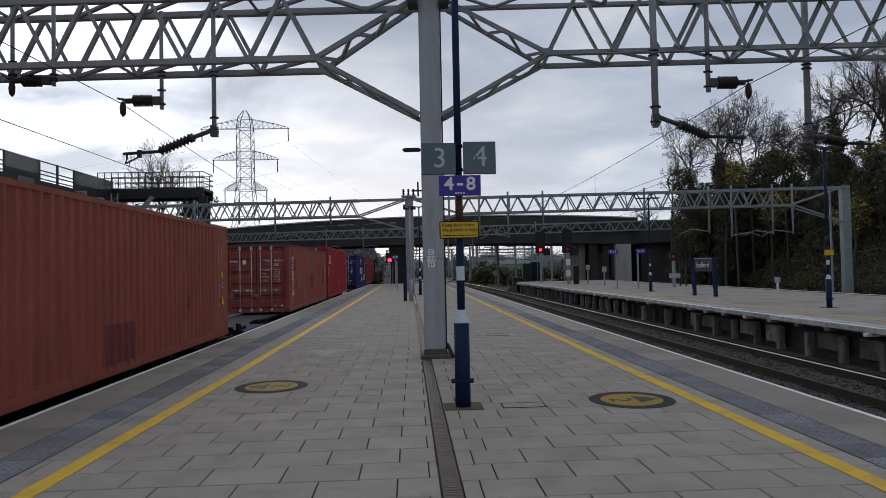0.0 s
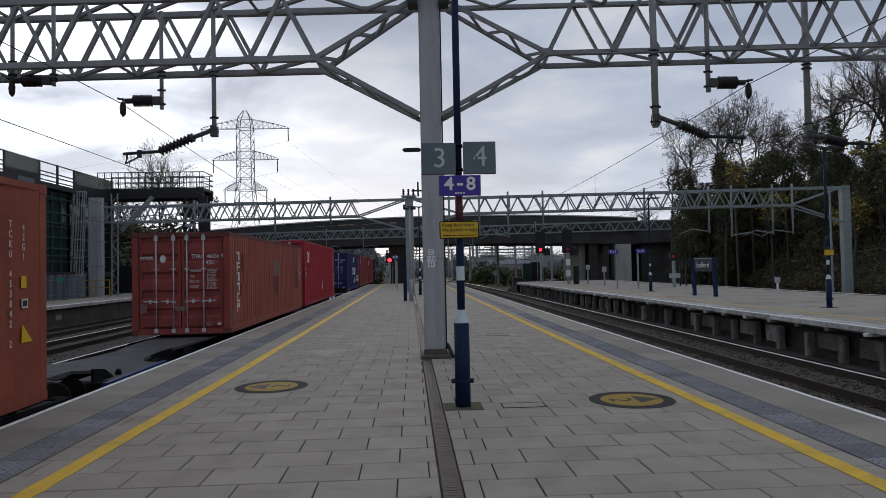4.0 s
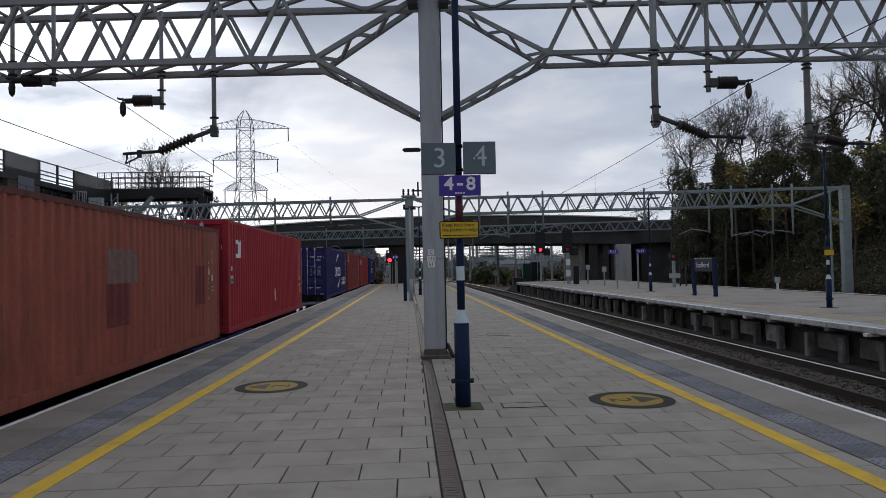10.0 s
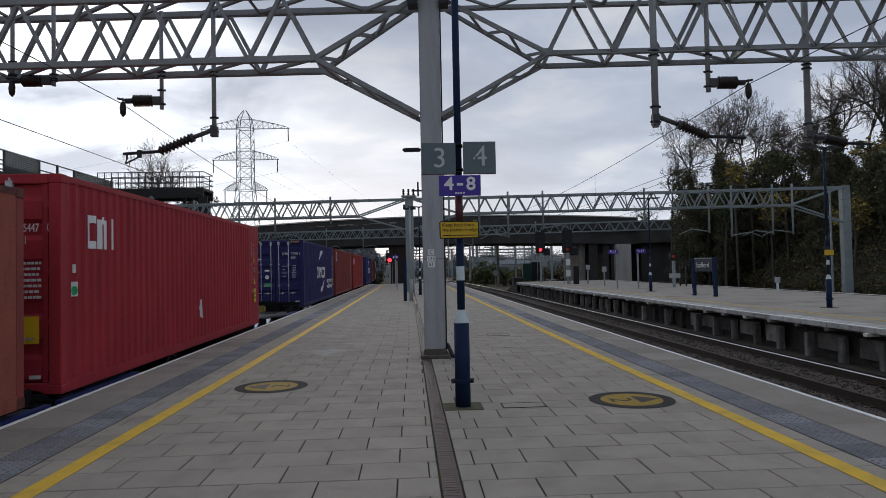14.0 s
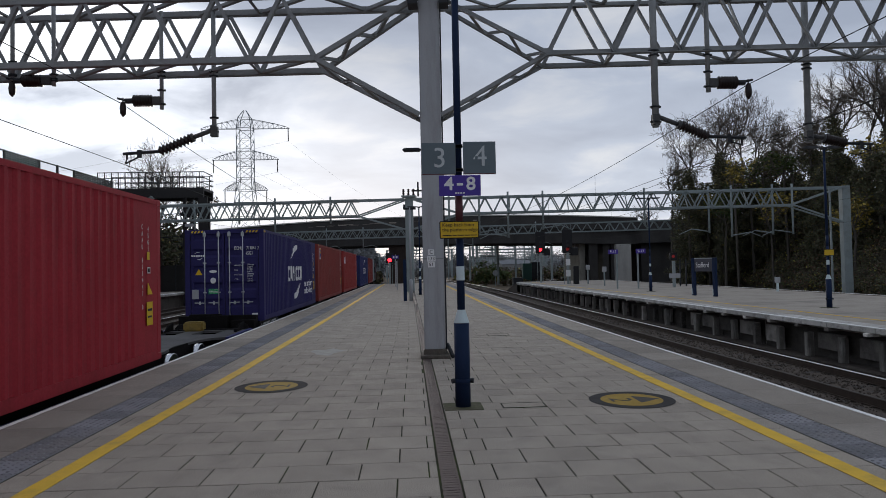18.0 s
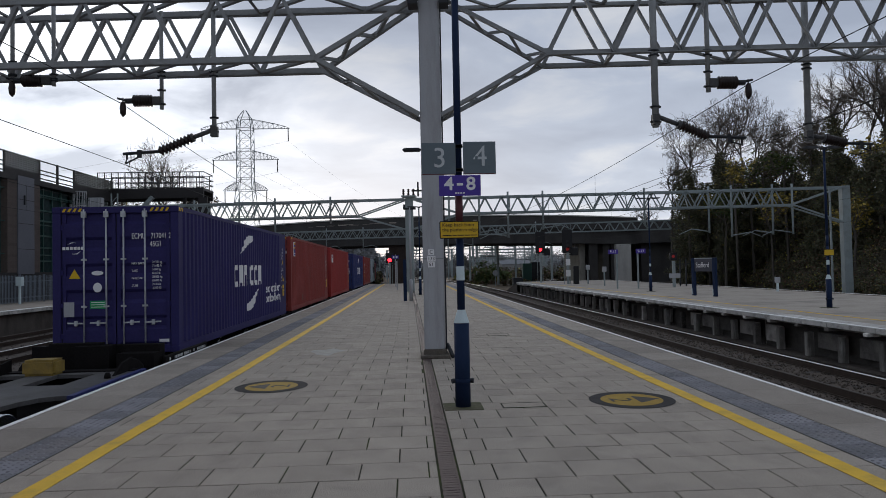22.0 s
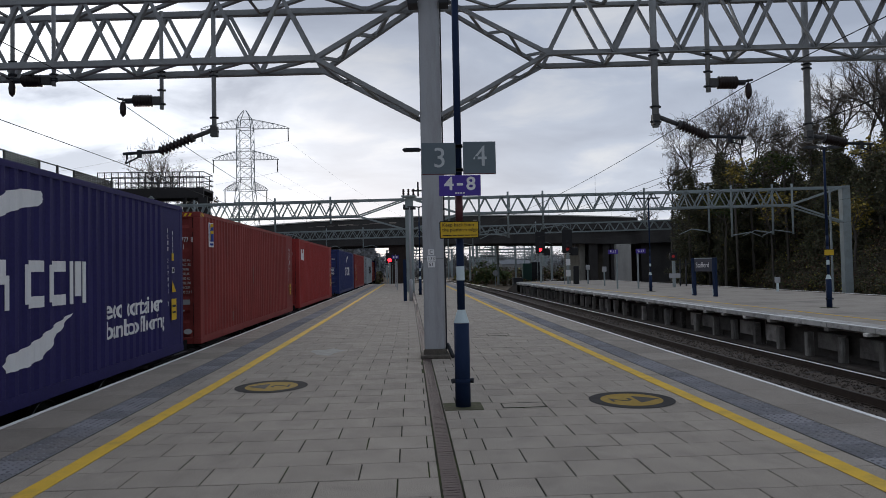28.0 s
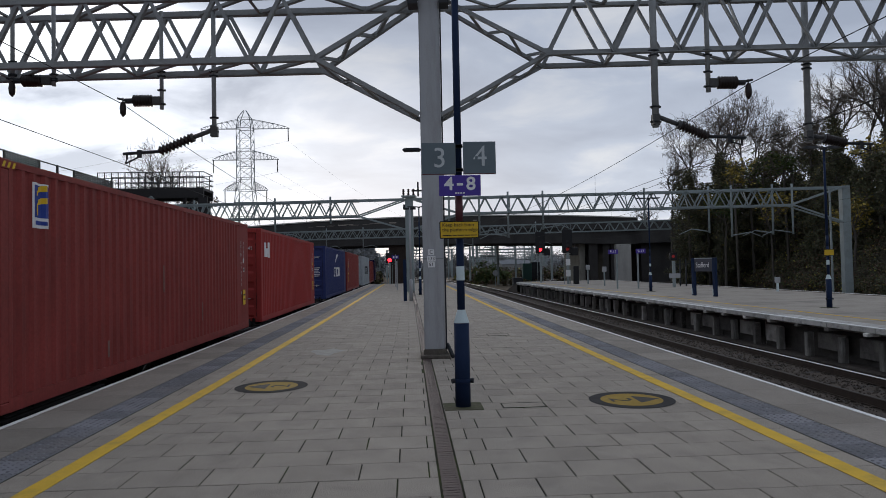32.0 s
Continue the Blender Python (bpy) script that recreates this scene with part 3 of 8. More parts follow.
def knee(root, xp, zp, xn, zn, d, m, s=0.08):
    """Laced bracket from the post (xp, zp) to a girder node (xn, zn)."""
    for y in (-d / 2, d / 2):
        bm = bmesh.new()
        yy = y * 0.55
        angle(bm, (xp, yy, zp), (xn, y, zn), s, 0.014)
        part("knee_brace", bm, m, root)
    n = 5
    P = lambda t, e: Vector((xp + (xn - xp) * t, e * (d / 2) * (0.55 + 0.45 * t), zp + (zn - zp) * t))
    for i in range(n):
        bm = bmesh.new()
        angle(bm, P((i + .1) / n, -1 if i % 2 else 1), P((i + .9) / n, 1 if i % 2 else -1), s * 0.7, 0.01)
        part("lacing", bm, m, root)


def near_gantry():
    m = M["steel"]
    root = empty("overhead_line_gantry", pose(0.45, 12.05, 0, 0, 0, -4.0), "grey steel lattice gantry on a single square post", "gantry", group="overhead line gantries")
    part("post", chamfer_box(-0.185, 0.185, -0.2, 0.2, 0.14, 7.6, 0.02, 2), M["steel_post"], root, "grey painted square steel post")
    part("base_plate", chamfer_box(-0.25, 0.27, -0.33, 0.33, 0.0, 0.06, 0.01), M["plinth"], root)
    part("foot_band", chamfer_box(-0.20, 0.20, -0.215, 0.215, 0.05, 0.15, 0.01), M["plinth"], root)
    part("cable_duct", boxes((0.19, 0.215, -0.05, 0.03, 0.06, 6.5)), M["dark_steel"], root)
    bm = bmesh.new()
    tube(bm, (0.22, -0.05, 0.22), (0.32, -0.3, 0.03), 0.035, 8)
    part("cable_conduit", bm, M["dark_steel"], root)
    d, z0, z1 = 0.76, 5.34, 6.48
    for s_ in (-1, 1):
        xn = -2.02 if s_ < 0 else 2.10
        girder(root, xn, s_ * 13.5, z0, z1, d, 0.589 if s_ < 0 else 0.582, m)
        knee(root, s_ * 0.19, 4.33, xn, z0, d, m)
        knee(root, s_ * 0.33, z1 - 0.1, xn, z0, d, m)
        for y in (-d / 2, d / 2):
            bm = bmesh.new()
            angle(bm, (s_ * 0.2, y, z1), (xn - s_ * 0.002, y, z1), 0.10, 0.014)
            part("top_chord", bm, m, root)
        bm = bmesh.new()
        angle(bm, (s_ * 0.3, -d / 2, z1), (s_ * 1.2, d / 2, z1), 0.06); angle(bm, (s_ * 1.2, d / 2, z1), (s_ * 2.0, -d / 2, z1), 0.06)
        part("lacing", bm, m, root)
        part("bracket", boxes((s_ * 0.19, s_ * 0.36, -0.42, -0.12, z1 - 0.22, z1 + 0.06)), M["dark_steel"], root)
        part("gusset", boxes((xn - 0.08, xn + 0.08, -d / 2 - 0.02, -d / 2 - 0.008, z0 - 0.08, z0 + 0.07)), m, root)
    # number plate on the post: three small white tiles
    for i, (t, z, w) in enumerate((("C", 1.87, 0.055), ("133", 1.755, 0.075), ("51", 1.65, 0.065))):
        tile = part("plate", chamfer_box(-0.035 - w, -0.035 + w, -0.212, -0.203, z - 0.05, z + 0.05, 0.003), M["white"], root, "small white enamel plate")
        text_mesh(t, 0.085, M["black"], tile, pose(-0.035, -0.213, z), "plate_figure", depth=0.001)
    part("strap", boxes((-0.2, 0.2, -0.208, -0.202, 1.745, 1.765)), M["steel"], root)
    # loudspeaker arm on the side of the post
    bm = chamfer_box(-0.52, -0.19, -0.12, 0.02, 3.70, 3.76, 0.02, 2)
    part("lamp_arm", bm, M["dark_steel"], root, "dark flat lamp arm")
    return root


near_gantry()


def drop_tube(x, y, z_top, z_bot, m=None, r=0.055):
    root = empty("drop_tube", pose(x, y, 0), "grey steel tube hanging from the gantry", "drop tube", group="drop tubes")
    bm = bmesh.new()
    tube(bm, (0, 0, z_top), (0, 0, z_bot), r, 12)
    part("tube", bm, m or M["steel"], root)
    for z in (5.30, 5.22, z_bot + 0.34, z_bot + 0.08):
        bm = bmesh.new()
        tube(bm, (0, 0, z), (0, 0, z + 0.03), r * 1.3, 12)
        box(bm, -r - 0.035, r + 0.035, -0.02, 0.02, z, z + 0.03)
        part("clamp", bm, M["dark_steel"], root)
    return root


def catenary_hanger(x, y, z, s_, wire_dx):
    """Level insulator with a clamp that holds the upper wire; s_ is the side it points to."""
    root = empty("catenary_hanger", pose(x, y, z), "brown ribbed insulator with a hanging wire clamp", "insulator", group="insulators")
    part("bracket", chamfer_box(min(0, s_ * 0.17), max(0, s_ * 0.17), -0.05, 0.05, -0.075, 0.075, 0.012), M["hardware"], root)
    bm = bmesh.new(); disc_stack(bm, (s_ * 0.17, 0, 0.0), (s_ * 0.52, 0, 0.0), 0.065, 0.115, 7)
    part("ribbed_insulator", bm, M["insulator"], root)
    bm = bmesh.new(); tube(bm, (s_ * 0.52, 0, 0), (s_ * 0.66, 0, 0), 0.05); tube(bm, (s_ * 0.66, 0, 0.02), (s_ * 0.8, 0, 0.05), 0.02)
    part("end_fitting", bm, M["dark_steel"], root)
    bm = bmesh.new(); lathe(bm, [(0.01, 0), (0.045, -0.04), (0.06, -0.14), (0.05, -0.24), (0.015, -0.29)], (s_ * wire_dx, 0, 0.0), 12); tube(bm, (s_ * wire_dx, 0, 0), (s_ * wire_dx, 0, 0.06), 0.012)
    part("wire_clamp", bm, M["insulator"], root)


def registration_arm(x, y, z, pts, tip, label="brown insulator on a steel arm that steadies the wire"):
    """pts: tube start, insulator start and end, tube end; tip: the contact wire clamp."""
    root = empty("registration_arm", pose(x, y, z), label, "insulator", group="registration arms")
    a, b, c, d = [Vector(p) for p in pts]
    part("bracket", chamfer_box(-0.065, 0.065, -0.06, 0.06, -0.10, 0.10, 0.012), M["hardware"], root)
    bm = bmesh.new(); tube(bm, a, b, 0.04, 10); tube(bm, b - (b - a) * 0.12, b, 0.08, 10)
    part("arm_tube", bm, M["hardware"], root)
    bm = bmesh.new(); disc_stack(bm, b, c, 0.055, 0.095, 9)
    part("ribbed_insulator", bm, M["insulator"], root)
    bm = bmesh.new(); tube(bm, c, d, 0.028, 10)
    part("register_tube", bm, M["dark_steel"], root)
    bm = bmesh.new()
    k = c.lerp(d, 0.55)
    box(bm, k.x - 0.035, k.x + 0.035, -0.035, 0.035, k.z - 0.09, k.z + 0.05)
    tube(bm, k - Vector((0, 0, 0.07)), tip, 0.016, 8)
    tube(bm, d.lerp(c, 0.1), d.lerp(c, 0.1) - Vector((0, 0, 0.1)), 0.02, 8)
    tube(bm, d.lerp(c, 0.1) - Vector((0, 0, 0.1)), tip, 0.012, 8)
    part("steady_arm", bm, M["dark_steel"], root)


drop_tube(-4.50, 12.50, 6.45, 4.62, r=0.036)
drop_tube(-3.55, 12.50, 6.45, 4.10, r=0.042)
drop_tube(4.36, 11.40, 6.9, 3.97, r=0.06)
drop_tube(5.31, 11.38, 6.9, 4.58, r=0.042)
drop_tube(7.62, 12.22, 6.9, 3.82, r=0.06)
catenary_hanger(-4.50, 12.50, 4.78, -1, 0.70)
registration_arm(-3.55, 12.50, 4.20, ((-0.05, 0, 0.02), (-0.42, 0, -0.12), (-1.0, 0, -0.36), (-1.65, 0, -0.40)), Vector((-1.62, 0, -0.58)))
catenary_hanger(5.31, 11.38, 4.74, 1, 0.72)
catenary_hanger(-6.55, 12.62, 5.20, -1, 0.70)
drop_tube(-7.24, 12.62, 6.6, 5.2, r=0.036)
drop_tube(-6.50, 12.62, 6.6, 5.1, r=0.036)
registration_arm(4.36, 11.40, 4.10, ((0.05, 0, 0.05), (0.44, 0, -0.1), (0.92, 0, -0.30), (1.6, 0, -0.33)), Vector((1.55, 0, -0.46)))
registration_arm(7.62, 12.22, 3.95, ((0.05, 0, 0.0), (0.30, 0, -0.05), (0.72, 0, -0.15), (1.25, 0, -0.17)), Vector((1.2, 0, -0.30)))


def far_gantry(name, px, y, skew, z0, z1, x_left, x_right, half, w, drops, label, d=0.9, post_z=-1.2, right_post=None, knee_l=3.4, posts=(0,)):
    m = M["steel_far"]
    root = empty("overhead_line_gantry", pose(px, y, 0, 0, 0, skew), label, "gantry", group="overhead line gantries")
    for x in posts:
        part("post", chamfer_box(x - w / 2, x + w / 2, -w / 2, w / 2, post_z, z1 + 0.15, 0.02), m, root)
    if 0 in posts:
        part("post_cap", boxes((-0.5, 0.5, -0.4, 0.4, z1 + 0.15, z1 + 0.25)), m, root)
        for x in (-0.35, 0.0, 0.35):
            bm = bmesh.new(); disc_stack(bm, (x, -0.3, z1 + 0.25), (x, -0.3, z1 + 0.7), 0.05, 0.1, 4)
            part("post_insulator", bm, M["insulator"], root)
        part("switch_arm", boxes((0.2, 1.3, -0.1, 0.1, z1 + 0.55, z1 + 0.65), (0.6, 0.7, -0.1, 0.1, z1 + 0.2, z1 + 1.2)), M["dark_steel"], root)
    ends = [(knee_l if 0 in posts else 0.0, x_right), (-knee_l if 0 in posts else 0.0, x_left)]
    for a, b in ends:
        girder(root, a, b - (0 if right_post is None or b < 0 else knee_l), z0, z1, d, half, m, 0.12, 0.08, single=False)
        s_ = 1 if b > 0 else -1
        if 0 in posts:
            for y_ in (-d / 2, d / 2):
                bm = bmesh.new()
                bar(bm, (s_ * w / 2, y_, z1), (a, y_, z0), 0.09, 0.09); bar(bm, (s_ * w / 2, y_ * .6, z0 - 1.0), (a, y_, z0), 0.10, 0.10); bar(bm, (s_ * w / 2, y_, z1), (a + s_, y_, z1), 0.1, 0.1)
                part("knee_brace", bm, m, root)
    if right_post is not None:
        part("post", chamfer_box(right_post - w / 2, right_post + w / 2, -w / 2, w / 2, post_z, z1 + 0.1, 0.02), m, root)
        part("post", boxes((right_post - 1.0, right_post - 0.9, -0.05, 0.05, post_z, z1)), m, root)
        a = x_right - knee_l
        for y_ in (-d / 2, d / 2):
            bm = bmesh.new()
            bar(bm, (right_post - w / 2, y_, z1), (a, y_, z0), 0.09, 0.09); bar(bm, (right_post - w / 2, y_ * .6, z0 - 1.2), (a, y_, z0), 0.10, 0.10); bar(bm, (right_post, y_, z1), (a - 1, y_, z1), 0.1, 0.1)
            part("knee_brace", bm, m, root)
    for x, zb, side in drops:
        bm = bmesh.new()
        tube(bm, (x, 0, z1 + 0.35), (x, 0, zb), 0.07, 8)
        if side:
            tube(bm, (x, 0, zb + 0.1), (x + side * 1.2, 0, zb + 0.3), 0.04, 6)
            tube(bm, (x + side * 1.2, 0, zb + 0.3), (x + side * 2.0, 0, zb - 0.05), 0.03, 6)
        part("drop_tube", bm, m, root)
    return root


far_gantry("g2", 0.1, 46.8, -6.9, 5.35, 6.45, -22, 29.4, 0.57, 0.52,
           [(-15.5, 4.2, 1), (-12.2, 5.0, 0), (-9.6, 3.9, 1), (-5.6, 4.9, 0), (2.8, 4.6, 0), (4.9, 3.9, 1), (6.9, 3.6, -1), (9.3, 4.1, 1), (16.2, 4.2, 0), (20.5, 3.6, -1), (22.0, 3.3, 1), (24.7, 3.4, -1), (26.0, 3.4, -1)],
           "grey-green steel lattice gantry across all the tracks", right_post=29.4, knee_l=3.6)
far_gantry("g3", -1.5, 82, -14, 5.5, 6.5, -26, 34, 0.62, 0.5, [(-9, 4.3, 1), (-4.2, 4.3, 1), (6.5, 4.0, 1), (9.5, 4.2, -1), (17, 4.1, 1)], "grey steel lattice gantry in front of the road bridge", posts=(), knee_l=0)


# ------------------------------------------------ wires along the tracks
def wires(x_contact, pts, name, label, z_contact=3.78, droppers=True):
    """pts: supports (x, y, z of the upper wire). The upper wire sags between them; droppers hold the contact wire."""
    root = empty("overhead_line", pose(0, 0, 0), label, "overhead wires", group="overhead line wires")
    up, low, drop = bmesh.new(), bmesh.new(), bmesh.new()
    hi, lo = [], []
    for (xa, ya, za), (xb, yb, zb) in zip(pts, pts[1:]):
        n = 14
        for i in range(n + 1):
            t = i / n
            sag = 4 * t * (1 - t) * min(0.34, 0.0003 * (yb - ya) ** 2)
            p = Vector((xa + (xb - xa) * t, ya + (yb - ya) * t, za + (zb - za) * t - sag))
            c = Vector((p.x, p.y, z_contact))
            if i or not hi:
                hi.append(p); lo.append(c)
            if droppers and i % 3 == 1:
                tube(drop, p, c, 0.004, 4)
    polytube(up, hi, 0.0075)
    polytube(low, lo, 0.006)
    part("catenary_wire", up, M["wire"], root)
    part("contact_wire", low, M["wire"], root)
    part("droppers", drop, M["wire"], root)["kind"] = "stuff"


wires(0, [(-5.5, -40, 4.8), (-5.22, 12.5, 4.73), (-5.9, 48, 4.9), (-5.7, 82, 4.9), (-7, 140, 4.9)], "w", "dark overhead wires above the goods line", 3.62)
wires(0, [(6.3, -40, 4.8), (6.03, 11.4, 4.71), (6.2, 46, 4.9), (6.0, 82, 4.9), (3.5, 140, 4.9)], "w", "dark overhead wires above the running line", 3.64)
wires(0, [(9.2, -40, 4.8), (8.82, 12.2, 4.6), (9.1, 45.6, 4.9), (9.1, 82, 4.9), (6.5, 140, 4.9)], "w", "dark overhead wires above the running line", 3.65)
wires(0, [(-12.9, -40, 4.9), (-12.7, 12.8, 4.9), (-12.8, 48.4, 4.9), (-12.7, 82, 4.9)], "w", "dark overhead wires above a yard track", 3.8)
wires(0, [(22.5, -30, 5.6), (23.5, 44, 4.9), (22, 82, 4.8)], "w", "dark overhead wires behind the platform", 3.6)

# ------------------------------------------------ things on the island platform
def lamp_column(x, y, label, height=5.3, heads=True, band="navy"):
    root = empty("lamp_column", pose(x, y, 0), label, "lamp post", group="platform lamp columns")
    bm = bmesh.new()
    lathe(bm, [(0.088, 0.0), (0.088, 0.955)], n=24)
    part("base_tube", bm, M["navy"], root)
    bm = bmesh.new(); lathe(bm, [(0.0885, 0.955), (0.088, 0.96), (0.046, 1.10), (0.045, 1.105)], n=24)
    part("pale_cone", bm, M["pale_band"], root, "pale blue-white cone band")
    bm = bmesh.new(); lathe(bm, [(0.045, 1.105), (0.045, 2.06)], n=20)
    part("shaft", bm, M["navy"], root)
    bm = bmesh.new(); lathe(bm, [(0.047, 1.44), (0.0475, 1.445), (0.0475, 1.595), (0.047, 1.60)], n=20)
    part("pale_band", bm, M["pale_band"], root, "pale reflective band")
    bm = bmesh.new(); lathe(bm, [(0.044, 2.06), (0.044, 2.42)], n=20)
    part("middle_shaft", bm, M[band], root)
    bm = bmesh.new(); lathe(bm, [(0.042, 2.42), (0.040, height)], n=20)
    part("upper_shaft", bm, M["navy"], root)
    bm = bmesh.new(); lathe(bm, [(0.092, 0.275), (0.096, 0.28), (0.096, 0.315), (0.092, 0.32)], n=24)
    part("collar", bm, M["navy"], root)
    for s_ in (-1, 1):
        bm = bmesh.new(); tube(bm, (s_ * 0.09, -0.02, 0.297), (s_ * 0.125, -0.03, 0.297), 0.028, 8)
        part("collar_bolt", bm, M["dark_steel"], root)
    part("base_slab", chamfer_box(-0.22, 0.22, -0.2, 0.2, -0.01, 0.006, 0.004), M["base_patch"], root, "mossy mortar patch")
    if heads:
        bm = bmesh.new()
        for s_ in (-1, 1):
            ring = []
            for k, (dx, w, zb, zt_) in enumerate(((0.06, 0.06, 0.02, 0.06), (0.3, 0.13, 0.0, 0.07), (0.6, 0.14, 0.01, 0.075), (0.72, 0.05, 0.03, 0.06))):
                ring.append([bm.verts.new((s_ * dx, yy, height + zz)) for yy, zz in ((-w, zb), (w, zb), (w * .7, zt_), (-w * .7, zt_))])
            for a, b in zip(ring, ring[1:]):
                for i in range(4):
                    j = (i + 1) % 4
                    bm.faces.new((a[i], a[j], b[j], b[i]))
            bm.faces.new(ring[0]); bm.faces.new(ring[-1])
        box(bm, -0.08, 0.08, -0.05, 0.05, height - 0.05, height + 0.05)
        part("lantern", bm, M["dark_steel"], root, "flat twin lantern, unlit")
    return root


M["base_patch"] = mat("mossy_mortar", (0.10, 0.095, 0.06), 0.95, var=0.3, scale=8, fine=60, dirt=(0.05, 0.075, 0.02), dirt_amt=0.7, dirt_scale=6)
main_column = lamp_column(0.59, 7.65, "navy steel lamp column with pale cone band, carrying platform signs", band="maroon")
lamp_column(0.67, 40.5, "navy steel lamp column with pale cone band on the platform")
lamp_column(14.02, 21.68, "navy steel lamp column with pale cone band and a small yellow notice", 5.35)
lamp_column(13.91, 37.89, "navy steel lamp column with pale cone band on the far platform", 5.35)


def sign_board(name, x0, x1, z0, z1, y, m, label, border=None, category="sign"):
    root = empty(name, pose((x0 + x1) / 2, y, (z0 + z1) / 2), label, category, group="platform signs")
    w, h = (x1 - x0) / 2, (z1 - z0) / 2
    if border:
        part("border", chamfer_box(-w, w, -0.006, 0.006, -h, h, 0.012 if h > 0.08 else 0.004), border, root)
        part("panel", chamfer_box(-w + 0.012, w - 0.012, -0.009, -0.005, -h + 0.012, h - 0.012, 0.001), m, root)
    else:
        part("panel", chamfer_box(-w, w, -0.007, 0.007, -h, h, 0.003), m, root)
    return root


s3 = sign_board("platform_number_sign", 0.17, 0.555, 2.645, 3.01, 7.56, M["sign_grey"], "faded grey-blue square sign with a peeling 3")
text_mesh("3", 0.32, M["sign_num"], s3, pose(0.01, -0.009, 0.0), "figure", sx=1.0)
part("lower_trim", boxes((-0.19, 0.19, -0.01, -0.007, -0.181, -0.172)), M["maroon"], s3)
bm = boxes((-0.075, -0.03, -0.0125, -0.0105, -0.02, 0.055), (-0.085, -0.05, -0.0125, -0.0105, -0.10, -0.05), (-0.02, 0.02, -0.0125, -0.0105, 0.055, 0.09))
part("peeled_patch", bm, M["sign_grey"], s3)
s4 = sign_board("platform_number_sign", 0.64, 1.015, 2.645, 3.02, 7.56, M["sign_grey"], "faded grey-blue square sign with a peeling 4")
text_mesh("4", 0.33, M["sign_num"], s4, pose(0.01, -0.009, 0.01), "figure", sx=1.0)
part("lower_trim", boxes((-0.187, 0.187, -0.01, -0.007, -0.186, -0.177)), M["maroon"], s4)
part("peeled_patch", boxes((-0.075, -0.01, -0.0125, -0.0105, -0.06, -0.035), (-0.05, -0.02, -0.0125, -0.0105, -0.02, 0.02)), M["sign_grey"], s4)
for s_, xs in ((s3, (0.19, 0.27)), (s4, (-0.19, -0.27))):
    for z in (-0.13, 0.14):
        part("clip", boxes((min(xs) - 0.03, max(xs), -0.002, 0.02, z - 0.018, z + 0.018)), M["dark_steel"], s_)
s48 = sign_board("car_stop_sign", 0.36, 0.835, 2.40, 2.635, 7.545, M["purple"], "purple car stop sign with white figures 4-8")
text_mesh("4", 0.205, M["white"], s48, pose(-0.125, -0.008, 0.015), "figure", sx=1.05, bold=0.005)
text_mesh("8", 0.205, M["white"], s48, pose(0.125, -0.008, 0.015), "figure", sx=1.05, bold=0.005)
part("dash", boxes((-0.035, 0.035, -0.010, -0.0072, 0.0, 0.028)), M["white"], s48)
bm = boxes(*[(-0.06 + i * 0.03, -0.038 + i * 0.03, -0.0095, -0.0072, -0.092, -0.078) for i in range(4)])
part("small_print", bm, M["white"], s48)
sk = sign_board("warning_sign", 0.355, 0.805, 1.915, 2.115, 7.55, M["sign_yellow"], "yellow notice with black words on keeping back", M["black"])
text_mesh("Keep back from", 0.056, M["black"], sk, pose(-0.195, -0.0105, 0.055), "notice_words", align="LEFT", depth=0.001)
text_mesh("the platform edge", 0.056, M["black"], sk, pose(-0.195, -0.0105, 0.0), "notice_words", align="LEFT", depth=0.001)
bm = bmesh.new()
xx = -0.19
for w in (0.10, 0.045, 0.07, 0.06, 0.07):
    box(bm, xx, xx + w, -0.0115, -0.0095, -0.067, -0.058); xx += w + 0.012
part("small_print", bm, M["black"], sk)
sy = sign_board("small_notice", 13.83, 14.18, 1.74, 1.95, 21.58, M["sign_yellow"], "small yellow notice on a lamp column", M["black"])


def roundel(x, y, side):
    """Floor sticker: dark ring, yellow disc, a figure and an arrow that point to the edge."""
    root = empty("floor_sticker", pose(x, y, 0.003), "round yellow and dark grey distance sticker on the paving", "floor sticker", group="floor stickers")
    for nm, r, z, m in (("ring", 0.49, 0.0022, M["sticker_grey"]), ("disc", 0.355, 0.0032, M["sticker_yellow"])):
        bm = bmesh.new(); lathe(bm, [(r, 0), (r, z)], n=48)
        part(nm, bm, m, root)
    # arrow head
    bm = bmesh.new()
    pts = [(side * 0.335, 0), (side * 0.05, 0.20), (side * 0.05, -0.20)]
    vs = [bm.verts.new((a, b, 0.0042)) for a, b in pts]
    bm.faces.new(vs)
    part("arrow", bm, M["sticker_black"], root)
    t = text_mesh("2", 0.36, M["sticker_black"], root, pose(-side * 0.14, 0, 0.0036) @ Matrix.Rotation(radians(-90 * side), 4, "Z") @ Matrix.Rotation(radians(-90), 4, "X"), "figure", sx=1.2, depth=0.0006)


M["sticker_grey"] = mat("worn_grey_vinyl", (0.06, 0.058, 0.058), 0.8, var=0.2, scale=6, fine=50, spec=0.02)
M["sticker_yellow"] = mat("worn_yellow_vinyl", (0.36, 0.245, 0.06), 0.7, var=0.15, scale=6, fine=60, dirt=(0.2, 0.15, 0.07), dirt_amt=0.6, dirt_scale=9, spec=0.03)
M["sticker_black"] = mat("worn_black_print", (0.045, 0.04, 0.035), 0.7, var=0.2, scale=8, fine=60)
roundel(-1.92, 9.36, -1)
roundel(2.57, 7.73, 1)

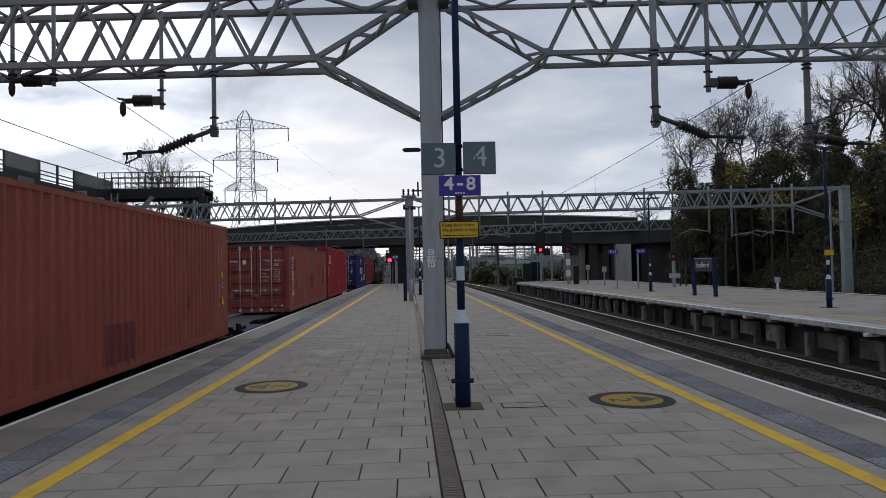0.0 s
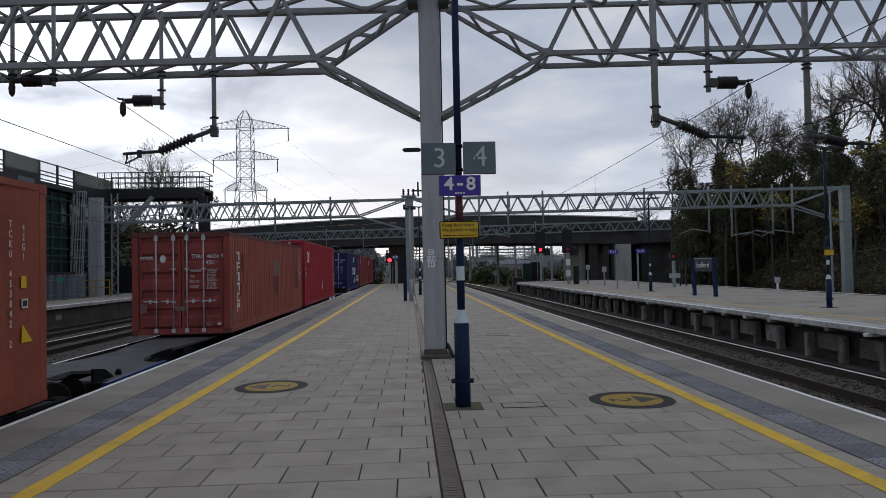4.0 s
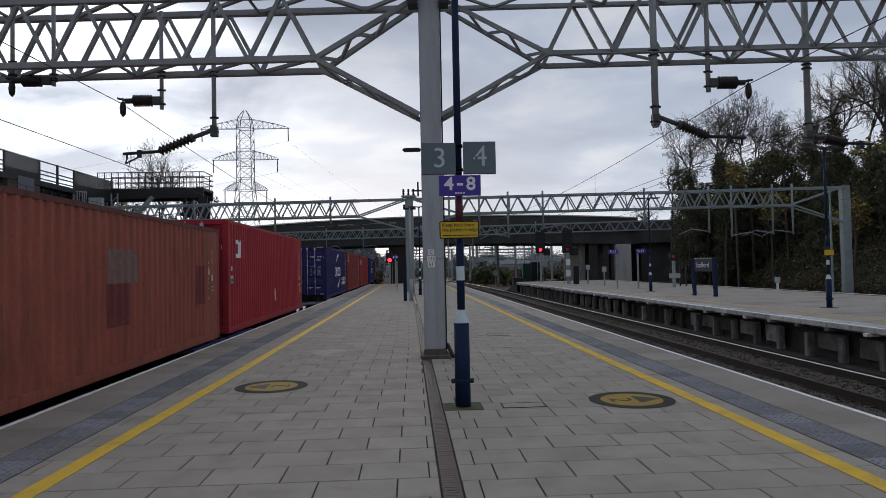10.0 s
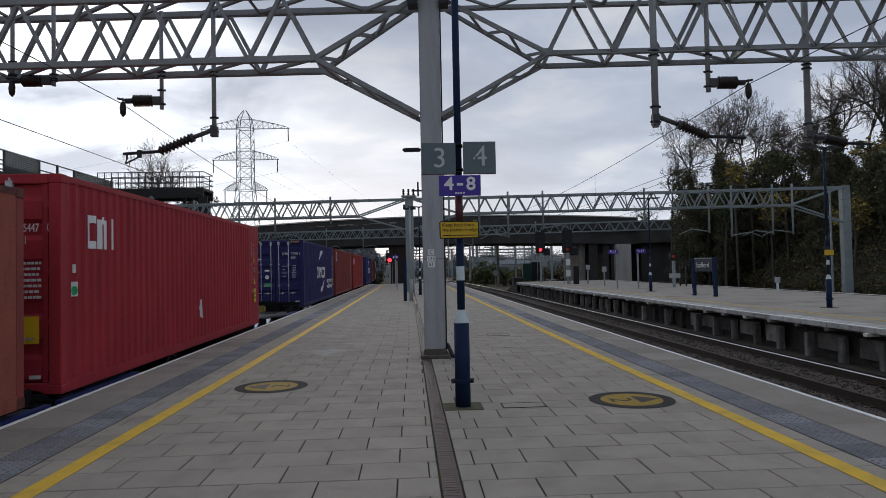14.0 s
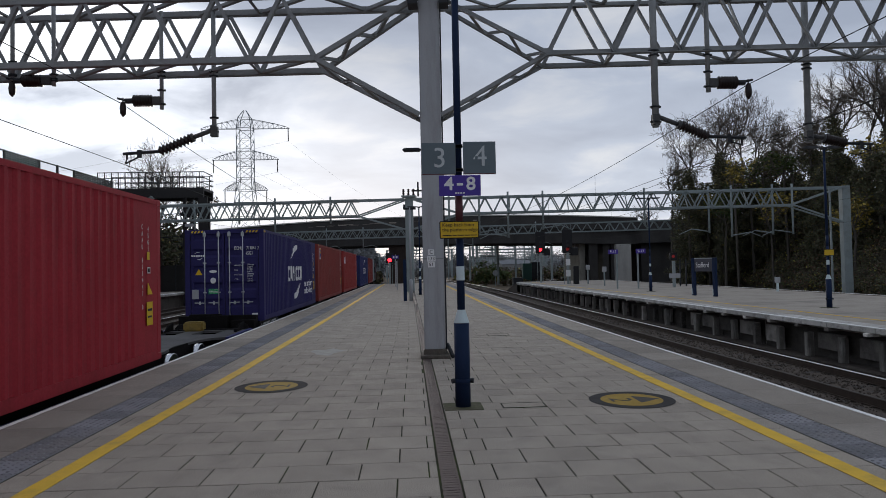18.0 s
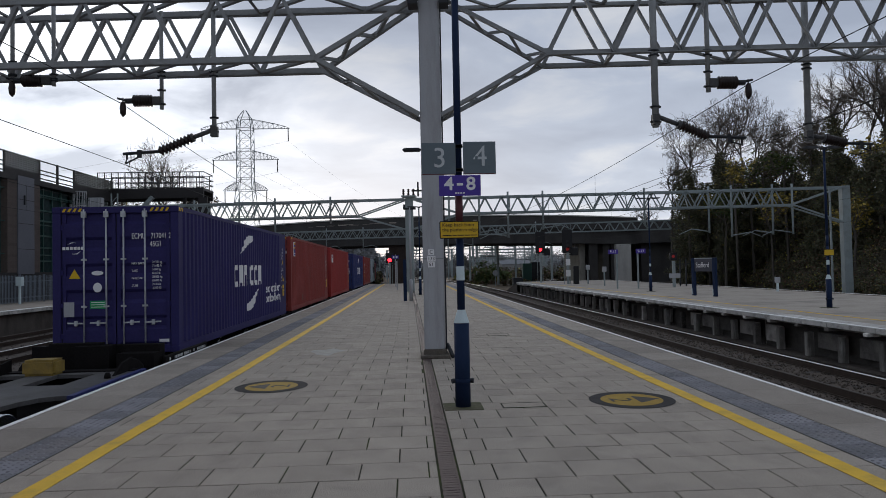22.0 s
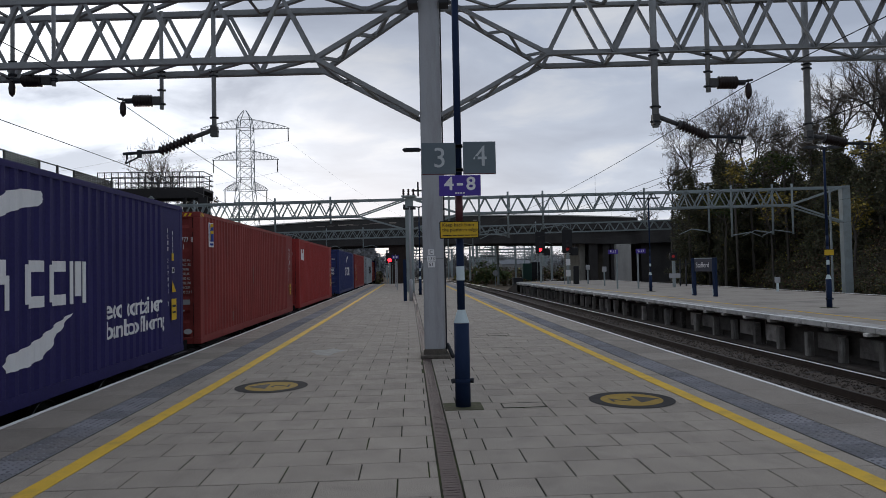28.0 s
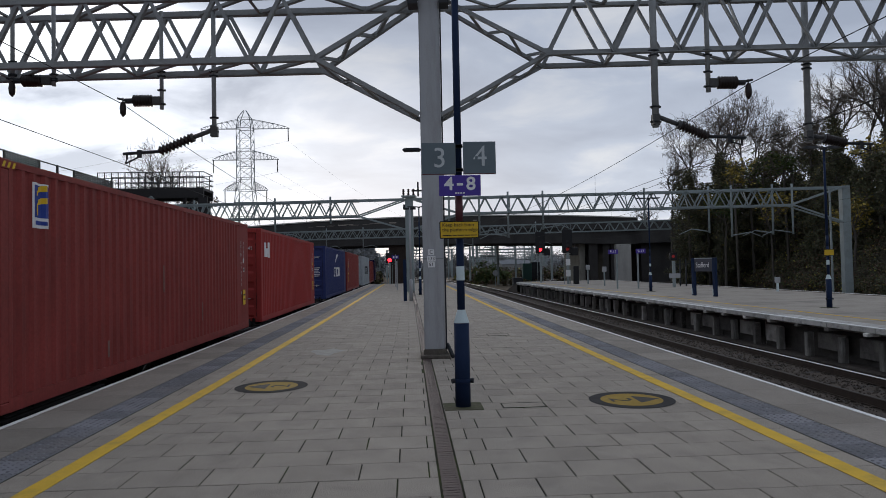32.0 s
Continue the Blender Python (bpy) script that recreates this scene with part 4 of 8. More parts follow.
# small service covers let into the paving, a pale stain
def service_cover(x, y, w, d, label):
    root = empty("service_cover", pose(x, y, 0.0), label, "cover", group="service covers")
    part("frame", boxes((-w / 2, w / 2, -d / 2, -d / 2 + 0.012, -0.01, 0.0055), (-w / 2, w / 2, d / 2 - 0.012, d / 2, -0.01, 0.0055), (-w / 2, -w / 2 + 0.012, -d / 2, d / 2, -0.01, 0.0055), (w / 2 - 0.012, w / 2, -d / 2, d / 2, -0.01, 0.0055)), M["joint"], root)
    part("lid", boxes((-w / 2 + 0.014, w / 2 - 0.014, -d / 2 + 0.014, d / 2 - 0.014, -0.01, 0.004)), M["slab"], root)


service_cover(1.28, 7.62, 0.50, 0.26, "small rectangular service cover filled with paving")
service_cover(2.05, 15.6, 0.5, 0.5, "square service cover in the paving")
bm = bmesh.new()
vs = [bm.verts.new((-1.62 + 0.28 * math.cos(a) * (1 + 0.3 * math.sin(3 * a)), 13.1 + 0.5 * math.sin(a) * (1 + 0.2 * math.cos(5 * a)), 0.0045)) for a in [2 * math.pi * i / 30 for i in range(30)]]
bm.faces.new(vs)
M["stain"] = mat("pale_lime_stain", (0.395, 0.375, 0.345), 0.9, var=0.25, scale=6, fine=130, dirt=(0.33, 0.305, 0.27), dirt_amt=0.9, dirt_scale=5)
tagged(part("pale_stain", bm, M["stain"], island), kind="")

# posts further down the island
bm = chamfer_box(-0.085, 0.085, -0.05, 0.05, 0, 2.05, 0.01)
tagged(part("sign_totem", bm, M["navy"], at=pose(-0.2, 33.1, 0)), "tall navy flat steel totem post on the platform", "post")
r_ = empty("camera_column", pose(0.09, 32.9, 0), "pale grey steel column with a thicker foot", "post")
bm = bmesh.new(); lathe(bm, [(0.09, 0), (0.09, 1.0), (0.05, 1.06)], n=16); part("foot_tube", bm, M["steel_post"], r_)
bm = bmesh.new(); lathe(bm, [(0.05, 1.06), (0.05, 4.6)], n=12); part("shaft", bm, M["steel_post"], r_)
part("bracket", boxes((-0.3, 0.3, -0.04, 0.04, 4.5, 4.6), (-0.32, -0.22, -0.1, 0.1, 4.55, 4.75)), M["dark_steel"], r_)
bm = boxes((-0.05, 0.05, -0.03, 0.03, 0, 2.2))
tagged(part("slim_post", bm, M["steel_post"], at=pose(-0.92, 51.5, 0)), "slim grey post on the platform", "post")
bm = boxes((-0.05, 0.05, -0.03, 0.03, 0, 2.0), (-0.16, 0.16, -0.035, -0.03, 1.55, 2.0))
tagged(part("notice_post", bm, M["steel_post"], at=pose(0.35, 49.5, 0)), "slim post with a small notice plate", "post")
r_ = empty("car_stop_sign", pose(-1.2, 60, 0), "small purple sign on a grey post", "sign", group="platform signs")
part("post", boxes((-0.04, 0.04, -0.03, 0.03, 0, 2.9)), M["steel_post"], r_)
part("panel", boxes((-0.3, 0.3, -0.05, -0.03, 2.5, 2.8)), M["purple"], r_)
part("figure_bars", boxes((-0.2, -0.08, -0.055, -0.051, 2.56, 2.74), (0.04, 0.2, -0.055, -0.051, 2.56, 2.74)), M["white"], r_)


# ------------------------------------------------ colour light signals
def signal(x, y, z_lamp, lit, label, w=0.62, h=1.15, side_head=True, base=-0.9, boards=0, lens=0.14):
    root = empty("railway_signal", pose(x, y, 0), label, "signal", group="colour light signals")
    part("mast", boxes((-0.09, 0.09, -0.09, 0.09, base, z_lamp - 0.3)), M["steel_far"], root)
    bm = chamfer_box(-w / 2, w / 2, 0.0, 0.12, z_lamp - 0.35, z_lamp + h, 0.05)
    part("backboard", bm, M["black"], root)
    bm = bmesh.new()
    lathe(bm, [(lens, -0.02), (lens, 0.0)], (0, 0, z_lamp), 20, "y")
    part("lens", bm, M["red_lamp"] if lit else M["dull_red"], root, "lit red lens" if lit else "dull red lens")
    for k in range(1, 3):
        bm = bmesh.new(); lathe(bm, [(0.11, -0.02), (0.11, 0.0)], (0, 0, z_lamp + k * 0.36), 16, "y")
        part("lens", bm, M["dark_steel"], root)
    bm = bmesh.new()
    n = 10
    for i in range(n):
        a0, a1 = math.pi * i / n, math.pi * (i + 1) / n
        q = [(0.19 * math.cos(a), 0.19 * math.sin(a)) for a in (a0, a1)]
        v = [bm.verts.new((q[0][0], 0.0, z_lamp + q[0][1])), bm.verts.new((q[1][0], 0.0, z_lamp + q[1][1])), bm.verts.new((q[1][0], -0.32, z_lamp + q[1][1])), bm.verts.new((q[0][0], -0.32, z_lamp + q[0][1]))]
        bm.faces.new(v)
    part("hood", bm, M["black"], root)
    part("ladder_rail", boxes((-0.28, -0.24, 0.3, 0.34, base, z_lamp + 0.4), (0.24, 0.28, 0.3, 0.34, base, z_lamp + 0.4)), M["steel_far"], root)
    part("cage", boxes((-0.5, 0.75, 0.1, 0.14, z_lamp - 0.5, z_lamp - 0.44), (0.7, 0.75, 0.1, 0.5, z_lamp - 0.5, z_lamp + 0.3), (-0.5, 0.75, 0.5, 0.54, z_lamp - 0.5, z_lamp - 0.44)), M["dark_steel"], root)
    if side_head:
        part("route_box", chamfer_box(0.32, 0.95, 0.0, 0.3, z_lamp - 0.55, z_lamp + 0.15, 0.04), M["black"], root)
    for k in range(boards):
        part("board", boxes((-0.19, 0.19, -0.14, -0.12, 0.65 + k * 0.95, 1.2 + k * 0.95)), M["white"], root)
    return root


M["dull_red"] = mat("dull_red_lens", (0.25, 0.02, 0.02), 0.4, var=0.05, bump=0, emit=0.25)
signal(-2.0, 70.5, 2.55, True, "black colour light signal showing red at the platform end", w=0.85, h=0.75, side_head=False, base=0, lens=0.21)
signal(12.75, 64.0, 3.15, True, "black colour light signal showing red on a grey mast", w=0.95, h=1.75)
signal(13.7, 57.0, 3.0, False, "black colour light signal on a mast with white boards", w=0.9, h=1.7, base=0, boards=2)

# ------------------------------------------------ the container train
def run(t):
    """Metres that the train has come towards the camera at t seconds: it slows slightly."""
    return 2.11 * t - 0.0015 * t * t - 0.0000833 * t ** 3


TRAIN = []          # (thing, start y): all keyed in motions()
CW, CL = 2.438, 12.03


def paint(name, col, dirt, amt=0.35):
    return mat(name, col, 0.6, var=0.2, scale=1.2, fine=25, bump=0.08, dirt=dirt, dirt_amt=amt, dirt_scale=2.2, streak=(1.5, 1.5, 0.35), spec=0.16)


P_OX = paint("oxide_red_paint", (0.30, 0.078, 0.05), (0.12, 0.042, 0.03), 0.5)
P_BR = paint("wine_red_paint", (0.265, 0.058, 0.05), (0.10, 0.034, 0.03), 0.6)
P_BRS = paint("brown_red_paint", (0.325, 0.093, 0.063), (0.12, 0.05, 0.038), 0.65)
P_WORN = mat("blackened_worn_paint", (0.15, 0.05, 0.04), 0.7, var=0.3, scale=3, fine=30, bump=0.2, dirt=(0.035, 0.022, 0.02), dirt_amt=0.9, dirt_scale=3.0)
P_RED = paint("crimson_paint", (0.355, 0.031, 0.042), (0.16, 0.03, 0.03), 0.35)
P_RED2 = paint("bright_red_paint", (0.32, 0.041, 0.038), (0.2, 0.04, 0.035), 0.35)
P_MAR = paint("maroon_red_paint", (0.25, 0.048, 0.042), (0.1, 0.03, 0.028), 0.35)
P_NAVY = paint("dark_blue_paint", (0.030, 0.026, 0.108), (0.02, 0.018, 0.07), 0.3)
P_BLUE = paint("mid_blue_paint", (0.03, 0.042, 0.135), (0.025, 0.03, 0.08), 0.3)
P_GREY = paint("pale_grey_paint", (0.36, 0.40, 0.42), (0.22, 0.23, 0.22), 0.4)
GALV = mat("galvanised_lock_bar", (0.50, 0.52, 0.54), 0.45, metal=0.3, var=0.15, scale=8, fine=60, bump=0.05, dirt=(0.22, 0.2, 0.18), dirt_amt=0.6, dirt_scale=7)
RUBBER = mat("black_door_seal", (0.015, 0.015, 0.016), 0.8, var=0.1)
DECAL_Y = mat("yellow_decal", (0.70, 0.45, 0.02), 0.5, var=0.05, bump=0)
DECAL_G = mat("green_decal", (0.02, 0.32, 0.11), 0.5, var=0.05, bump=0)
DECAL_W = mat("worn_white_decal", (0.62, 0.62, 0.61), 0.55, var=0.1, scale=9, bump=0)
DECAL_B = mat("blue_decal", (0.03, 0.06, 0.30), 0.5, var=0.05, bump=0)
PATCH_D = mat("dark_repair_patch", (0.165, 0.038, 0.036), 0.6, var=0.2, scale=3, dirt=(0.22, 0.065, 0.045), dirt_amt=0.6, dirt_scale=6)
PATCH_L = mat("faded_patch", (0.22, 0.135, 0.115), 0.6, var=0.25, scale=5, dirt=(0.15, 0.06, 0.05), dirt_amt=0.8, dirt_scale=4)


def corrugated(x, y0, y1, z0, z1, n, depth, plain=0):
    """A trapezoid-corrugated sheet in the yz plane at x; it steps inwards (towards -x). Its last plain waves stay flat."""
    bm = bmesh.new()
    p = (y1 - y0) / n
    line = []
    for i in range(n - plain):
        y = y0 + i * p
        line += [(y + 0.0 * p, 0), (y + 0.26 * p, 0), (y + 0.48 * p, depth), (y + 0.78 * p, depth)]
    line.append((y1, 0))
    a = [bm.verts.new((x - d, y, z0)) for y, d in line]
    b = [bm.verts.new((x - d, y, z1)) for y, d in line]
    for i in range(len(line) - 1):
        bm.faces.new((a[i], a[i + 1], b[i + 1], b[i]))
    return bm


def container(y, hgt, pm, label, category="container", z=0.04, hz=0.72, side=None, worn=None):
    """One 40 ft box. Its own frame: x across (side to the platform at +1.219), y from the near end, z up from its floor."""
    side, worn = side or pm, worn or pm
    root = empty("shipping_container", pose(TRAIN_X, y, z), label, category, group="containers on the train")
    TRAIN.append((root, y, z))
    h = CW / 2
    for sx in (-1, 1):
        x = sx * h
        bm = corrugated(0, 0.17, CL - 0.17, 0.15, hgt - 0.07, 44, 0.030, 3)
        me = part("side_wall", bm, side, root)
        me.matrix_basis = pose(x - sx * 0.004, 0, 0) @ Matrix.Diagonal((sx, 1, 1, 1))
        part("bottom_rail", boxes((x - sx * 0.06 if sx > 0 else x, x if sx > 0 else x + 0.06, 0.16, CL - 0.16, 0.0, 0.16)), side, root)
        part("top_rail", boxes((x - 0.06 if sx > 0 else x, x if sx > 0 else x + 0.06, 0.16, CL - 0.16, hgt - 0.09, hgt - 0.01)), worn, root)
        for yy in (0.0, CL - 0.17):
            part("corner_post", chamfer_box(x - 0.16 if sx > 0 else x, x if sx > 0 else x + 0.16, yy, yy + 0.17, 0.118, hgt - 0.118, 0.012), pm, root)
            for zz in (0.0, hgt - 0.118):
                bm = chamfer_box(x - 0.162 + 0.003 if sx > 0 else x - 0.003, x + 0.003 if sx > 0 else x + 0.159, yy - 0.003, yy + 0.178, zz, zz + 0.118, 0.008)
                part("corner_casting", bm, worn, root)
                # lifting holes
    part("roof", boxes((-h + 0.03, h - 0.03, 0.05, CL - 0.05, hgt - 0.035, hgt - 0.012)), pm, root)
    part("floor", boxes((-h + 0.06, h - 0.06, 0.05, CL - 0.05, 0.03, 0.15)), M["dark_steel"], root)
    part("door_sill", chamfer_box(-h + 0.16, h - 0.16, 0.0, 0.12, 0.0, 0.15, 0.01), pm, root)
    part("door_header", chamfer_box(-h + 0.16, h - 0.16, 0.0, 0.12, hgt - 0.13, hgt, 0.01), worn, root)
    bm = corrugated(0, -h + 0.16, h - 0.16, 0.1, hgt - 0.1, 8, 0.04)
    part("end_wall", bm, pm, root, at=pose(0, CL - 0.05, 0, 0, 0, 90))
    # two doors with pressed panels
    for sx in (-1, 1):
        xa, xb = (-h + 0.18, -0.012) if sx < 0 else (0.012, h - 0.18)
        door = part("door", boxes((xa, xb, 0.078, 0.11, 0.155, hgt - 0.135)), pm, root)
        fr = boxes((xa, xa + 0.07, 0.03, 0.085, 0.155, hgt - 0.135), (xb - 0.07, xb, 0.03, 0.085, 0.155, hgt - 0.135))
        part("door_frame", fr, pm, door)
        nb = 5
        bh = (hgt - 0.29) / nb
        for i in range(nb):
            z0 = 0.155 + i * bh
            bm = bmesh.new()
            pr = [(0.074, z0), (0.022, z0 + 0.06), (0.022, z0 + bh * 0.58), (0.074, z0 + bh * 0.72), (0.074, z0 + bh)]
            A = [bm.verts.new((xa + 0.07, yy, zz)) for yy, zz in pr]; B = [bm.verts.new((xb - 0.07, yy, zz)) for yy, zz in pr]
            for j in range(len(pr) - 1):
                bm.faces.new((A[j], B[j], B[j + 1], A[j + 1]))
            part("door_panel", bm, pm, door)
        part("door_seal", boxes((xa - 0.008 if sx < 0 else xa - 0.01, xa if sx < 0 else xa, 0.04, 0.09, 0.16, hgt - 0.14)), RUBBER, door)
        part("outer_seal", boxes((min(sx * (h - 0.16), sx * (h - 0.18)), max(sx * (h - 0.16), sx * (h - 0.18)), 0.045, 0.09, 0.155, hgt - 0.135)), RUBBER, door)
        for xx in ((-0.615, -0.185) if sx < 0 else (0.15, 0.565)):
            bm = bmesh.new()
            tube(bm, (xx, 0.005, 0.06), (xx, 0.005, hgt - 0.05), 0.017, 8)
            bars = part("locking_bar", bm, GALV, door)
            for zz, w_, h_, y_ in ((0.10, 0.045, 0.05, -0.02), (hgt - 0.15, 0.045, 0.06, -0.02), (hgt * 0.32, 0.05, 0.018, -0.012), (hgt * 0.64, 0.05, 0.018, -0.012)):
                part("bar_bracket", boxes((xx - w_, xx + w_, y_, 0.03, zz - h_, zz + h_)), GALV, door)
            bm = bmesh.new()
            d_ = 0.31 * sx
            bar(bm, (xx, -0.012, hz), (xx + d_, -0.012, hz + 0.01), 0.014, 0.028)
            box(bm, xx + d_ * 0.5 - 0.025, xx + d_ * 0.5 + 0.025, -0.02, 0.03, hz - 0.05, hz + 0.05)
            part("handle", bm, GALV, door)
        xe = xa if sx < 0 else xb
        for z0 in (0.35, 0.95, 1.6, hgt - 0.4):
            part("hinge", boxes((xe - 0.03, xe + 0.025, 0.012, 0.06, z0 - 0.045, z0 + 0.045)), worn, door)
    return root


CP = (CL - 0.34) / 44      # pitch of the side corrugation


def sunk(y):
    """How far the sheet lies in behind its outer flats at y."""
    if not 0.17 < y < CL - 0.17:
        return -0.004
    if y > 0.17 + 41 * CP:
        return 0
    f = ((y - 0.17) / CP) % 1.0
    d = 0.030
    return 0 if f < 0.26 else d * (f - 0.26) / 0.22 if f < 0.48 else d if f < 0.78 else d * (1 - (f - 0.78) / 0.22)


def drape(ob):
    """Lay a decal of the side wall into the corrugation."""
    bm = bmesh.new()
    ob.data.transform(ob.matrix_basis)
    ob.matrix_basis = Matrix()
    bm.from_mesh(ob.data)
    ys = [v.co.y for v in bm.verts]
    y0, y1 = min(ys), max(ys)
    for i in range(44):
        for f in (0.0, 0.26, 0.48, 0.78):
            y = 0.17 + (i + f) * CP
            if y0 < y < y1:
                bmesh.ops.bisect_plane(bm, geom=list(bm.verts) + list(bm.edges) + list(bm.faces), plane_co=(0, y, 0), plane_no=(0, 1, 0))
    for v in bm.verts:
        v.co.x -= sunk(v.co.y)
    bm.to_mesh(ob.data)
    bm.free()
    return ob


def flat(root, name, x0, x1, z0, z1, m, y=-0.004, label="", on="door"):
    """A flat decal: on the door end (xz) or on the platform side (here x runs along y of the box)."""
    if on == "door":
        bm = boxes((x0, x1, y + 0.022 - 0.003, y + 0.022, z0, z1))
    else:
        bm = boxes((CW / 2 + 0.0015, CW / 2 + 0.0045, x0, x1, z0, z1))
        return drape(part(name, bm, m, root, label))
    return part(name, bm, m, root, label)


def side_text(root, body, y, z, size, m, sx=1.0, bold=0.0, upright=False, name="lettering"):
    """Lettering on the platform side of a box; y from its near end."""
    t = text_mesh(body, size, m, root, pose(CW / 2 + 0.004, y, z) @ RX90, name, sx=sx, bold=bold)
    return drape(t)


def door_text(root, body, x, z, size, m, name="lettering", align="CENTER", sx=1.0):
    return text_mesh(body, size, m, root, pose(x, 0.018, z), name, align=align, sx=sx)


def bars_block(root, x, z, rows, w, hgt, pitch, m, seed=0, split=False):
    """Unreadable small print as plain bars."""
    rnd = random.Random(seed)
    bm = bmesh.new()
    for i in range(rows):
        zz = z - i * pitch
        xx = x
        while xx < x + w - 0.03:
            ww = rnd.uniform(0.03, 0.07)
            box(bm, xx, min(xx + ww, x + w), 0.014, 0.018, zz - hgt / 2, zz + hgt / 2)
            xx += ww + 0.012
    part("small_print", bm, m, root)


def shape(root, name, pts, m, on="side", label="", y=0.0):
    """A flat logo shape from outline points (along, up)."""
    bm = bmesh.new()
    if on == "side":
        f = [bm.verts.new((CW / 2 + 0.004, a, b)) for a, b in pts]
    else:
        f = [bm.verts.new((a, 0.017, b)) for a, b in pts]
    bm.faces.new(f)
    r = bmesh.ops.extrude_face_region(bm, geom=list(bm.faces))
    bmesh.ops.translate(bm, verts=[q for q in r["geom"] if isinstance(q, bmesh.types.BMVert)], vec=(0.0015, 0, 0) if on == "side" else (0, -0.0015, 0))
    ob = part(name, bm, m, root, label)
    return drape(ob) if on == "side" else ob


def swoosh(root, y, z, s_, m, flip=1):
    """A curved brush-like stroke of a logo."""
    up = [(0.0, 0.0), (0.05, 0.08), (0.14, 0.20), (0.26, 0.36), (0.36, 0.56), (0.50, 0.74), (0.74, 0.84), (1.02, 0.86)]
    dn = [(1.10, 0.72), (0.98, 0.56), (0.78, 0.50), (0.60, 0.40), (0.40, 0.26), (0.22, 0.12)]
    shape(root, "logo_stroke", [(y + a * s_ * flip, z + b * s_ * 0.46 * flip) for a, b in up + dn], m)


def blocks_logo(root, y, z, h_, w, n, m, gap=0.18):
    """A brand word as plain upright strokes."""
    for i in range(n):
        a = y + i * w / n
        ww = w / n * (1 - gap)
        t = h_ * 0.20
        bm = bmesh.new()
        X0, X1 = CW / 2 + 0.0015, CW / 2 + 0.0045
        if i % 3 == 0:
            for b in ((a, a + ww * .28, z, z + h_), (a, a + ww, z, z + t), (a, a + ww, z + h_ - t, z + h_)):
                box(bm, X0, X1, b[0], b[1], b[2], b[3])
        elif i % 3 == 1:
            for b in ((a, a + ww * .25, z, z + h_), (a + ww * .75, a + ww, z, z + h_), (a, a + ww, z + h_ - t, z + h_)):
                box(bm, X0, X1, b[0], b[1], b[2], b[3])
        else:
            for b in ((a, a + ww * .26, z, z + h_), (a + ww * .37, a + ww * .63, z, z + h_), (a + ww * .74, a + ww, z, z + h_)):
                box(bm, X0, X1, b[0], b[1], b[2], b[3])
        drape(part("logo_letter_shape", bm, m, root))


def hazard(root, hgt, m=None):
    """Yellow and black stripes on the header corners of a tall box."""
    for x0 in (-1.03, 0.66):
        bm = bmesh.new()
        for i in range(4):
            x = x0 + i * 0.1
            vv = [bm.verts.new((x + dx, -0.003, z)) for dx, z in ((0, hgt - 0.10), (0.05, hgt - 0.10), (0.09, hgt - 0.03), (0.04, hgt - 0.03))]
            bm.faces.new(vv)
        part("hazard_stripe", bm, DECAL_Y, root)
    bm = bmesh.new()
    for i in range(3):
        y = 0.02 + i * 0.1
        vv = [bm.verts.new((CW / 2 + 0.004, y + dx, z)) for dx, z in ((0, hgt - 0.10), (0.05, hgt - 0.10), (0.09, hgt - 0.03), (0.04, hgt - 0.03))]
        bm.faces.new(vv)
    part("hazard_stripe", bm, DECAL_Y, root)


LOW, HIGH = 2.591, 2.896
A = container(5.57, LOW + 0.1, P_OX, "faded orange-brown corrugated steel container with a dark patch")
B = container(25.68, LOW, P_BR, "weathered brown-red corrugated steel container with white figures", hz=0.84, side=P_BRS, worn=P_WORN)
C = container(38.03, HIGH, P_RED, "crimson corrugated steel container with a white logo")
D = container(58.31, HIGH, P_NAVY, "dark blue corrugated steel container with white logos", hz=0.60)
E_ = container(70.97, HIGH, P_MAR, "maroon corrugated steel container with a blue and yellow badge")
F = container(84.2, HIGH, P_RED2, "bright red corrugated steel container with a white logo")
G = container(100.15, HIGH, P_BLUE, "mid-blue corrugated steel container with white shapes")
H = container(112.85, HIGH, P_MAR, "dark red corrugated steel container")
I = container(129.45, HIGH, P_GREY, "pale grey corrugated steel container with a dark logo")
J = container(142.25, LOW, P_MAR, "dark maroon corrugated steel container")
K = container(158.95, HIGH, P_NAVY, "dark blue corrugated steel container")
L_ = container(171.85, HIGH, P_OX, "orange-brown corrugated steel container")


def weights(root, x1, x2, z, step, words, nums, m, size=0.062, wsize=None, sx=1.0):
    """The weight table on a right-hand door."""
    for i, w in enumerate(words):
        door_text(root, w, x1, z - 2 * i * step, wsize or size, m, "weight_word", "LEFT", 0.55 if wsize else sx)
    for i, w in enumerate(nums):
        door_text(root, w, x2, z - i * step + 0.3 * step, size, m, "weight_figure", "LEFT", sx)


def disc(root, name, x, z, rx, rz, m, on="door", label=""):
    shape(root, name, [(x + rx * math.cos(a), z + rz * math.sin(a)) for a in [2 * math.pi * i / 20 for i in range(20)]], m, on, label)


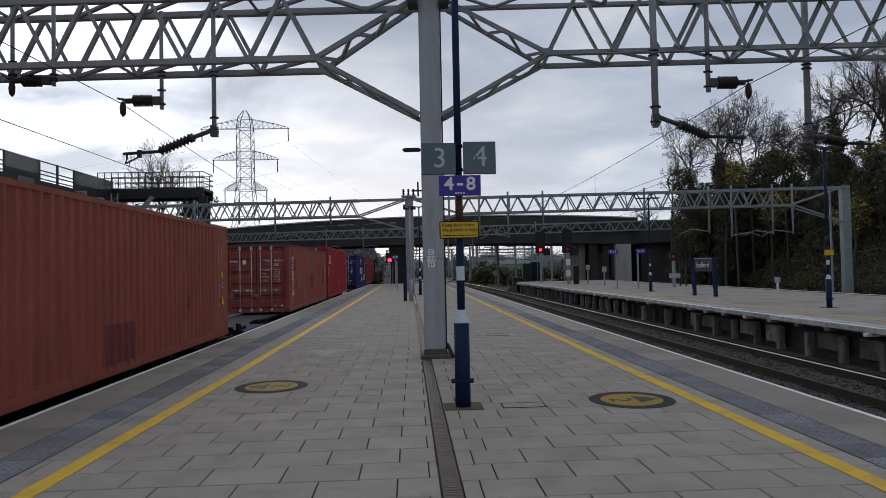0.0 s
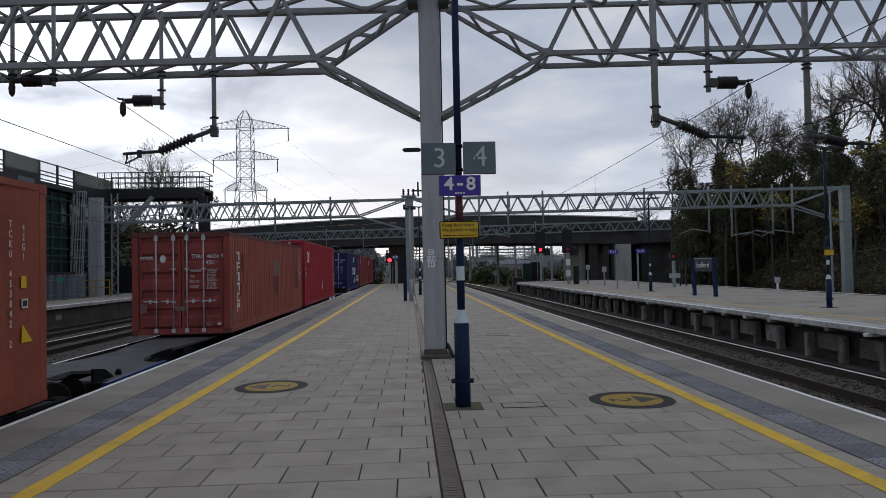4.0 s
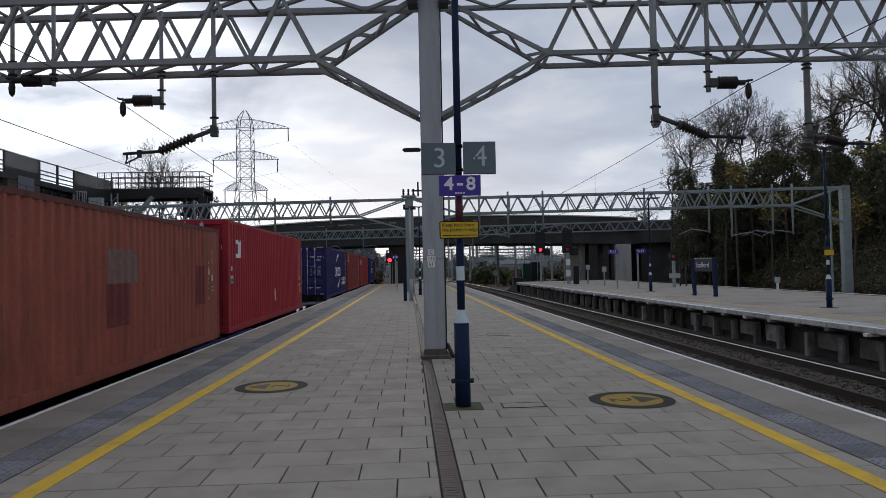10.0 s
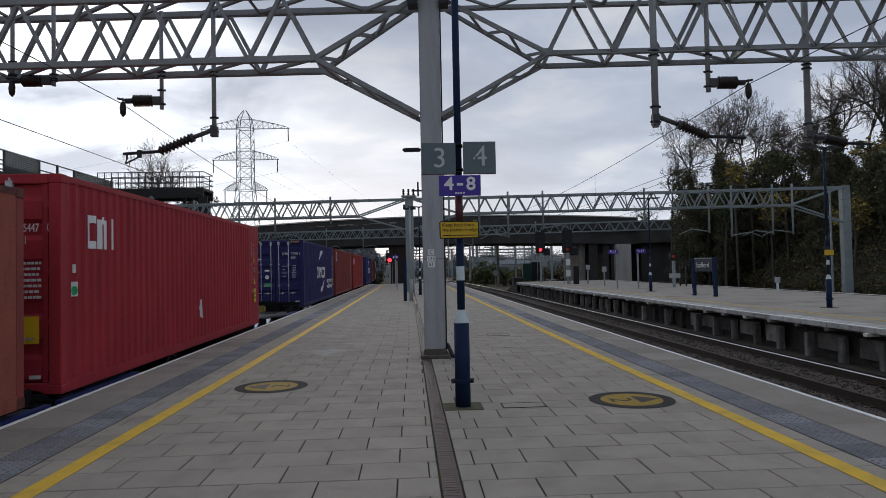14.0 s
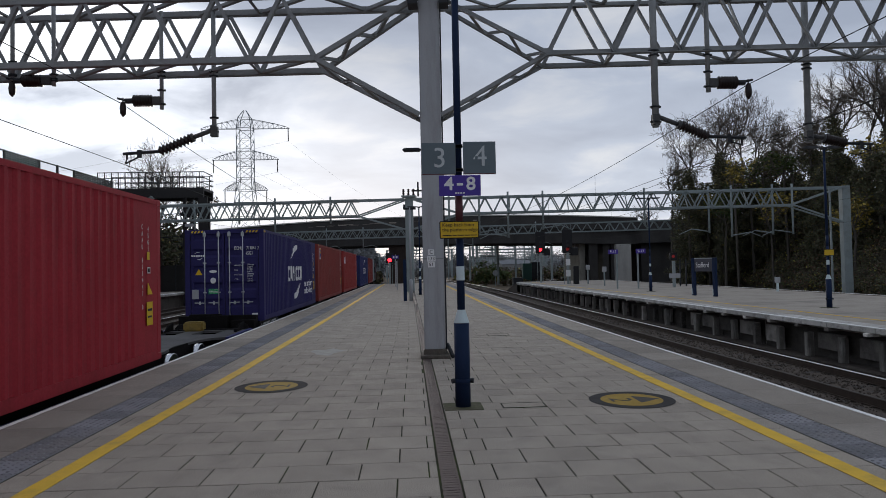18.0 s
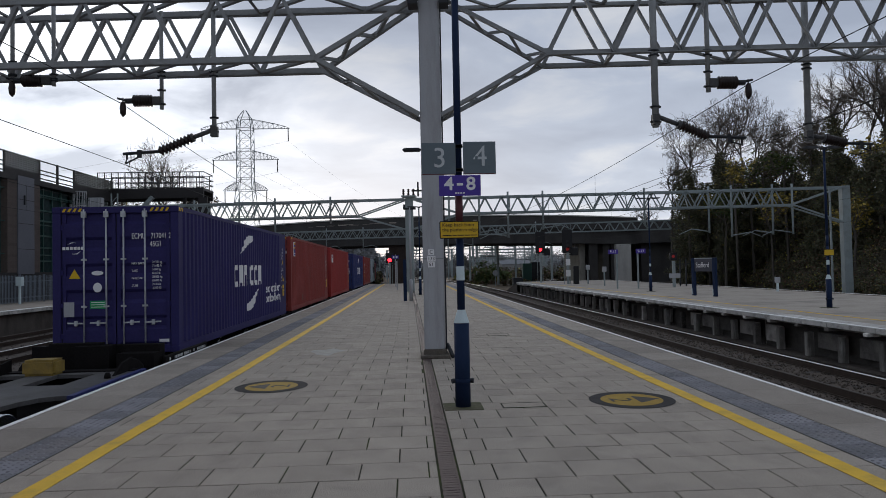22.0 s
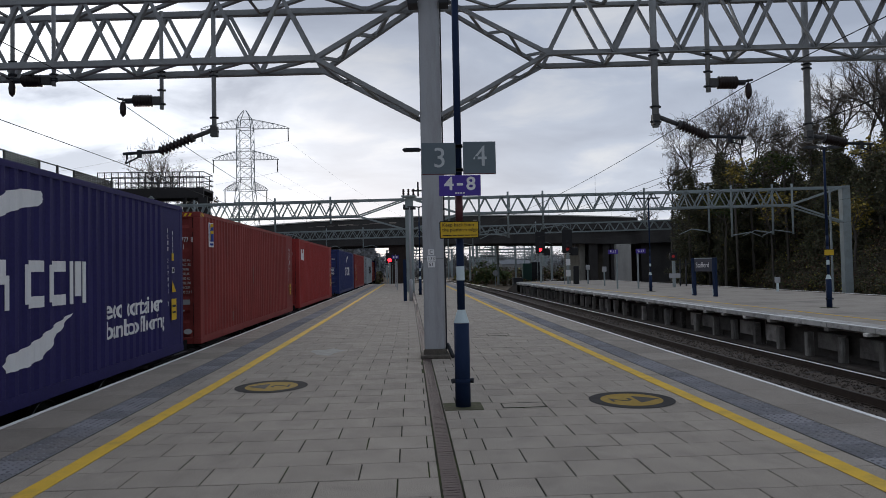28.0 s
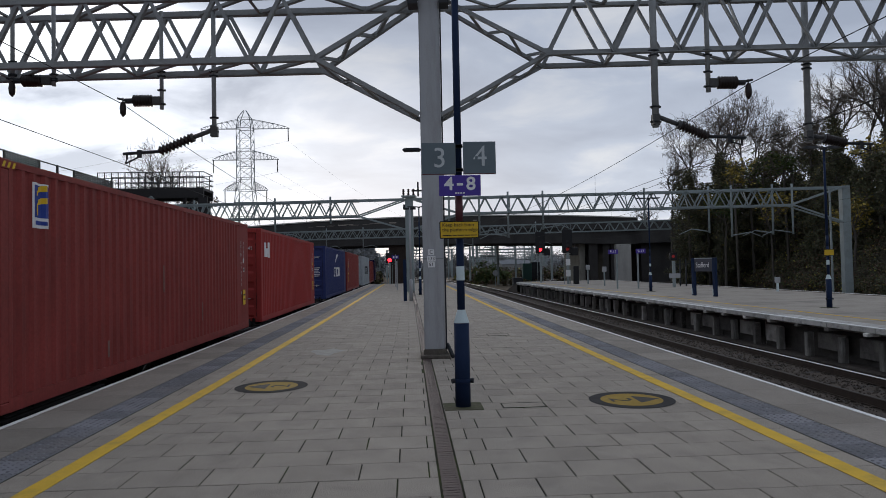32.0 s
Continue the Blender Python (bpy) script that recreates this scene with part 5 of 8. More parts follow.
def end_marks(root, hgt, m, y=11.35, tri=True, lab=True, num="464354 9"):
    """Upright number, size code and warning labels near the far end of the side."""
    t = text_mesh("\n".join(num), 0.115, m, root, pose(CW / 2 + 0.004, y, hgt - 1.23) @ RX90, "upright_number", sx=0.8)
    drape(t)
    t2 = text_mesh("\n".join("45G1" if hgt > 2.8 else "42G1"), 0.115, m, root, pose(CW / 2 + 0.004, y + 0.27, hgt - 0.74) @ RX90, "size_code", sx=0.8)
    drape(t2)
    if tri:
        tz = hgt * (0.41 if lab else 0.285)
        shape(root, "warning_triangle", [(y + 0.22, tz), (y + 0.46, tz), (y + 0.24, tz + 0.22)], DECAL_Y)
    if lab:
        flat(root, "caution_label", y + 0.19, y + 0.46, hgt * 0.225, hgt * 0.365, DECAL_Y, on="side")
        flat(root, "caution_print", y + 0.23, y + 0.42, hgt * 0.27, hgt * 0.282, M["black"], on="side").matrix_basis = pose(0.003, 0, 0)
        flat(root, "caution_print", y + 0.23, y + 0.42, hgt * 0.31, hgt * 0.325, M["black"], on="side").matrix_basis = pose(0.003, 0, 0)
    za = hgt * (0.62 if lab else 0.525)
    flat(root, "small_label", y + 0.22, y + 0.33, za, za + 0.14, DECAL_Y if tri else m, on="side")
    flat(root, "code_label", y + 0.23, y + 0.36, za - 0.24, za - 0.13, m, on="side")
    flat(root, "code_print", y + 0.25, y + 0.34, za - 0.22, za - 0.15, M["black"], on="side").matrix_basis = pose(0.003, 0, 0)


# --- A: orange-brown, its far half is seen first
flat(A, "repair_patch", 4.95, 6.1, 0.10, 0.78, PATCH_D, on="side", label="dark square of fresh paint")
end_marks(A, LOW + 0.1, DECAL_W, 11.22, lab=False, num="TCKU 453842 2")
flat(A, "scuff", 8.9, 9.02, 0.8, 1.05, PATCH_D, on="side")
# --- B: brown-red with weight table and upright brand shapes
shape(B, "logo_stroke", [(-1.04, 1.90), (-0.66, 1.90), (-0.66, 1.912), (-1.04, 1.912)], DECAL_W, "door")
for i in range(6):
    flat(B, "logo_letter_shape", -1.0 + i * 0.052, -0.965 + i * 0.052, 1.935, 1.985, DECAL_W)
disc(B, "white_seal", -0.45, 1.92, 0.072, 0.10, DECAL_W, label="worn white oval sticker")
door_text(B, "TTNU", 0.39, 1.97, 0.155, DECAL_W, sx=0.66)
door_text(B, "464354", 0.80, 1.97, 0.155, DECAL_W, sx=0.66)
door_text(B, "9", 1.03, 1.97, 0.155, DECAL_W, sx=0.66)
door_text(B, "42G1", 0.74, 1.81, 0.155, DECAL_W, sx=0.66)
weights(B, 0.225, 0.645, 1.60, 0.066, ("MAXIGROSS", "TARE", "PAYLOAD", "CUB CAP"), ("30.480 KGS", "67.200 LBS", "3.660 KGS", "8.070 LBS", "26.820 KGS", "59.130 LBS", "67.7 CUM", "2.390 CUFT"), DECAL_W, 0.062, 0.092, 0.85)
flat(B, "grey_plate", -1.03, -0.85, 0.55, 0.78, PATCH_L)
flat(B, "data_plate", -0.16, 0.10, 0.60, 0.71, PATCH_L)
flat(B, "small_label", 0.62, 0.74, 0.19, 0.30, PATCH_L)
flat(B, "small_label", 0.90, 0.99, 0.22, 0.28, DECAL_W)
Z0 = 1.86
LET = (((0, .42, .17, .24), (.15, .27, 0, .2)), ((0, .11, 0, .24), (.1, .40, .18, .24), (.1, .40, .08, .13)), ((.12, .30, 0, .24), (.04, .38, .19, .24)), ((0, .42, .17, .24), (.15, .27, 0, .2)), ((0, .10, .03, .21), (.06, .40, .19, .24), (.06, .40, 0, .05)), ((0, .10, 0, .24), (.1, .42, .12, .24)))
for i, L3 in enumerate(LET):
    bm = bmesh.new()
    for k, (a, b, c, d) in enumerate(L3):
        box(bm, CW / 2 + 0.0015, CW / 2 + 0.0045 + 0.0015 * k, 0.85 + a * 0.66, 0.85 + b * 0.66, Z0 - i * 0.275 + c, Z0 - i * 0.275 + d)
    drape(part("logo_letter_shape", bm, DECAL_W, B))
flat(B, "faded_patch", *(5.86, 7.04, 1.41, 1.95), PATCH_L, on="side", label="faded rectangular paint patch")
for q_ in ((1.29, 1.54, 1.56, 2.04), (1.48, 1.57, 1.24, 1.58), (1.13, 1.34, 0.91, 1.22), (1.75, 1.88, 0.91, 1.23), (5.78, 6.73, 0.73, 1.405), (10.25, 10.98, 0.86, 1.70)):
    flat(B, "repair_patch", *q_, PATCH_D, on="side", label="wine-red touch-up paint")
flat(B, "faded_patch", 0.25, 0.62, 0.2, 0.55, PATCH_L, on="side")
end_marks(B, LOW, DECAL_W, 11.15, tri=False, lab=False)
flat(B, "small_label", 11.1, 11.22, 1.5, 1.63, DECAL_Y, on="side")
# --- C: crimson
for a, b, c, d in ((0.77, 0.885, 1.93, 2.41), (0.885, 1.092, 2.3000000000000003, 2.41), (0.885, 1.046, 1.93, 2.04), (1.138, 1.242, 1.93, 2.37), (1.242, 1.345, 2.3000000000000003, 2.41), (1.345, 1.448, 1.93, 2.37), (1.563, 1.701, 1.93, 2.41)):
    flat(C, "logo_letter_shape", a, b, c, d, M["white"], on="side")
door_text(C, "5447", 0.83, 2.18, 0.155, DECAL_W, sx=0.66)
door_text(C, "0", 1.06, 2.18, 0.155, DECAL_W, sx=0.66)
door_text(C, "G1", 0.72, 2.02, 0.155, DECAL_W, sx=0.66)
bars_block(C, 0.68, 1.72, 7, 0.28, 0.035, 0.075, DECAL_W, 4)
flat(C, "caution_label", 0.70, 0.93, 0.66, 1.02, DECAL_Y)
flat(C, "small_label", 0.8, 0.95, 0.2, 0.25, DECAL_W)
flat(C, "inspection_label", 0.33, 0.46, 1.26, 1.46, DECAL_W, on="side")
disc(C, "green_dot", 0.395, 1.34, 0.06, 0.06, DECAL_G, "side")
flat(C, "small_label", 0.375, 0.42, 1.58, 1.70, DECAL_W, on="side")
shape(C, "torn_label", [(6.0, 0.80), (6.25, 0.98), (6.28, 0.55), (6.12, 0.62)], DECAL_W)
end_marks(C, HIGH, DECAL_W, 11.15, num="CAAU 625447 0")
# --- D: dark blue
hazard(D, HIGH)
for i in range(6):
    flat(D, "logo_letter_shape", -1.03 + i * 0.072, -0.975 + i * 0.072, 2.05, 2.11, M["white"])
shape(D, "logo_stroke", [(-0.95, 2.15), (-0.85, 2.20), (-0.76, 2.19), (-0.85, 2.185)], M["white"], "door")
shape(D, "logo_stroke", [(-0.86, 1.97), (-0.76, 1.98), (-0.67, 2.03), (-0.75, 1.96)], M["white"], "door")
shape(D, "warning_triangle", [(-0.91, 1.48), (-0.69, 1.48), (-0.80, 1.67)], DECAL_Y, "door")
disc(D, "oval_label", -0.36, 1.585, 0.115, 0.045, M["white"])
disc(D, "round_seal", -0.36, 1.30, 0.085, 0.095, M["white"])
flat(D, "green_label", -0.505, -0.195, 0.88, 1.04, DECAL_G)
for k in range(3):
    flat(D, "label_print", -0.48, -0.22, 0.91 + k * 0.045, 0.922 + k * 0.045, M["white"], y=-0.007)
flat(D, "grey_plate", -1.01, -0.81, 0.73, 1.02, M["steel_post"])
door_text(D, "ECMU", 0.44, 2.30, 0.155, M["white"], sx=0.66)
door_text(D, "717041", 0.83, 2.30, 0.155, M["white"], sx=0.66)
door_text(D, "2", 1.045, 2.30, 0.155, M["white"], sx=0.66)
door_text(D, "45G1", 0.77, 2.14, 0.155, M["white"], sx=0.66)
weights(D, 0.30, 0.70, 1.76, 0.073, ("MAX GROSS", "TARE", "PAYLOAD", "CUBE"), ("32.500 kg", "71.650 lb", "3.700 kg", "8.160 lb", "28.800 kg", "63.490 lb", "76.4 m3", "2.700 ft3"), M["white"], 0.062, sx=0.8)
flat(D, "small_label", 0.83, 1.02, 0.20, 0.26, M["white"])
swoosh(D, 5.15, 2.05, 1.4, M["white"])
swoosh(D, 7.4, 1.04, 1.5, M["white"], -1)
Z1 = 1.16
WORD = (((0, .15, .05, .53), (.05, .40, .44, .58), (.05, .40, 0, .14)), ((0, .14, 0, .58), (.19, .31, .1, .58), (.36, .50, 0, .58)), ((0, .14, 0, .40), (.08, .36, .30, .58), (.30, .44, 0, .40)), ((0, .15, .05, .53), (.05, .46, .44, .58), (.05, .46, 0, .14)), ((0, .15, .05, .53), (.05, .46, .44, .58), (.05, .46, 0, .14)), ((0, .14, 0, .58), (.19, .31, .1, .58), (.36, .50, 0, .58)))
for i, (y_, W3) in enumerate(zip((4.45, 4.95, 5.50, 6.25, 6.80, 7.33), WORD)):
    bm = bmesh.new()
    for k, (a, b, c, d) in enumerate(W3):
        box(bm, CW / 2 + 0.0015, CW / 2 + 0.0045 + 0.0015 * k, y_ + a, y_ + b, Z1 + c, Z1 + d)
    drape(part("logo_letter_shape", bm, M["white"], D))
side_text(D, "eco container", 9.65, 1.00, 0.42, M["white"], sx=1.0, bold=0.006)
side_text(D, "bamboo flooring", 9.75, 0.68, 0.38, M["white"], sx=0.98, bold=0.005)
end_marks(D, HIGH, M["white"], 11.15, num="ECMU 717041 2")
# --- E: maroon
hazard(E_, HIGH)
flat(E_, "badge_border", 0.68, 1.06, 2.14, 2.70, M["white"], on="side")
flat(E_, "badge", 0.71, 1.03, 2.27, 2.67, DECAL_B, on="side", label="blue badge with a yellow flag shape").matrix_basis = pose(0.003, 0, 0)
for dz, foot in ((0.0, 0.09), (0.155, 0.0)):
    shape(E_, "badge_flag", [(0.745, 2.38 + dz - foot), (0.80, 2.40 + dz - foot), (0.82, 2.425 + dz), (0.90, 2.445 + dz), (1.0, 2.455 + dz), (1.0, 2.53 + dz), (0.90, 2.52 + dz), (0.80, 2.48 + dz), (0.745, 2.43 + dz)], DECAL_Y).matrix_basis = pose(0.007, 0, 0)
flat(E_, "badge_print", 0.73, 1.01, 2.18, 2.23, DECAL_B, on="side").matrix_basis = pose(0.004, 0, 0)
door_text(E_, "456777", 0.80, 2.28, 0.16, M["white"], sx=0.66)
door_text(E_, "8", 1.035, 2.28, 0.16, M["white"], sx=0.66)
door_text(E_, "45G1", 0.76, 2.12, 0.155, M["white"], sx=0.66)
weights(E_, 0.74, 0.75, 1.80, 0.10, (), ("32.500 KG", "71.650 LBS", "3.700 KG", "8.160 LBS", "28.800 KG", "63.490 LBS", "76.4 CUM", "2.700 CUFT"), DECAL_W, 0.08, sx=0.7)
flat(E_, "data_plate", 0.78, 0.98, 0.86, 0.97, M["steel_post"])
disc(E_, "round_seal", 0.93, 0.27, 0.09, 0.06, DECAL_W)
end_marks(E_, HIGH, DECAL_W, 11.2, tri=False, num="FCIU 456777 8")
for y_, z_, h_ in ((5.2, 1.2, 0.5), (7.6, 0.5, 0.4), (2.8, 0.3, 0.25)):
    flat(E_, "scrape", y_, y_ + 0.03, z_, z_ + h_, PATCH_L, on="side")
# --- F and beyond
for a, b, c, d in ((0.62, 0.74, 2.12, 2.48), (0.62, 1.0, 2.02, 2.12), (0.88, 1.0, 2.12, 2.3), (1.0, 1.12, 2.12, 2.48), (1.18, 1.33, 2.0, 2.5)):
    flat(F, "logo_letter_shape", a, b, c, d, M["white"], on="side")
door_text(F, "603814 5", 0.75, 2.28, 0.16, M["white"], sx=0.66)
end_marks(F, HIGH, DECAL_W, 11.2)
swoosh(G, 5.1, 2.02, 1.4, M["white"])
blocks_logo(G, 4.4, 1.16, 0.58, 3.4, 6, M["white"])
door_text(G, "804126 1", 0.75, 2.28, 0.16, M["white"], sx=0.66)
bars_block(G, 0.3, 1.7, 6, 0.6, 0.04, 0.09, M["white"], 6)
blocks_logo(I, 3.5, 1.1, 0.8, 5.2, 6, M["dark_steel"])
end_marks(H, HIGH, DECAL_W, 1.2)


def shorten(box_, k):
    """Bring a finished box and all its marks to its true length."""
    D_ = Matrix.Diagonal((1, k, 1, 1))
    for ob in box_.children_recursive:
        m_ = ob.matrix_basis
        ob.data.transform(m_.inverted() @ D_ @ m_)


for box_ in (A, B, C, D, E_, F, G, H, I, J, K, L_):
    shorten(box_, 0.957)

# ------------------------------------------------ flat wagons
W_DECK = mat("worn_wagon_deck", (0.092, 0.09, 0.09), 0.75, var=0.25, scale=1.5, fine=35, dirt=(0.05, 0.045, 0.04), dirt_amt=0.7, dirt_scale=1.8)
W_BLACK = mat("greasy_black_underframe", (0.012, 0.011, 0.011), 0.8, var=0.3, scale=3, fine=30, spec=0.05)
W_BLUE = mat("blue_solebar_paint", (0.03, 0.04, 0.16), 0.5, var=0.15, scale=2, fine=30, dirt=(0.05, 0.05, 0.06), dirt_amt=0.5, dirt_scale=3)
W_TREAD = mat("polished_wheel_tread", (0.62, 0.64, 0.66), 0.25, metal=1.0, var=0.05, bump=0)
W_OCHRE = mat("dirty_ochre_paint", (0.26, 0.18, 0.045), 0.7, var=0.2, scale=5, fine=40, dirt=(0.12, 0.09, 0.05), dirt_amt=0.7, dirt_scale=4)
WHEELS = []         # (wheelset, y in its wagon)


def plate(bm, outline, holes_x, z0, z1):
    """Deck plate from a half outline [(y, half width)], built in strips so that its edge can curve."""
    for (ya, wa), (yb, wb) in zip(outline, outline[1:]):
        v = [bm.verts.new(p) for z in (z0, z1) for p in ((-wa, ya, z), (wa, ya, z), (wb, yb, z), (-wb, yb, z))]
        for f in ((3, 2, 1, 0), (4, 5, 6, 7), (1, 2, 6, 5), (3, 0, 4, 7)):
            bm.faces.new([v[i] for i in f])
    bmesh.ops.remove_doubles(bm, verts=bm.verts, dist=0.0005)


def wagon(y0, y1, near_bare, far_bare, raised, label, spin=True):
    tread = W_BLACK if near_bare else W_TREAD
    sole = W_BLUE if near_bare or far_bare else W_BLACK
    """A container flat: full-width end decks, a waisted middle over the bogies, spine, solebars, bogies."""
    root = empty("flat_wagon", pose(TRAIN_X, y0, 0), label, "wagon", group="wagons of the train")
    TRAIN.append((root, y0, 0))
    n = y1 - y0
    zt = -0.045
    HW = 1.235
    ends = ((0, 1), (n, -1))
    # spine under the boxes
    part("spine", boxes((-0.55, 0.55, 2.6, n - 2.6, -0.48, zt - 0.004)), W_BLACK, root)
    bm = bmesh.new()
    mid = [(5.2, 0.62), (6.6, 0.72), (n - 6.6, 0.72), (n - 5.2, 0.62)]
    plate(bm, mid, (), zt - 0.05, zt)
    part("middle_deck", bm, W_DECK, root)
    for yb, s_ in ends:
        Y = lambda d: yb + s_ * d
        # end deck with two slots: strips round the holes
        bm = bmesh.new()
        b = lambda xa, xb, da, db: box(bm, xa, xb, min(Y(da), Y(db)), max(Y(da), Y(db)), zt - 0.06, zt)
        b(-HW + 0.08, HW - 0.08, 0.0, 0.45); b(-HW + 0.08, HW - 0.08, 1.5, 2.4)
        b(-HW + 0.08, -1.06, 0.45, 1.5); b(-0.46, -0.02, 0.45, 1.5); b(0.58, HW - 0.08, 0.45, 1.5)
        part("end_deck", bm, W_DECK, root)
        # added black sheet: stands in for the deep shade seen through the slots
        part("slot_shade_sheet", boxes((-HW + 0.1, HW - 0.1, min(Y(0.2), Y(2.6)), max(Y(0.2), Y(2.6)), -0.52, -0.48)), W_BLACK, root)
        bm = bmesh.new()
        ol = [(2.4, HW - 0.08), (2.45, 0.96), (2.55, 0.8), (2.8, 0.68), (3.4, 0.56), (4.3, 0.48), (5.2, 0.62)]
        ol = [(Y(d), w) for d, w in ol]
        plate(bm, ol, (), zt - 0.06, zt)
        part("waisted_deck", bm, W_DECK, root)
        for sx in (-1, 1):
            xa = sx * HW
            part("solebar", boxes((min(xa, xa - sx * 0.09), max(xa, xa - sx * 0.09), min(Y(0), Y(2.5)), max(Y(0), Y(2.5)), zt - 0.26, zt + 0.012)), sole, root)
            flat_ = boxes((min(xa, xa + sx * 0.003), max(xa, xa + sx * 0.003), min(Y(0.9), Y(1.05)), max(Y(0.9), Y(1.05)), zt - 0.15, zt - 0.05))
            part("stencil", flat_, DECAL_W, root)
            # side sill along the middle
            part("side_sill", boxes((min(sx * 1.16, sx * 1.06), max(sx * 1.16, sx * 1.06), 6.6, n - 6.6, -0.32, -0.12)), sole, root)
            # sloped gusset by the headstock
            bm = bmesh.new()
            g = [(Y(0.05), zt), (Y(0.75), zt), (Y(0.42), zt + 0.17), (Y(0.05), zt + 0.22)]
            f0 = [bm.verts.new((sx * 1.02, a, c)) for a, c in g]; f1 = [bm.verts.new((sx * 0.98, a, c)) for a, c in g]
            bm.faces.new(f0); bm.faces.new(f1[::-1])
            for i in range(4):
                bm.faces.new((f0[i], f0[(i + 1) % 4], f1[(i + 1) % 4], f1[i]))
            part("gusset", bm, W_BLACK, root)
            bm = bmesh.new(); lathe(bm, [(0.05, 0), (0.05, 0.05), (0.03, 0.09)], (sx * 1.0, Y(0.95), zt), 10)
            part("twist_lock", bm, W_BLACK, root)
        part("headstock", boxes((-1.15, 1.15, min(Y(-0.02), Y(0.22)), max(Y(-0.02), Y(0.22)), -0.5, zt + (0.33 if (raised and yb == 0) else 0.02))), W_BLACK, root)
        for sx in (-1, 1):
            bm = bmesh.new()
            lathe(bm, [(0.09, Y(0.0)), (0.09, Y(-0.28)), (0.2, Y(-0.28)), (0.21, Y(-0.33))], (sx * 0.87, 0, -0.1), 14, "y")
            part("buffer", bm, W_BLACK, root)
        bm = bmesh.new(); tube(bm, (0, Y(0), -0.2), (0, Y(-0.4), -0.2), 0.07)
        part("coupling", bm, W_BLACK, root)
        # bogie: side frames, bolster and two wheelsets
        for d in (3.35, 5.25):
            ws = new("wheelset"); ws.empty_display_size = 0.1
            ws.parent = root
            ws.matrix_basis = pose(0, Y(d), RAIL_Z + 0.42)
            for sx in (-1, 1):
                bm = bmesh.new()
                lathe(bm, [(0.10, -0.06), (0.36, -0.055), (0.40, -0.067)], (sx * 0.7525, 0, 0), 28, "x")
                lathe(bm, [(0.10, 0.05), (0.36, 0.05), (0.405, 0.066)], (sx * 0.7525, 0, 0), 28, "x")
                part("wheel_disc", bm, W_BLACK, ws)
                bm = bmesh.new()
                lathe(bm, [(0.40, -0.067), (0.42, -0.066), (0.42, 0.066), (0.405, 0.0665)], (sx * 0.7525, 0, 0), 36, "x")
                part("wheel_tread", bm, tread, ws, "" if near_bare else "polished steel wheel tread")
            bm = bmesh.new(); tube(bm, (-1.0, 0, 0), (1.0, 0, 0), 0.08, 10); box(bm, -0.35, -0.27, -0.28, 0.28, -0.28, 0.28)
            part("axle", bm, W_BLACK, ws)
            WHEELS.append((ws, Y(d), spin))
        for sx in (-1, 1):
            part("bogie_frame", boxes((min(sx * 0.95, sx * 1.08), max(sx * 0.95, sx * 1.08), min(Y(2.9), Y(5.7)), max(Y(2.9), Y(5.7)), -0.62, -0.40)), W_BLACK, root)
        part("bogie_bolster", boxes((-1.0, 1.0, min(Y(4.0), Y(4.6)), max(Y(4.0), Y(4.6)), -0.6, -0.36)), W_BLACK, root)
    if raised:
        # low black end structure in front of the box and a yellow equipment box
        part("end_sill", chamfer_box(HW - 0.02, HW + 0.045, -0.1, 2.45, -0.25, 0.07, 0.02), W_BLACK, root)
        bm = bmesh.new()
        rw = random.Random(5)
        yy = 0.1
        while yy < 2.25:
            ww = rw.uniform(0.03, 0.09)
            if rw.random() < 0.8:
                box(bm, HW + 0.045, HW + 0.048, yy, yy + ww, -0.035, 0.02)
            yy += ww + 0.02
        part("stencil", bm, DECAL_W, root)
        part("end_bolster", boxes((-0.8, 0.1, -0.12, 0.1, -0.3, 0.34), (-0.25, 0.35, -0.3, 0.0, -0.3, 0.30), (0.5, 1.16, -0.35, 0.05, -0.4, 0.16)), W_BLACK, root)
    if far_bare:
        bm = chamfer_box(-0.55, -0.02, n - 0.55, n - 0.18, zt, zt + 0.26, 0.04, 2)
        part("equipment_box", bm, W_OCHRE, root, "dirty yellow steel box")
    return root


wagon(-2.1, 17.65, False, False, False, "black and blue container flat wagon under a loaded box")
wagon(18.7, 37.75, True, False, False, "black and blue container flat wagon, near end bare")
wagon(38.0, 56.6, False, True, False, "black and blue container flat wagon, far end bare with yellow box")
wagon(57.49, 70.7, False, False, True, "black container flat wagon fully loaded")
wagon(70.98, 83.6, False, False, False, "black container flat wagon fully loaded", False)
wagon(83.9, 98.35, False, False, False, "black container flat wagon fully loaded", False)
wagon(99.15, 112.55, False, False, False, "black container flat wagon fully loaded", False)
wagon(112.85, 127.85, False, False, False, "black container flat wagon fully loaded", False)
wagon(128.65, 141.85, False, False, False, "black container flat wagon fully loaded", False)
wagon(142.15, 157.25, False, False, False, "black container flat wagon fully loaded", False)
wagon(158.25, 171.45, False, False, False, "black container flat wagon fully loaded", False)
wagon(171.65, 185.45, False, False, False, "black container flat wagon fully loaded", False)

# ------------------------------------------------ the side beyond the yard: platform, fence, car park, walkway
M["brick_dark"] = mat("dark_brick", (0.105, 0.085, 0.076), 0.9, var=0.2, scale=1.2, fine=14, piece=0.08, dirt=(0.04, 0.035, 0.03), dirt_amt=0.5, dirt_scale=0.6)
M["clad"] = mat("grey_cladding", (0.125, 0.13, 0.15), 0.6, var=0.12, scale=0.8, fine=10, bump=0.05)
M["louvre"] = mat("dark_louvre_steel", (0.028, 0.026, 0.026), 0.6, var=0.2, scale=2, fine=20)
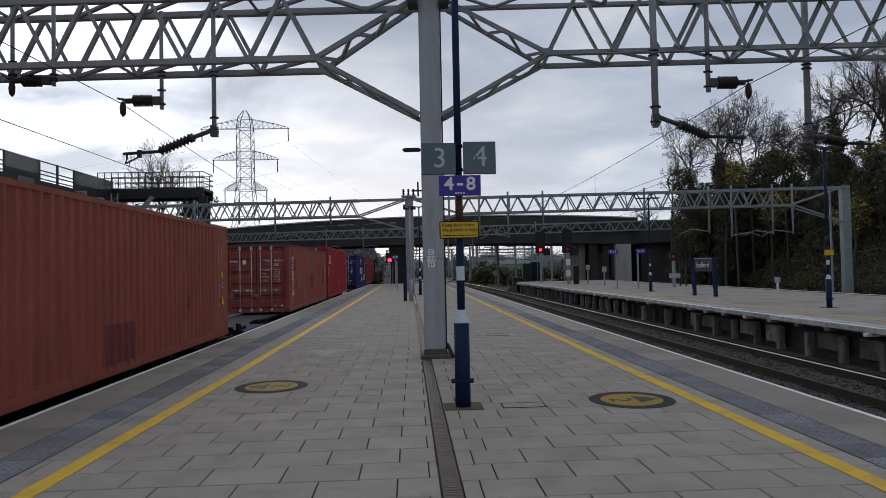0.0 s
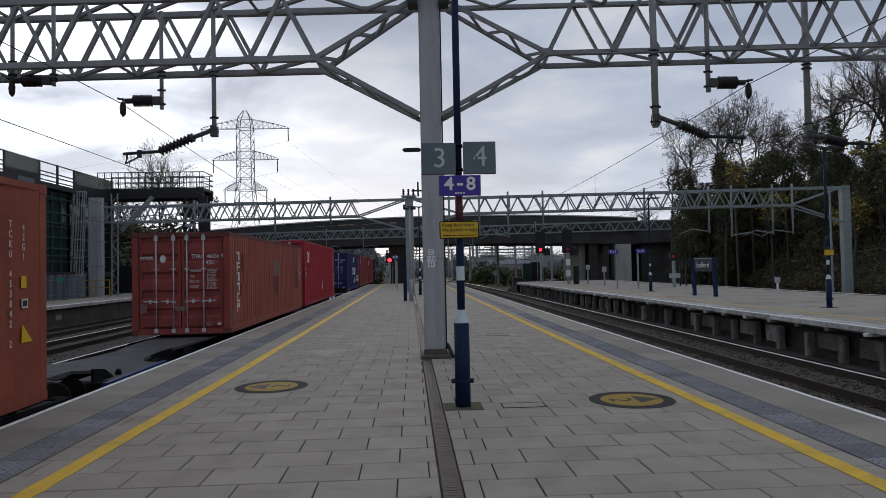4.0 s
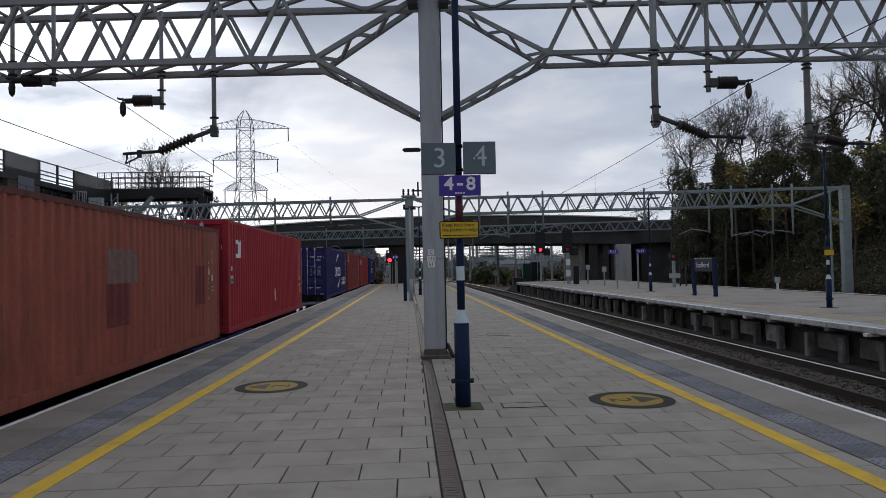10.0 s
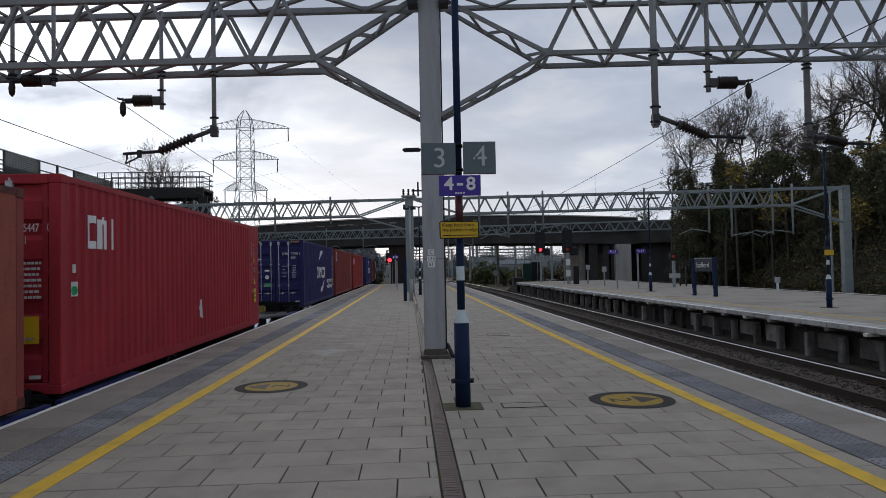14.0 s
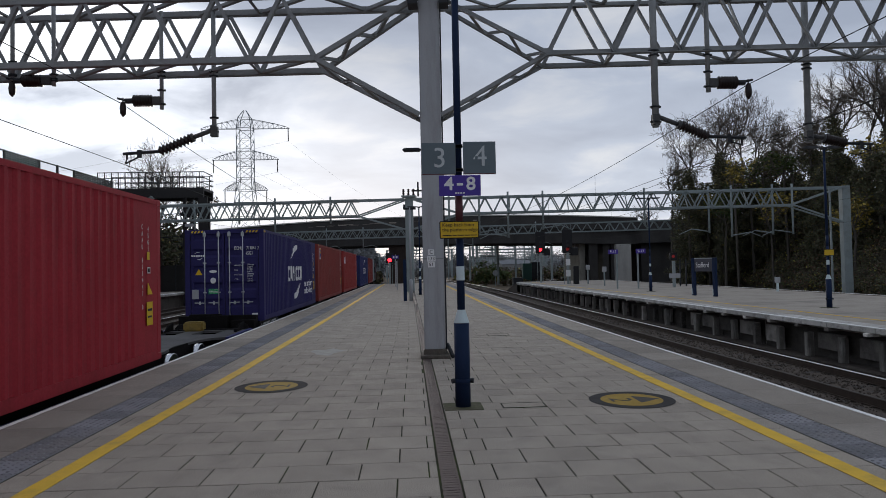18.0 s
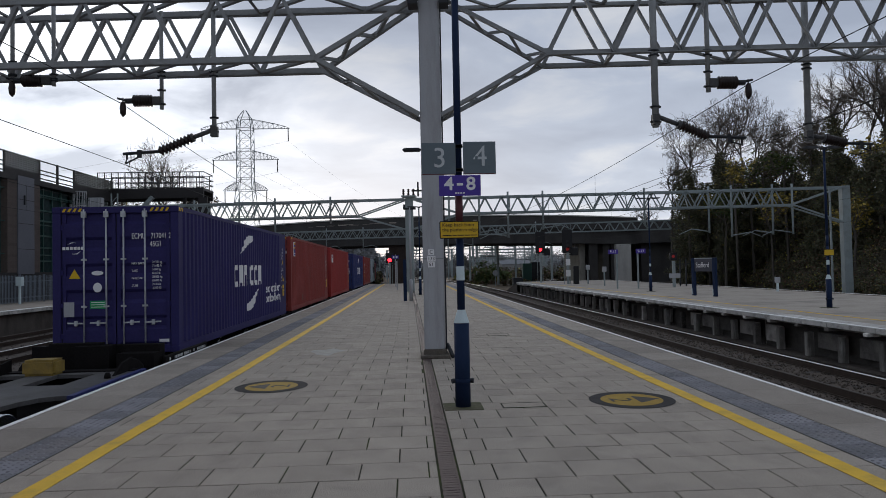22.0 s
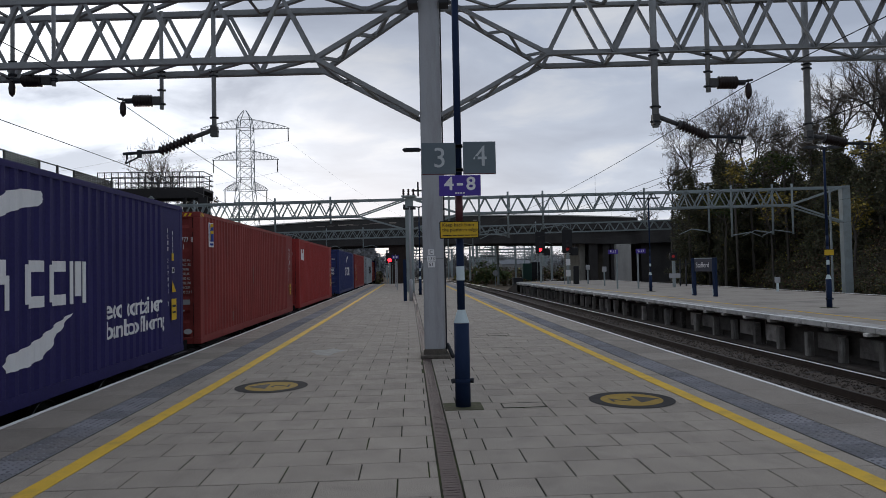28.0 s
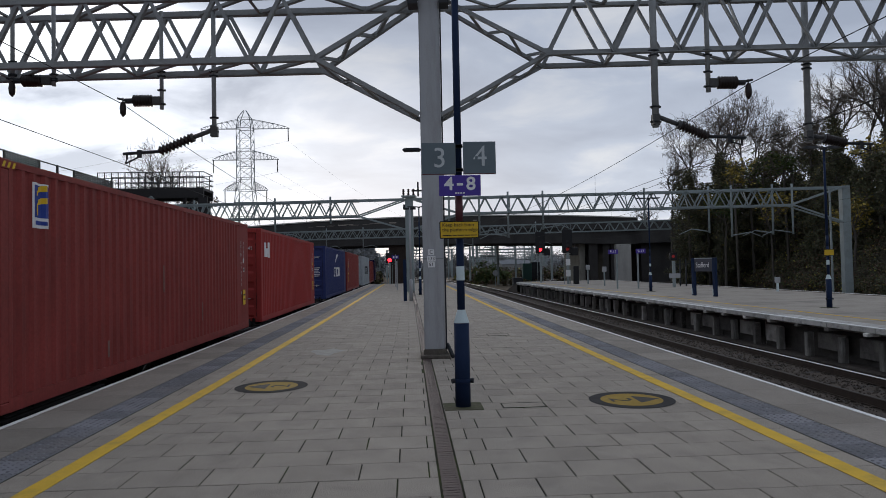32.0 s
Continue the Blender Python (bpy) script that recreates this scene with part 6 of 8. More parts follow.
M["glass_green"] = mat("green_tinted_glass", (0.022, 0.04, 0.04), 0.12, var=0.3, scale=0.5, fine=4, bump=0)
M["frame_green"] = mat("green_steel_frame", (0.03, 0.075, 0.065), 0.5, var=0.15, scale=1)
M["fence"] = mat("grey_blue_palisade", (0.15, 0.175, 0.205), 0.55, var=0.15, scale=3, fine=30)
M["green_sign"] = mat("green_sign", (0.02, 0.25, 0.13), 0.5, var=0.05, bump=0)
M["rail_yellow"] = mat("yellow_handrail", (0.42, 0.30, 0.05), 0.55, var=0.15, scale=4)


def left_platform():
    root = empty("platform_yard", pose(0, 0, 0), "asphalt platform with a white edge beyond the yard tracks", "platform", kind="structure")
    part("surface", boxes((-24.0, XQ - 0.6, 4, 62, -1.3, -0.005)), M["asphalt"], root)
    y = 14.0
    me = mesh_of("edge_slab", chamfer_box(XQ - 0.62, XQ, 0.005, 0.895, -0.16, 0.0, 0.008), M["edge_old"])
    while y < 62:
        ob = new("edge_slab", me); ob.parent = root
        ob.matrix_basis = pose(random.uniform(-0.01, 0.01), y, random.uniform(-0.006, 0.006))
        y += 0.9
    part("white_edge_line", boxes((XQ - 0.40, XQ + 0.012, 4, 62, 0.007, 0.014)), M["white_fresh"], root)
    part("front_wall", boxes((XQ - 0.45, XQ - 0.25, 4, 62, -1.3, -0.16)), M["yard_wall"], root)
    for y_, w in ((27.5, 0.5), (31.2, 0.35), (36.5, 0.6)):
        part("graffiti_patch", boxes((XQ - 0.25, XQ - 0.246, y_, y_ + w, -0.75, -0.5)), M["coping"], root)


left_platform()


def palisade():
    root = empty("palisade_fence", pose(0, 0, 0), "grey-blue steel palisade fence with a gate", "fence")
    x = -22.9
    bm = bmesh.new()
    prof = [(-0.035, 0.0), (-0.012, 0.02), (0.012, 0.02), (0.035, 0.0)]
    lo = [bm.verts.new((c, a, 0.05)) for a, c in prof]; hi = [bm.verts.new((c, a, 1.60)) for a, c in prof]
    tip = bm.verts.new((0.01, 0, 1.70))
    for i in range(3):
        bm.faces.new((lo[i], lo[i + 1], hi[i + 1], hi[i])); bm.faces.new((hi[i], hi[i + 1], tip))
    me = mesh_of("pale", bm, M["fence"])
    y = 27.0
    while y < 48.6:
        if not 43.2 < y < 43.5:
            ob = new("pale", me); ob.parent = root
            ob.matrix_basis = pose(x, y, 0, 0, 0, random.uniform(-4, 4))
        y += 0.14
    for z in (0.35, 1.3):
        part("fence_rail", boxes((x - 0.05, x - 0.01, 27, 48.6, z - 0.025, z + 0.025)), M["fence"], root)
    for y in (29.5, 32.3, 35.1, 37.9, 40.7, 43.35, 45.9, 48.6):
        part("fence_post", boxes((x - 0.12, x - 0.02, y - 0.05, y + 0.05, 0, 1.72)), M["fence"], root)
    part("notice", boxes((x + 0.03, x + 0.05, 44.7, 45.6, 1.25, 1.45)), M["green_sign"], root, "green notice on the gate")
    return root


palisade()
r_ = empty("platform_box", pose(-22.45, 39.8, 0), "pale grey control box on a slim post", "box")
part("post", boxes((-0.05, 0.05, -0.05, 0.05, 0, 1.05)), M["pale_band"], r_)
part("case", chamfer_box(-0.17, 0.17, -0.15, 0.15, 1.05, 1.58, 0.02), M["pale_band"], r_)


def car_park():
    X = -24.2
    root = empty("car_park_building", pose(0, 0, 0), "dark brick and glass multi-storey building with roof railings", "building")
    # pale vertical clad bays, brick piers, glass bays between Y limits; floors every 2.1 m
    part("core_wall", boxes((X - 14, X - 0.9, 15, 56, 0, 7.9)), M["louvre"], root)
    part("roof_slab", boxes((X - 14, X + 0.06, 15, 56.2, 7.55, 7.9)), M["louvre"], root)
    part("soffit_beam", boxes((X - 0.9, X + 0.03, 15, 56, 1.45, 1.85)), M["louvre"], root)
    rnd = random.Random(2)
    me = mesh_of("brick_course", boxes((-0.012, 0.0, 0, 1, 0, 0.20)), M["brick_dark"])
    for y0, y1 in ((41.6, 42.6), (44.4, 45.2)):
        part("brick_pier", boxes((X - 0.7, X, y0, y1, 1.85, 7.9)), M["brick_dark"], root)
        z = 1.9
        while z < 7.7:
            ob = new("brick_course", me); ob.parent = root
            ob.matrix_basis = pose(X + 0.014, y0 + 0.02, z) @ Matrix.Diagonal((1, y1 - y0 - 0.04, 1, 1))
            z += 0.225
    part("clad_panel", boxes((X - 0.5, X + 0.08, 42.6, 44.4, 1.75, 7.9)), M["clad"], root, "plain grey clad panel")
    for z in (3.3, 4.9, 6.4):
        part("panel_joint", boxes((X + 0.08, X + 0.085, 42.6, 44.4, z, z + 0.03)), M["louvre"], root)
    part("flue", boxes((X + 0.08, X + 0.16, 43.2, 43.3, 6.1, 6.7)), M["dark_steel"], root)
    # glass bays with green mullions
    for y0, y1, nm in ((24, 41.6, 8), (45.2, 49.8, 4), (49.8, 56.0, 3)):
        part("glazing", boxes((X - 0.55, X - 0.5, y0, y1, 1.85, 7.55)), M["glass_green"], root)
        for i in range(nm + 1):
            y = y0 + (y1 - y0) * i / nm
            part("mullion", boxes((X - 0.5, X - 0.38, y - 0.05, y + 0.05, 1.85, 7.55)), M["frame_green"], root)
        for z in (2.6, 3.5, 4.3, 5.3, 6.0, 6.9):
            part("transom", boxes((X - 0.5, X - 0.36, y0, y1, z - 0.05, z + 0.05)), M["frame_green"], root)
        for z in (3.0, 5.0, 7.0):
            part("balcony_rail", boxes((X - 0.2, X - 0.14, y0, y1, z - 0.03, z + 0.03)), M["frame_green"], root)
    # parapet: pierced screens and open railings in turn
    for y0, y1 in ((41.4, 45.2), (49.8, 56.2)):
        part("screen_panel", boxes((X - 0.05, X - 0.01, y0, y1, 7.9, 8.35)), M["louvre"], root)
        z = 8.4
        while z < 9.25:
            part("screen_slat", boxes((X - 0.06, X, y0, y1, z, z + 0.075)), M["louvre"], root)
            z += 0.125
        y = y0
        while y <= y1:
            part("screen_post", boxes((X - 0.08, X - 0.05, y, y + 0.16, 7.9, 9.28)), M["louvre"], root)
            y += 0.28
    for y0, y1 in ((24, 41.4), (45.2, 49.8)):
        for z in (8.05, 8.35, 8.6, 9.22):
            part("railing_bar", boxes((X - 0.06, X - 0.0, y0, y1, z - 0.035, z + 0.035)), M["louvre"], root)
        n = max(2, round((y1 - y0) / 2.2))
        for i in range(n + 1):
            y = y0 + (y1 - y0) * i / n
            part("railing_post", boxes((X - 0.10, X + 0.0, y - 0.08, y + 0.08, 7.9, 9.27)), M["louvre"], root)
    bm = boxes((X - 6, X + 0.0, 55.9, 56.3, 0, 7.9))
    part("end_wall", bm, M["louvre"], root)


car_park()


def walkway():
    root = empty("elevated_walkway", pose(0, 57.4, 0), "dark steel walkway with mesh railings on trestle legs", "walkway")
    x0, x1, z0, z1 = -25.4, -16.85, 7.82, 8.65
    part("deck_beam", boxes((x0, x1, -1.4, -1.2, z0, z1)), M["louvre"], root)
    part("deck_beam", boxes((x0, x1, 1.2, 1.4, z0, z1)), M["louvre"], root)
    part("deck", boxes((x0, x1 - 0.05, -1.2, 1.2, z1 - 0.2, z1 + 0.02)), M["louvre"], root)
    for y in (-1.35, 1.35):
        for z in (9.05, 9.5, 9.98):
            part("rail", boxes((x0, x1, y - 0.03, y + 0.03, z - 0.03, z + 0.03)), M["dark_steel"], root)
        x = x0
        while x <= x1 + 0.01:
            part("rail_post", boxes((x - 0.03, x + 0.03, y - 0.03, y + 0.03, z1, 10.0)), M["dark_steel"], root)
            x += 0.55
        bm = bmesh.new()
        x = x0
        while x < x1:
            bar(bm, (x, y, z1), (x, y, 10.0), 0.012, 0.012); x += 0.14
        part("mesh_infill", bm, M["dark_steel"], root)
    for z in (9.05, 9.5, 9.98):
        part("rail", boxes((x1 - 0.03, x1 + 0.03, -1.35, 1.35, z - 0.03, z + 0.03)), M["dark_steel"], root)
    # trestle legs at the free end with cross bracing and a landing below
    for x in (-18.45, -17.2):
        for y in (-1.2, 1.2):
            part("leg", boxes((x - 0.12, x + 0.12, y - 0.12, y + 0.12, -1.3, z0)), M["louvre"], root)
    bm = bmesh.new()
    for za, zb in ((6.4, 7.9), (4.6, 6.2), (2.8, 4.4), (1.0, 2.6)):
        bar(bm, (-18.8, -1.2, za), (-17.6, -1.2, zb), 0.12, 0.12); bar(bm, (-17.6, -1.2, za), (-18.8, -1.2, za), 0.12, 0.12)
    part("cross_brace", bm, M["louvre"], root)
    part("plate_web", boxes((-18.3, -17.5, -1.1, -1.0, 6.2, 7.4)), M["louvre"], root)
    part("side_plate", boxes((-17.15 - 0.0, -16.45, 1.55 - 3.2, 1.65 - 3.2, 4.5, 7.82)), M["louvre"], root)
    # struts by the building
    bm = bmesh.new(); bar(bm, (-23.4, -1.6, 5.2), (-20.9, -1.6, 7.9), 0.3, 0.3)
    part("strut", bm, M["steel_far"], root)
    bm = bmesh.new(); bar(bm, (-24.6, -1.6, 5.9), (-24.6, -1.6, 7.95), 0.2, 0.2)
    part("strut", bm, M["steel_far"], root)
    bm = bmesh.new()
    for k in range(3):
        bar(bm, (-24.4, -1.55, 6.2 - k * 1.0), (-17.0, -1.55, 6.6 - k * 0.9), 0.06, 0.06)
    part("cable_run", bm, M["dark_steel"], root)


walkway()


def caged_ladder():
    root = empty("caged_ladder", pose(-24.0, 50.2, 0, 0, 0, 0), "galvanised caged ladder fixed to a grey steel column", "ladder")
    part("column", boxes((0.5, 1.45, 0.1, 0.6, 0, 7.3)), M["steel_post"], root)
    part("stiffener", boxes((0.62, 0.7, 0.02, 0.1, 0, 7.3), (1.2, 1.28, 0.02, 0.1, 0, 7.3)), M["steel_post"], root)
    for z in (2.2, 4.0, 5.8):
        part("column_plate", boxes((0.46, 1.5, 0.06, 0.64, z, z + 0.08)), M["steel_far"], root)
    for a in range(9):
        t = math.pi * (0.0 + a / 8) + math.pi
        x, y = 0.45 * math.cos(t), 0.45 * math.sin(t)
        bm = bmesh.new(); bar(bm, (x - 0.28, y, 1.6), (x, y, 7.75), 0.045, 0.045)
        part("cage_bar", bm, M["steel_post"], root)
    for z in (1.6, 2.9, 4.2, 5.5, 6.7, 7.7):
        dx = -0.28 * (7.75 - z) / 6.15
        bm = bmesh.new()
        pts = [(0.45 * math.cos(t) + dx, 0.45 * math.sin(t), z) for t in [math.pi + math.pi * i / 10 for i in range(11)]]
        for p, q in zip(pts, pts[1:]):
            bar(bm, p, q, 0.03, 0.07)
        part("hoop", bm, M["steel_post"], root)
    for x in (-0.25, 0.25):
        bm = bmesh.new(); bar(bm, (x - 0.3, 0.1, 0), (x, 0.1, 7.75), 0.05, 0.05)
        part("stile", bm, M["steel_post"], root)
    bm = bmesh.new()
    for i in range(26):
        z = 0.2 + i * 0.29
        dx = -0.3 * (7.75 - z) / 7.75
        bar(bm, (-0.25 + dx, 0.1, z), (0.25 + dx, 0.1, z), 0.025, 0.025)
    part("rungs", bm, M["steel_post"], root)
    return root


caged_ladder()
r_ = empty("access_stair", pose(-23.4, 49.2, 0), "short yellow handrails and a stair by the steel column", "handrail")
for dx in (0.0, 0.9, 1.9):
    part("handrail_post", boxes((dx - 0.03, dx + 0.03, -0.03, 0.03, 0, 1.25)), M["rail_yellow"], r_)
part("handrail", boxes((-0.03, 1.93, -0.03, 0.03, 1.2, 1.26)), M["rail_yellow"], r_)
part("handrail", boxes((-0.03, 1.93, -0.03, 0.03, 0.65, 0.71)), M["rail_yellow"], r_)
r_ = empty("lattice_mast", pose(-21.9, 50.5, -0.9), "slim grey lattice mast beyond the yard", "mast")
for dx in (0, 0.45):
    part("mast_leg", boxes((dx - 0.04, dx + 0.04, -0.04, 0.04, 0, 8.5)), M["steel_far"], r_)
bm = bmesh.new()
for i in range(16):
    bar(bm, (0 if i % 2 else 0.45, 0, i * 0.52), (0.45 if i % 2 else 0, 0, i * 0.52 + 0.52), 0.04, 0.04)
part("mast_lacing", bm, M["steel_far"], r_)
# dark hoarding behind the yard platform, and a signal beside the walkway leg
r_ = empty("hoarding", pose(0, 60, 0), "dark boarded fence behind the yard platform", "fence")
for i in range(9):
    part("board_panel", boxes((-26.5 + i * 1.5, -25.04 + i * 1.5, -0.03, 0.03, 0, 2.3)), M["louvre"], r_)
    part("post", boxes((-26.56 + i * 1.5, -26.48 + i * 1.5, -0.08, 0.08, 0, 2.4)), M["dark_steel"], r_)
r_ = empty("yard_signal", pose(-17.44, 55.55, 0), "small black signal with a red light beside the walkway leg", "signal")
part("mast", boxes((-0.08, 0.08, 0.1, 0.26, -1.3, 4.6)), M["steel_far"], r_)
part("head", chamfer_box(-0.55, 0.2, 0.0, 0.2, 4.45, 5.25, 0.04), M["black"], r_)
part("top_shield", chamfer_box(-0.8, -0.15, -0.02, 0.2, 5.4, 5.65, 0.03), M["steel_post"], r_)
part("bracket", boxes((-0.5, -0.4, 0.05, 0.12, 5.2, 5.45)), M["steel_far"], r_)
bm = bmesh.new(); lathe(bm, [(0.13, -0.03), (0.13, 0.0)], (0, 0, 4.86), 16, "y"); part("lens", bm, M["red_lamp"], r_, "lit red lens")

# ------------------------------------------------ road bridge, pylon and what lies beyond
M["pier_brown"] = mat("dark_brown_brick", (0.05, 0.036, 0.03), 0.9, var=0.3, scale=1.0, fine=12, dirt=(0.025, 0.022, 0.02), dirt_amt=0.7, dirt_scale=0.8)
M["pier_mid"] = mat("lit_stained_pier_concrete", (0.24, 0.23, 0.20), 0.9, var=0.2, scale=0.6, fine=8, dirt=(0.10, 0.09, 0.075), dirt_amt=0.7, dirt_scale=0.7, streak=(1, 1, 0.2))


def road_bridge():
    Y0, Y1 = 92.0, 104.0
    root = empty("road_bridge", pose(0, 0, 0), "dark weathered concrete road bridge over all the tracks", "bridge")
    top = lambda x: 8.72 - 0.0012 * (x - 8) ** 2 if -60 < x < 70 else 3
    xs = [-62 + i * 4 for i in range(24)] + [32.2]

    def ribbon(name, y0, y1, za, zb, m):
        bm = bmesh.new()
        for a, b in zip(xs, xs[1:]):
            v = [bm.verts.new((x, y, top(x) + z if z is not None else 4.92 - 0.0006 * (x - 3) ** 2)) for z in (za, zb) for y in (y0, y1) for x in (a, b)]
            for f in ((0, 2, 3, 1), (4, 5, 7, 6), (0, 1, 5, 4), (2, 6, 7, 3)):
                bm.faces.new([v[i] for i in f])
        bmesh.ops.remove_doubles(bm, verts=bm.verts, dist=0.001)
        return part(name, bm, m, root)

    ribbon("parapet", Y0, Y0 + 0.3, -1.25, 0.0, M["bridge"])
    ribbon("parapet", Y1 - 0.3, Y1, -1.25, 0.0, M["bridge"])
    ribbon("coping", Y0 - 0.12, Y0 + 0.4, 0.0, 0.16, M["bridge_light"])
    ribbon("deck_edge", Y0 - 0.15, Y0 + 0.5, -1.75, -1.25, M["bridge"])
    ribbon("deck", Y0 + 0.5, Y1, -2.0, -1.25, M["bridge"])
    for i in range(6):
        y = Y0 + 0.4 + i * 2.1
        ribbon("girder", y, y + 0.5, None, -1.75, M["bridge"])
    rnd = random.Random(8)
    # posters and stains as shallow plates on the parapet
    for i in range(16):
        x = rnd.uniform(-14, 9)
        part("stain_plate", boxes((x, x + rnd.uniform(0.3, 1.3), Y0 - 0.012, Y0 - 0.004, top(x) - 0.62 - 0.03 * (i % 4), top(x) - 0.54 - 0.05 * (i % 3))), M["coping"], root)
    part("pier_wall", chamfer_box(-2.75, -0.35, 93.0, 103.0, -1.35, 5.1, 0.05), M["pier_brown"], root, "dark brown pier wall")
    # right-hand piers: row of columns and a pale end face
    for i, y in enumerate((93.2, 95.4, 97.6, 99.8, 102)):
        part("pier_column", chamfer_box(25.4 - 0.1 * i, 26.6 - 0.1 * i, y - 0.45, y + 0.45, -1.35, 5.0, 0.06), M["bridge"], root)
    for x in (27.4, 28.6):
        part("pier_column", chamfer_box(x, x + 0.9, 93, 103, -1.35, 5.0, 0.06), M["bridge"], root)
    part("pier_face", chamfer_box(29.0, 31.15, 92.0, 93.4, -1.35, 4.45, 0.05), M["bridge_light"], root, "pale concrete pier")
    # inner pier face: stained concrete, coloured paler as its lit side
    part("pier_face", chamfer_box(24.2, 25.0, 93.5, 103, -1.35, 5.0, 0.05), M["pier_mid"], root)
    part("abutment", boxes((33.4, 60, Y0 + 2.4, Y1, -1.35, 7)), M["bridge"], root)
    # dark wall added to stand for the shaded void beside the pale pier
    part("void_wall", boxes((31.2, 33.4, Y0 + 5, Y1, -1.35, 4.9)), M["pier_brown"], root)
    part("approach_span", boxes((32.2, 62, Y0 + 1.2, Y1, 4.6, 7.7)), M["bridge"], root)
    part("abutment", boxes((-62, -30, Y0 + 0.4, Y1, -1.35, 6)), M["bridge"], root)
    return root


road_bridge()


def pylon():
    root = empty("electricity_pylon", pose(-45.4, 190, -1), "tall grey lattice electricity pylon far behind the bridge", "pylon")
    m = M["pylon"]
    H = 48.2

    def half(z):
        return 4.6 - 2.6 * z / 28 if z < 28 else 2.0 if z < 45.4 else max(0.3, 2.0 * (H - z) / 2.8)
    zs = [0, 7, 13, 18, 22, 25.5, 29, 32, 34.2, 37, 40, 43, 46]
    for sx in (-1, 1):
        for sy in (-1, 1):
            bm = bmesh.new()
            polytube(bm, [Vector((sx * half(a), sy * half(a), a)) for a in zs + [H]], 0.12, 4)
            part("leg", bm, m, root)
    bm = bmesh.new()
    for a, b in zip(zs, zs[1:]):
        for s_ in (-1, 1):
            bar(bm, (-half(a), s_ * half(a), a), (half(b), s_ * half(b), b), 0.07, 0.07)
            bar(bm, (half(a), s_ * half(a), a), (-half(b), s_ * half(b), b), 0.07, 0.07)
            bar(bm, (-half(b), s_ * half(b), b), (half(b), s_ * half(b), b), 0.12, 0.12)
            bar(bm, (s_ * half(a), -half(a), a), (s_ * half(b), half(b), b), 0.12, 0.12)
    part("lattice", bm, m, root)["kind"] = "stuff"
    for z, w in ((43.0, 12.4), (34.2, 9.3), (25.5, 6.2)):
        for s_ in (-1, 1):
            bm = bmesh.new()
            n = 7
            lo = [Vector((s_ * (half(z) + (w - half(z)) * i / n), 0, z)) for i in range(n + 1)]
            hi = [Vector((p.x, 0, z + 0.1 + 2.5 * (1 - i / n) ** 0.75 * (1 if i < n else 0))) for i, p in enumerate(lo)]
            for y in (-0.7, 0.7):
                for i in range(n):
                    k0, k1 = 1 - i / n, 1 - (i + 1) / n
                    P = lambda v, k: v + Vector((0, y * k, 0))
                    bar(bm, P(lo[i], k0), P(lo[i + 1], k1), 0.10, 0.10); bar(bm, P(hi[i], k0), P(hi[i + 1], k1), 0.10, 0.10)
                    bar(bm, P(lo[i], k0), P(hi[i + 1], k1), 0.06, 0.06); bar(bm, P(hi[i], k0), P(lo[i], k0), 0.06, 0.06)
            part("cross_arm", bm, m, root)
            bm = bmesh.new(); tube(bm, (s_ * (w - 0.4), 0, z), (s_ * (w - 0.4), 0, z - 3.6), 0.14, 6)
            part("insulator_string", bm, M["insulator"], root)
    bm = bmesh.new()
    for z, w in ((43.0, 12.4), (34.2, 9.3), (25.5, 6.2)):
        for s_ in (-1, 1):
            for dx, dy, dz in ((45, 260, -6), (-160, 60, -4)):
                p = Vector((s_ * (w - 0.4), 0, z - 3.6)); q = p + Vector((dx, dy, dz))
                polytube(bm, [p.lerp(q, i / 12) - Vector((0, 0, 18 * i / 12 * (1 - i / 12))) for i in range(13)], 0.018, 4)
    part("conductor", bm, M["wire"], root)["kind"] = "stuff"


M["pylon"] = mat("galvanised_pylon_steel", (0.2, 0.22, 0.235), 0.6, var=0.08, scale=0.5, fine=3, bump=0)
pylon()

# --- portals and masts of the line beyond the bridge
for i, (y, cx, w) in enumerate(((118, 7, 17), (150, 6, 17), (185, 3, 18), (230, 0, 20), (290, -4, 22), (370, -8, 24))):
    r_ = empty("overhead_line_portal", pose(cx, y, -1.2), "grey steel overhead line portal beyond the bridge", "gantry", group="portals beyond the bridge")
    for sx in (-1, 1):
        part("post", boxes((sx * w / 2 - 0.25, sx * w / 2 + 0.25, -0.25, 0.25, 0, 8.0)), M["steel_far"], r_)
    for z in (7.0, 8.0):
        part("boom", boxes((-w / 2, w / 2, -0.12, 0.12, z - 0.1, z + 0.1)), M["steel_far"], r_)
    bm = bmesh.new()
    n = int(w / 1.1)
    for k in range(n):
        xa = -w / 2 + k * w / n
        bar(bm, (xa, 0, 7.0 if k % 2 else 8.0), (xa + w / n, 0, 8.0 if k % 2 else 7.0), 0.1, 0.1)
    part("boom_lacing", bm, M["steel_far"], r_)
    for x in (-w * 0.33, -w * 0.12, w * 0.12, w * 0.33):
        part("drop_tube", boxes((x - 0.08, x + 0.08, -0.08, 0.08, 5.2, 8.3), (x - 0.6, x + 0.6, -0.05, 0.05, 5.9, 6.05)), M["steel_far"], r_)
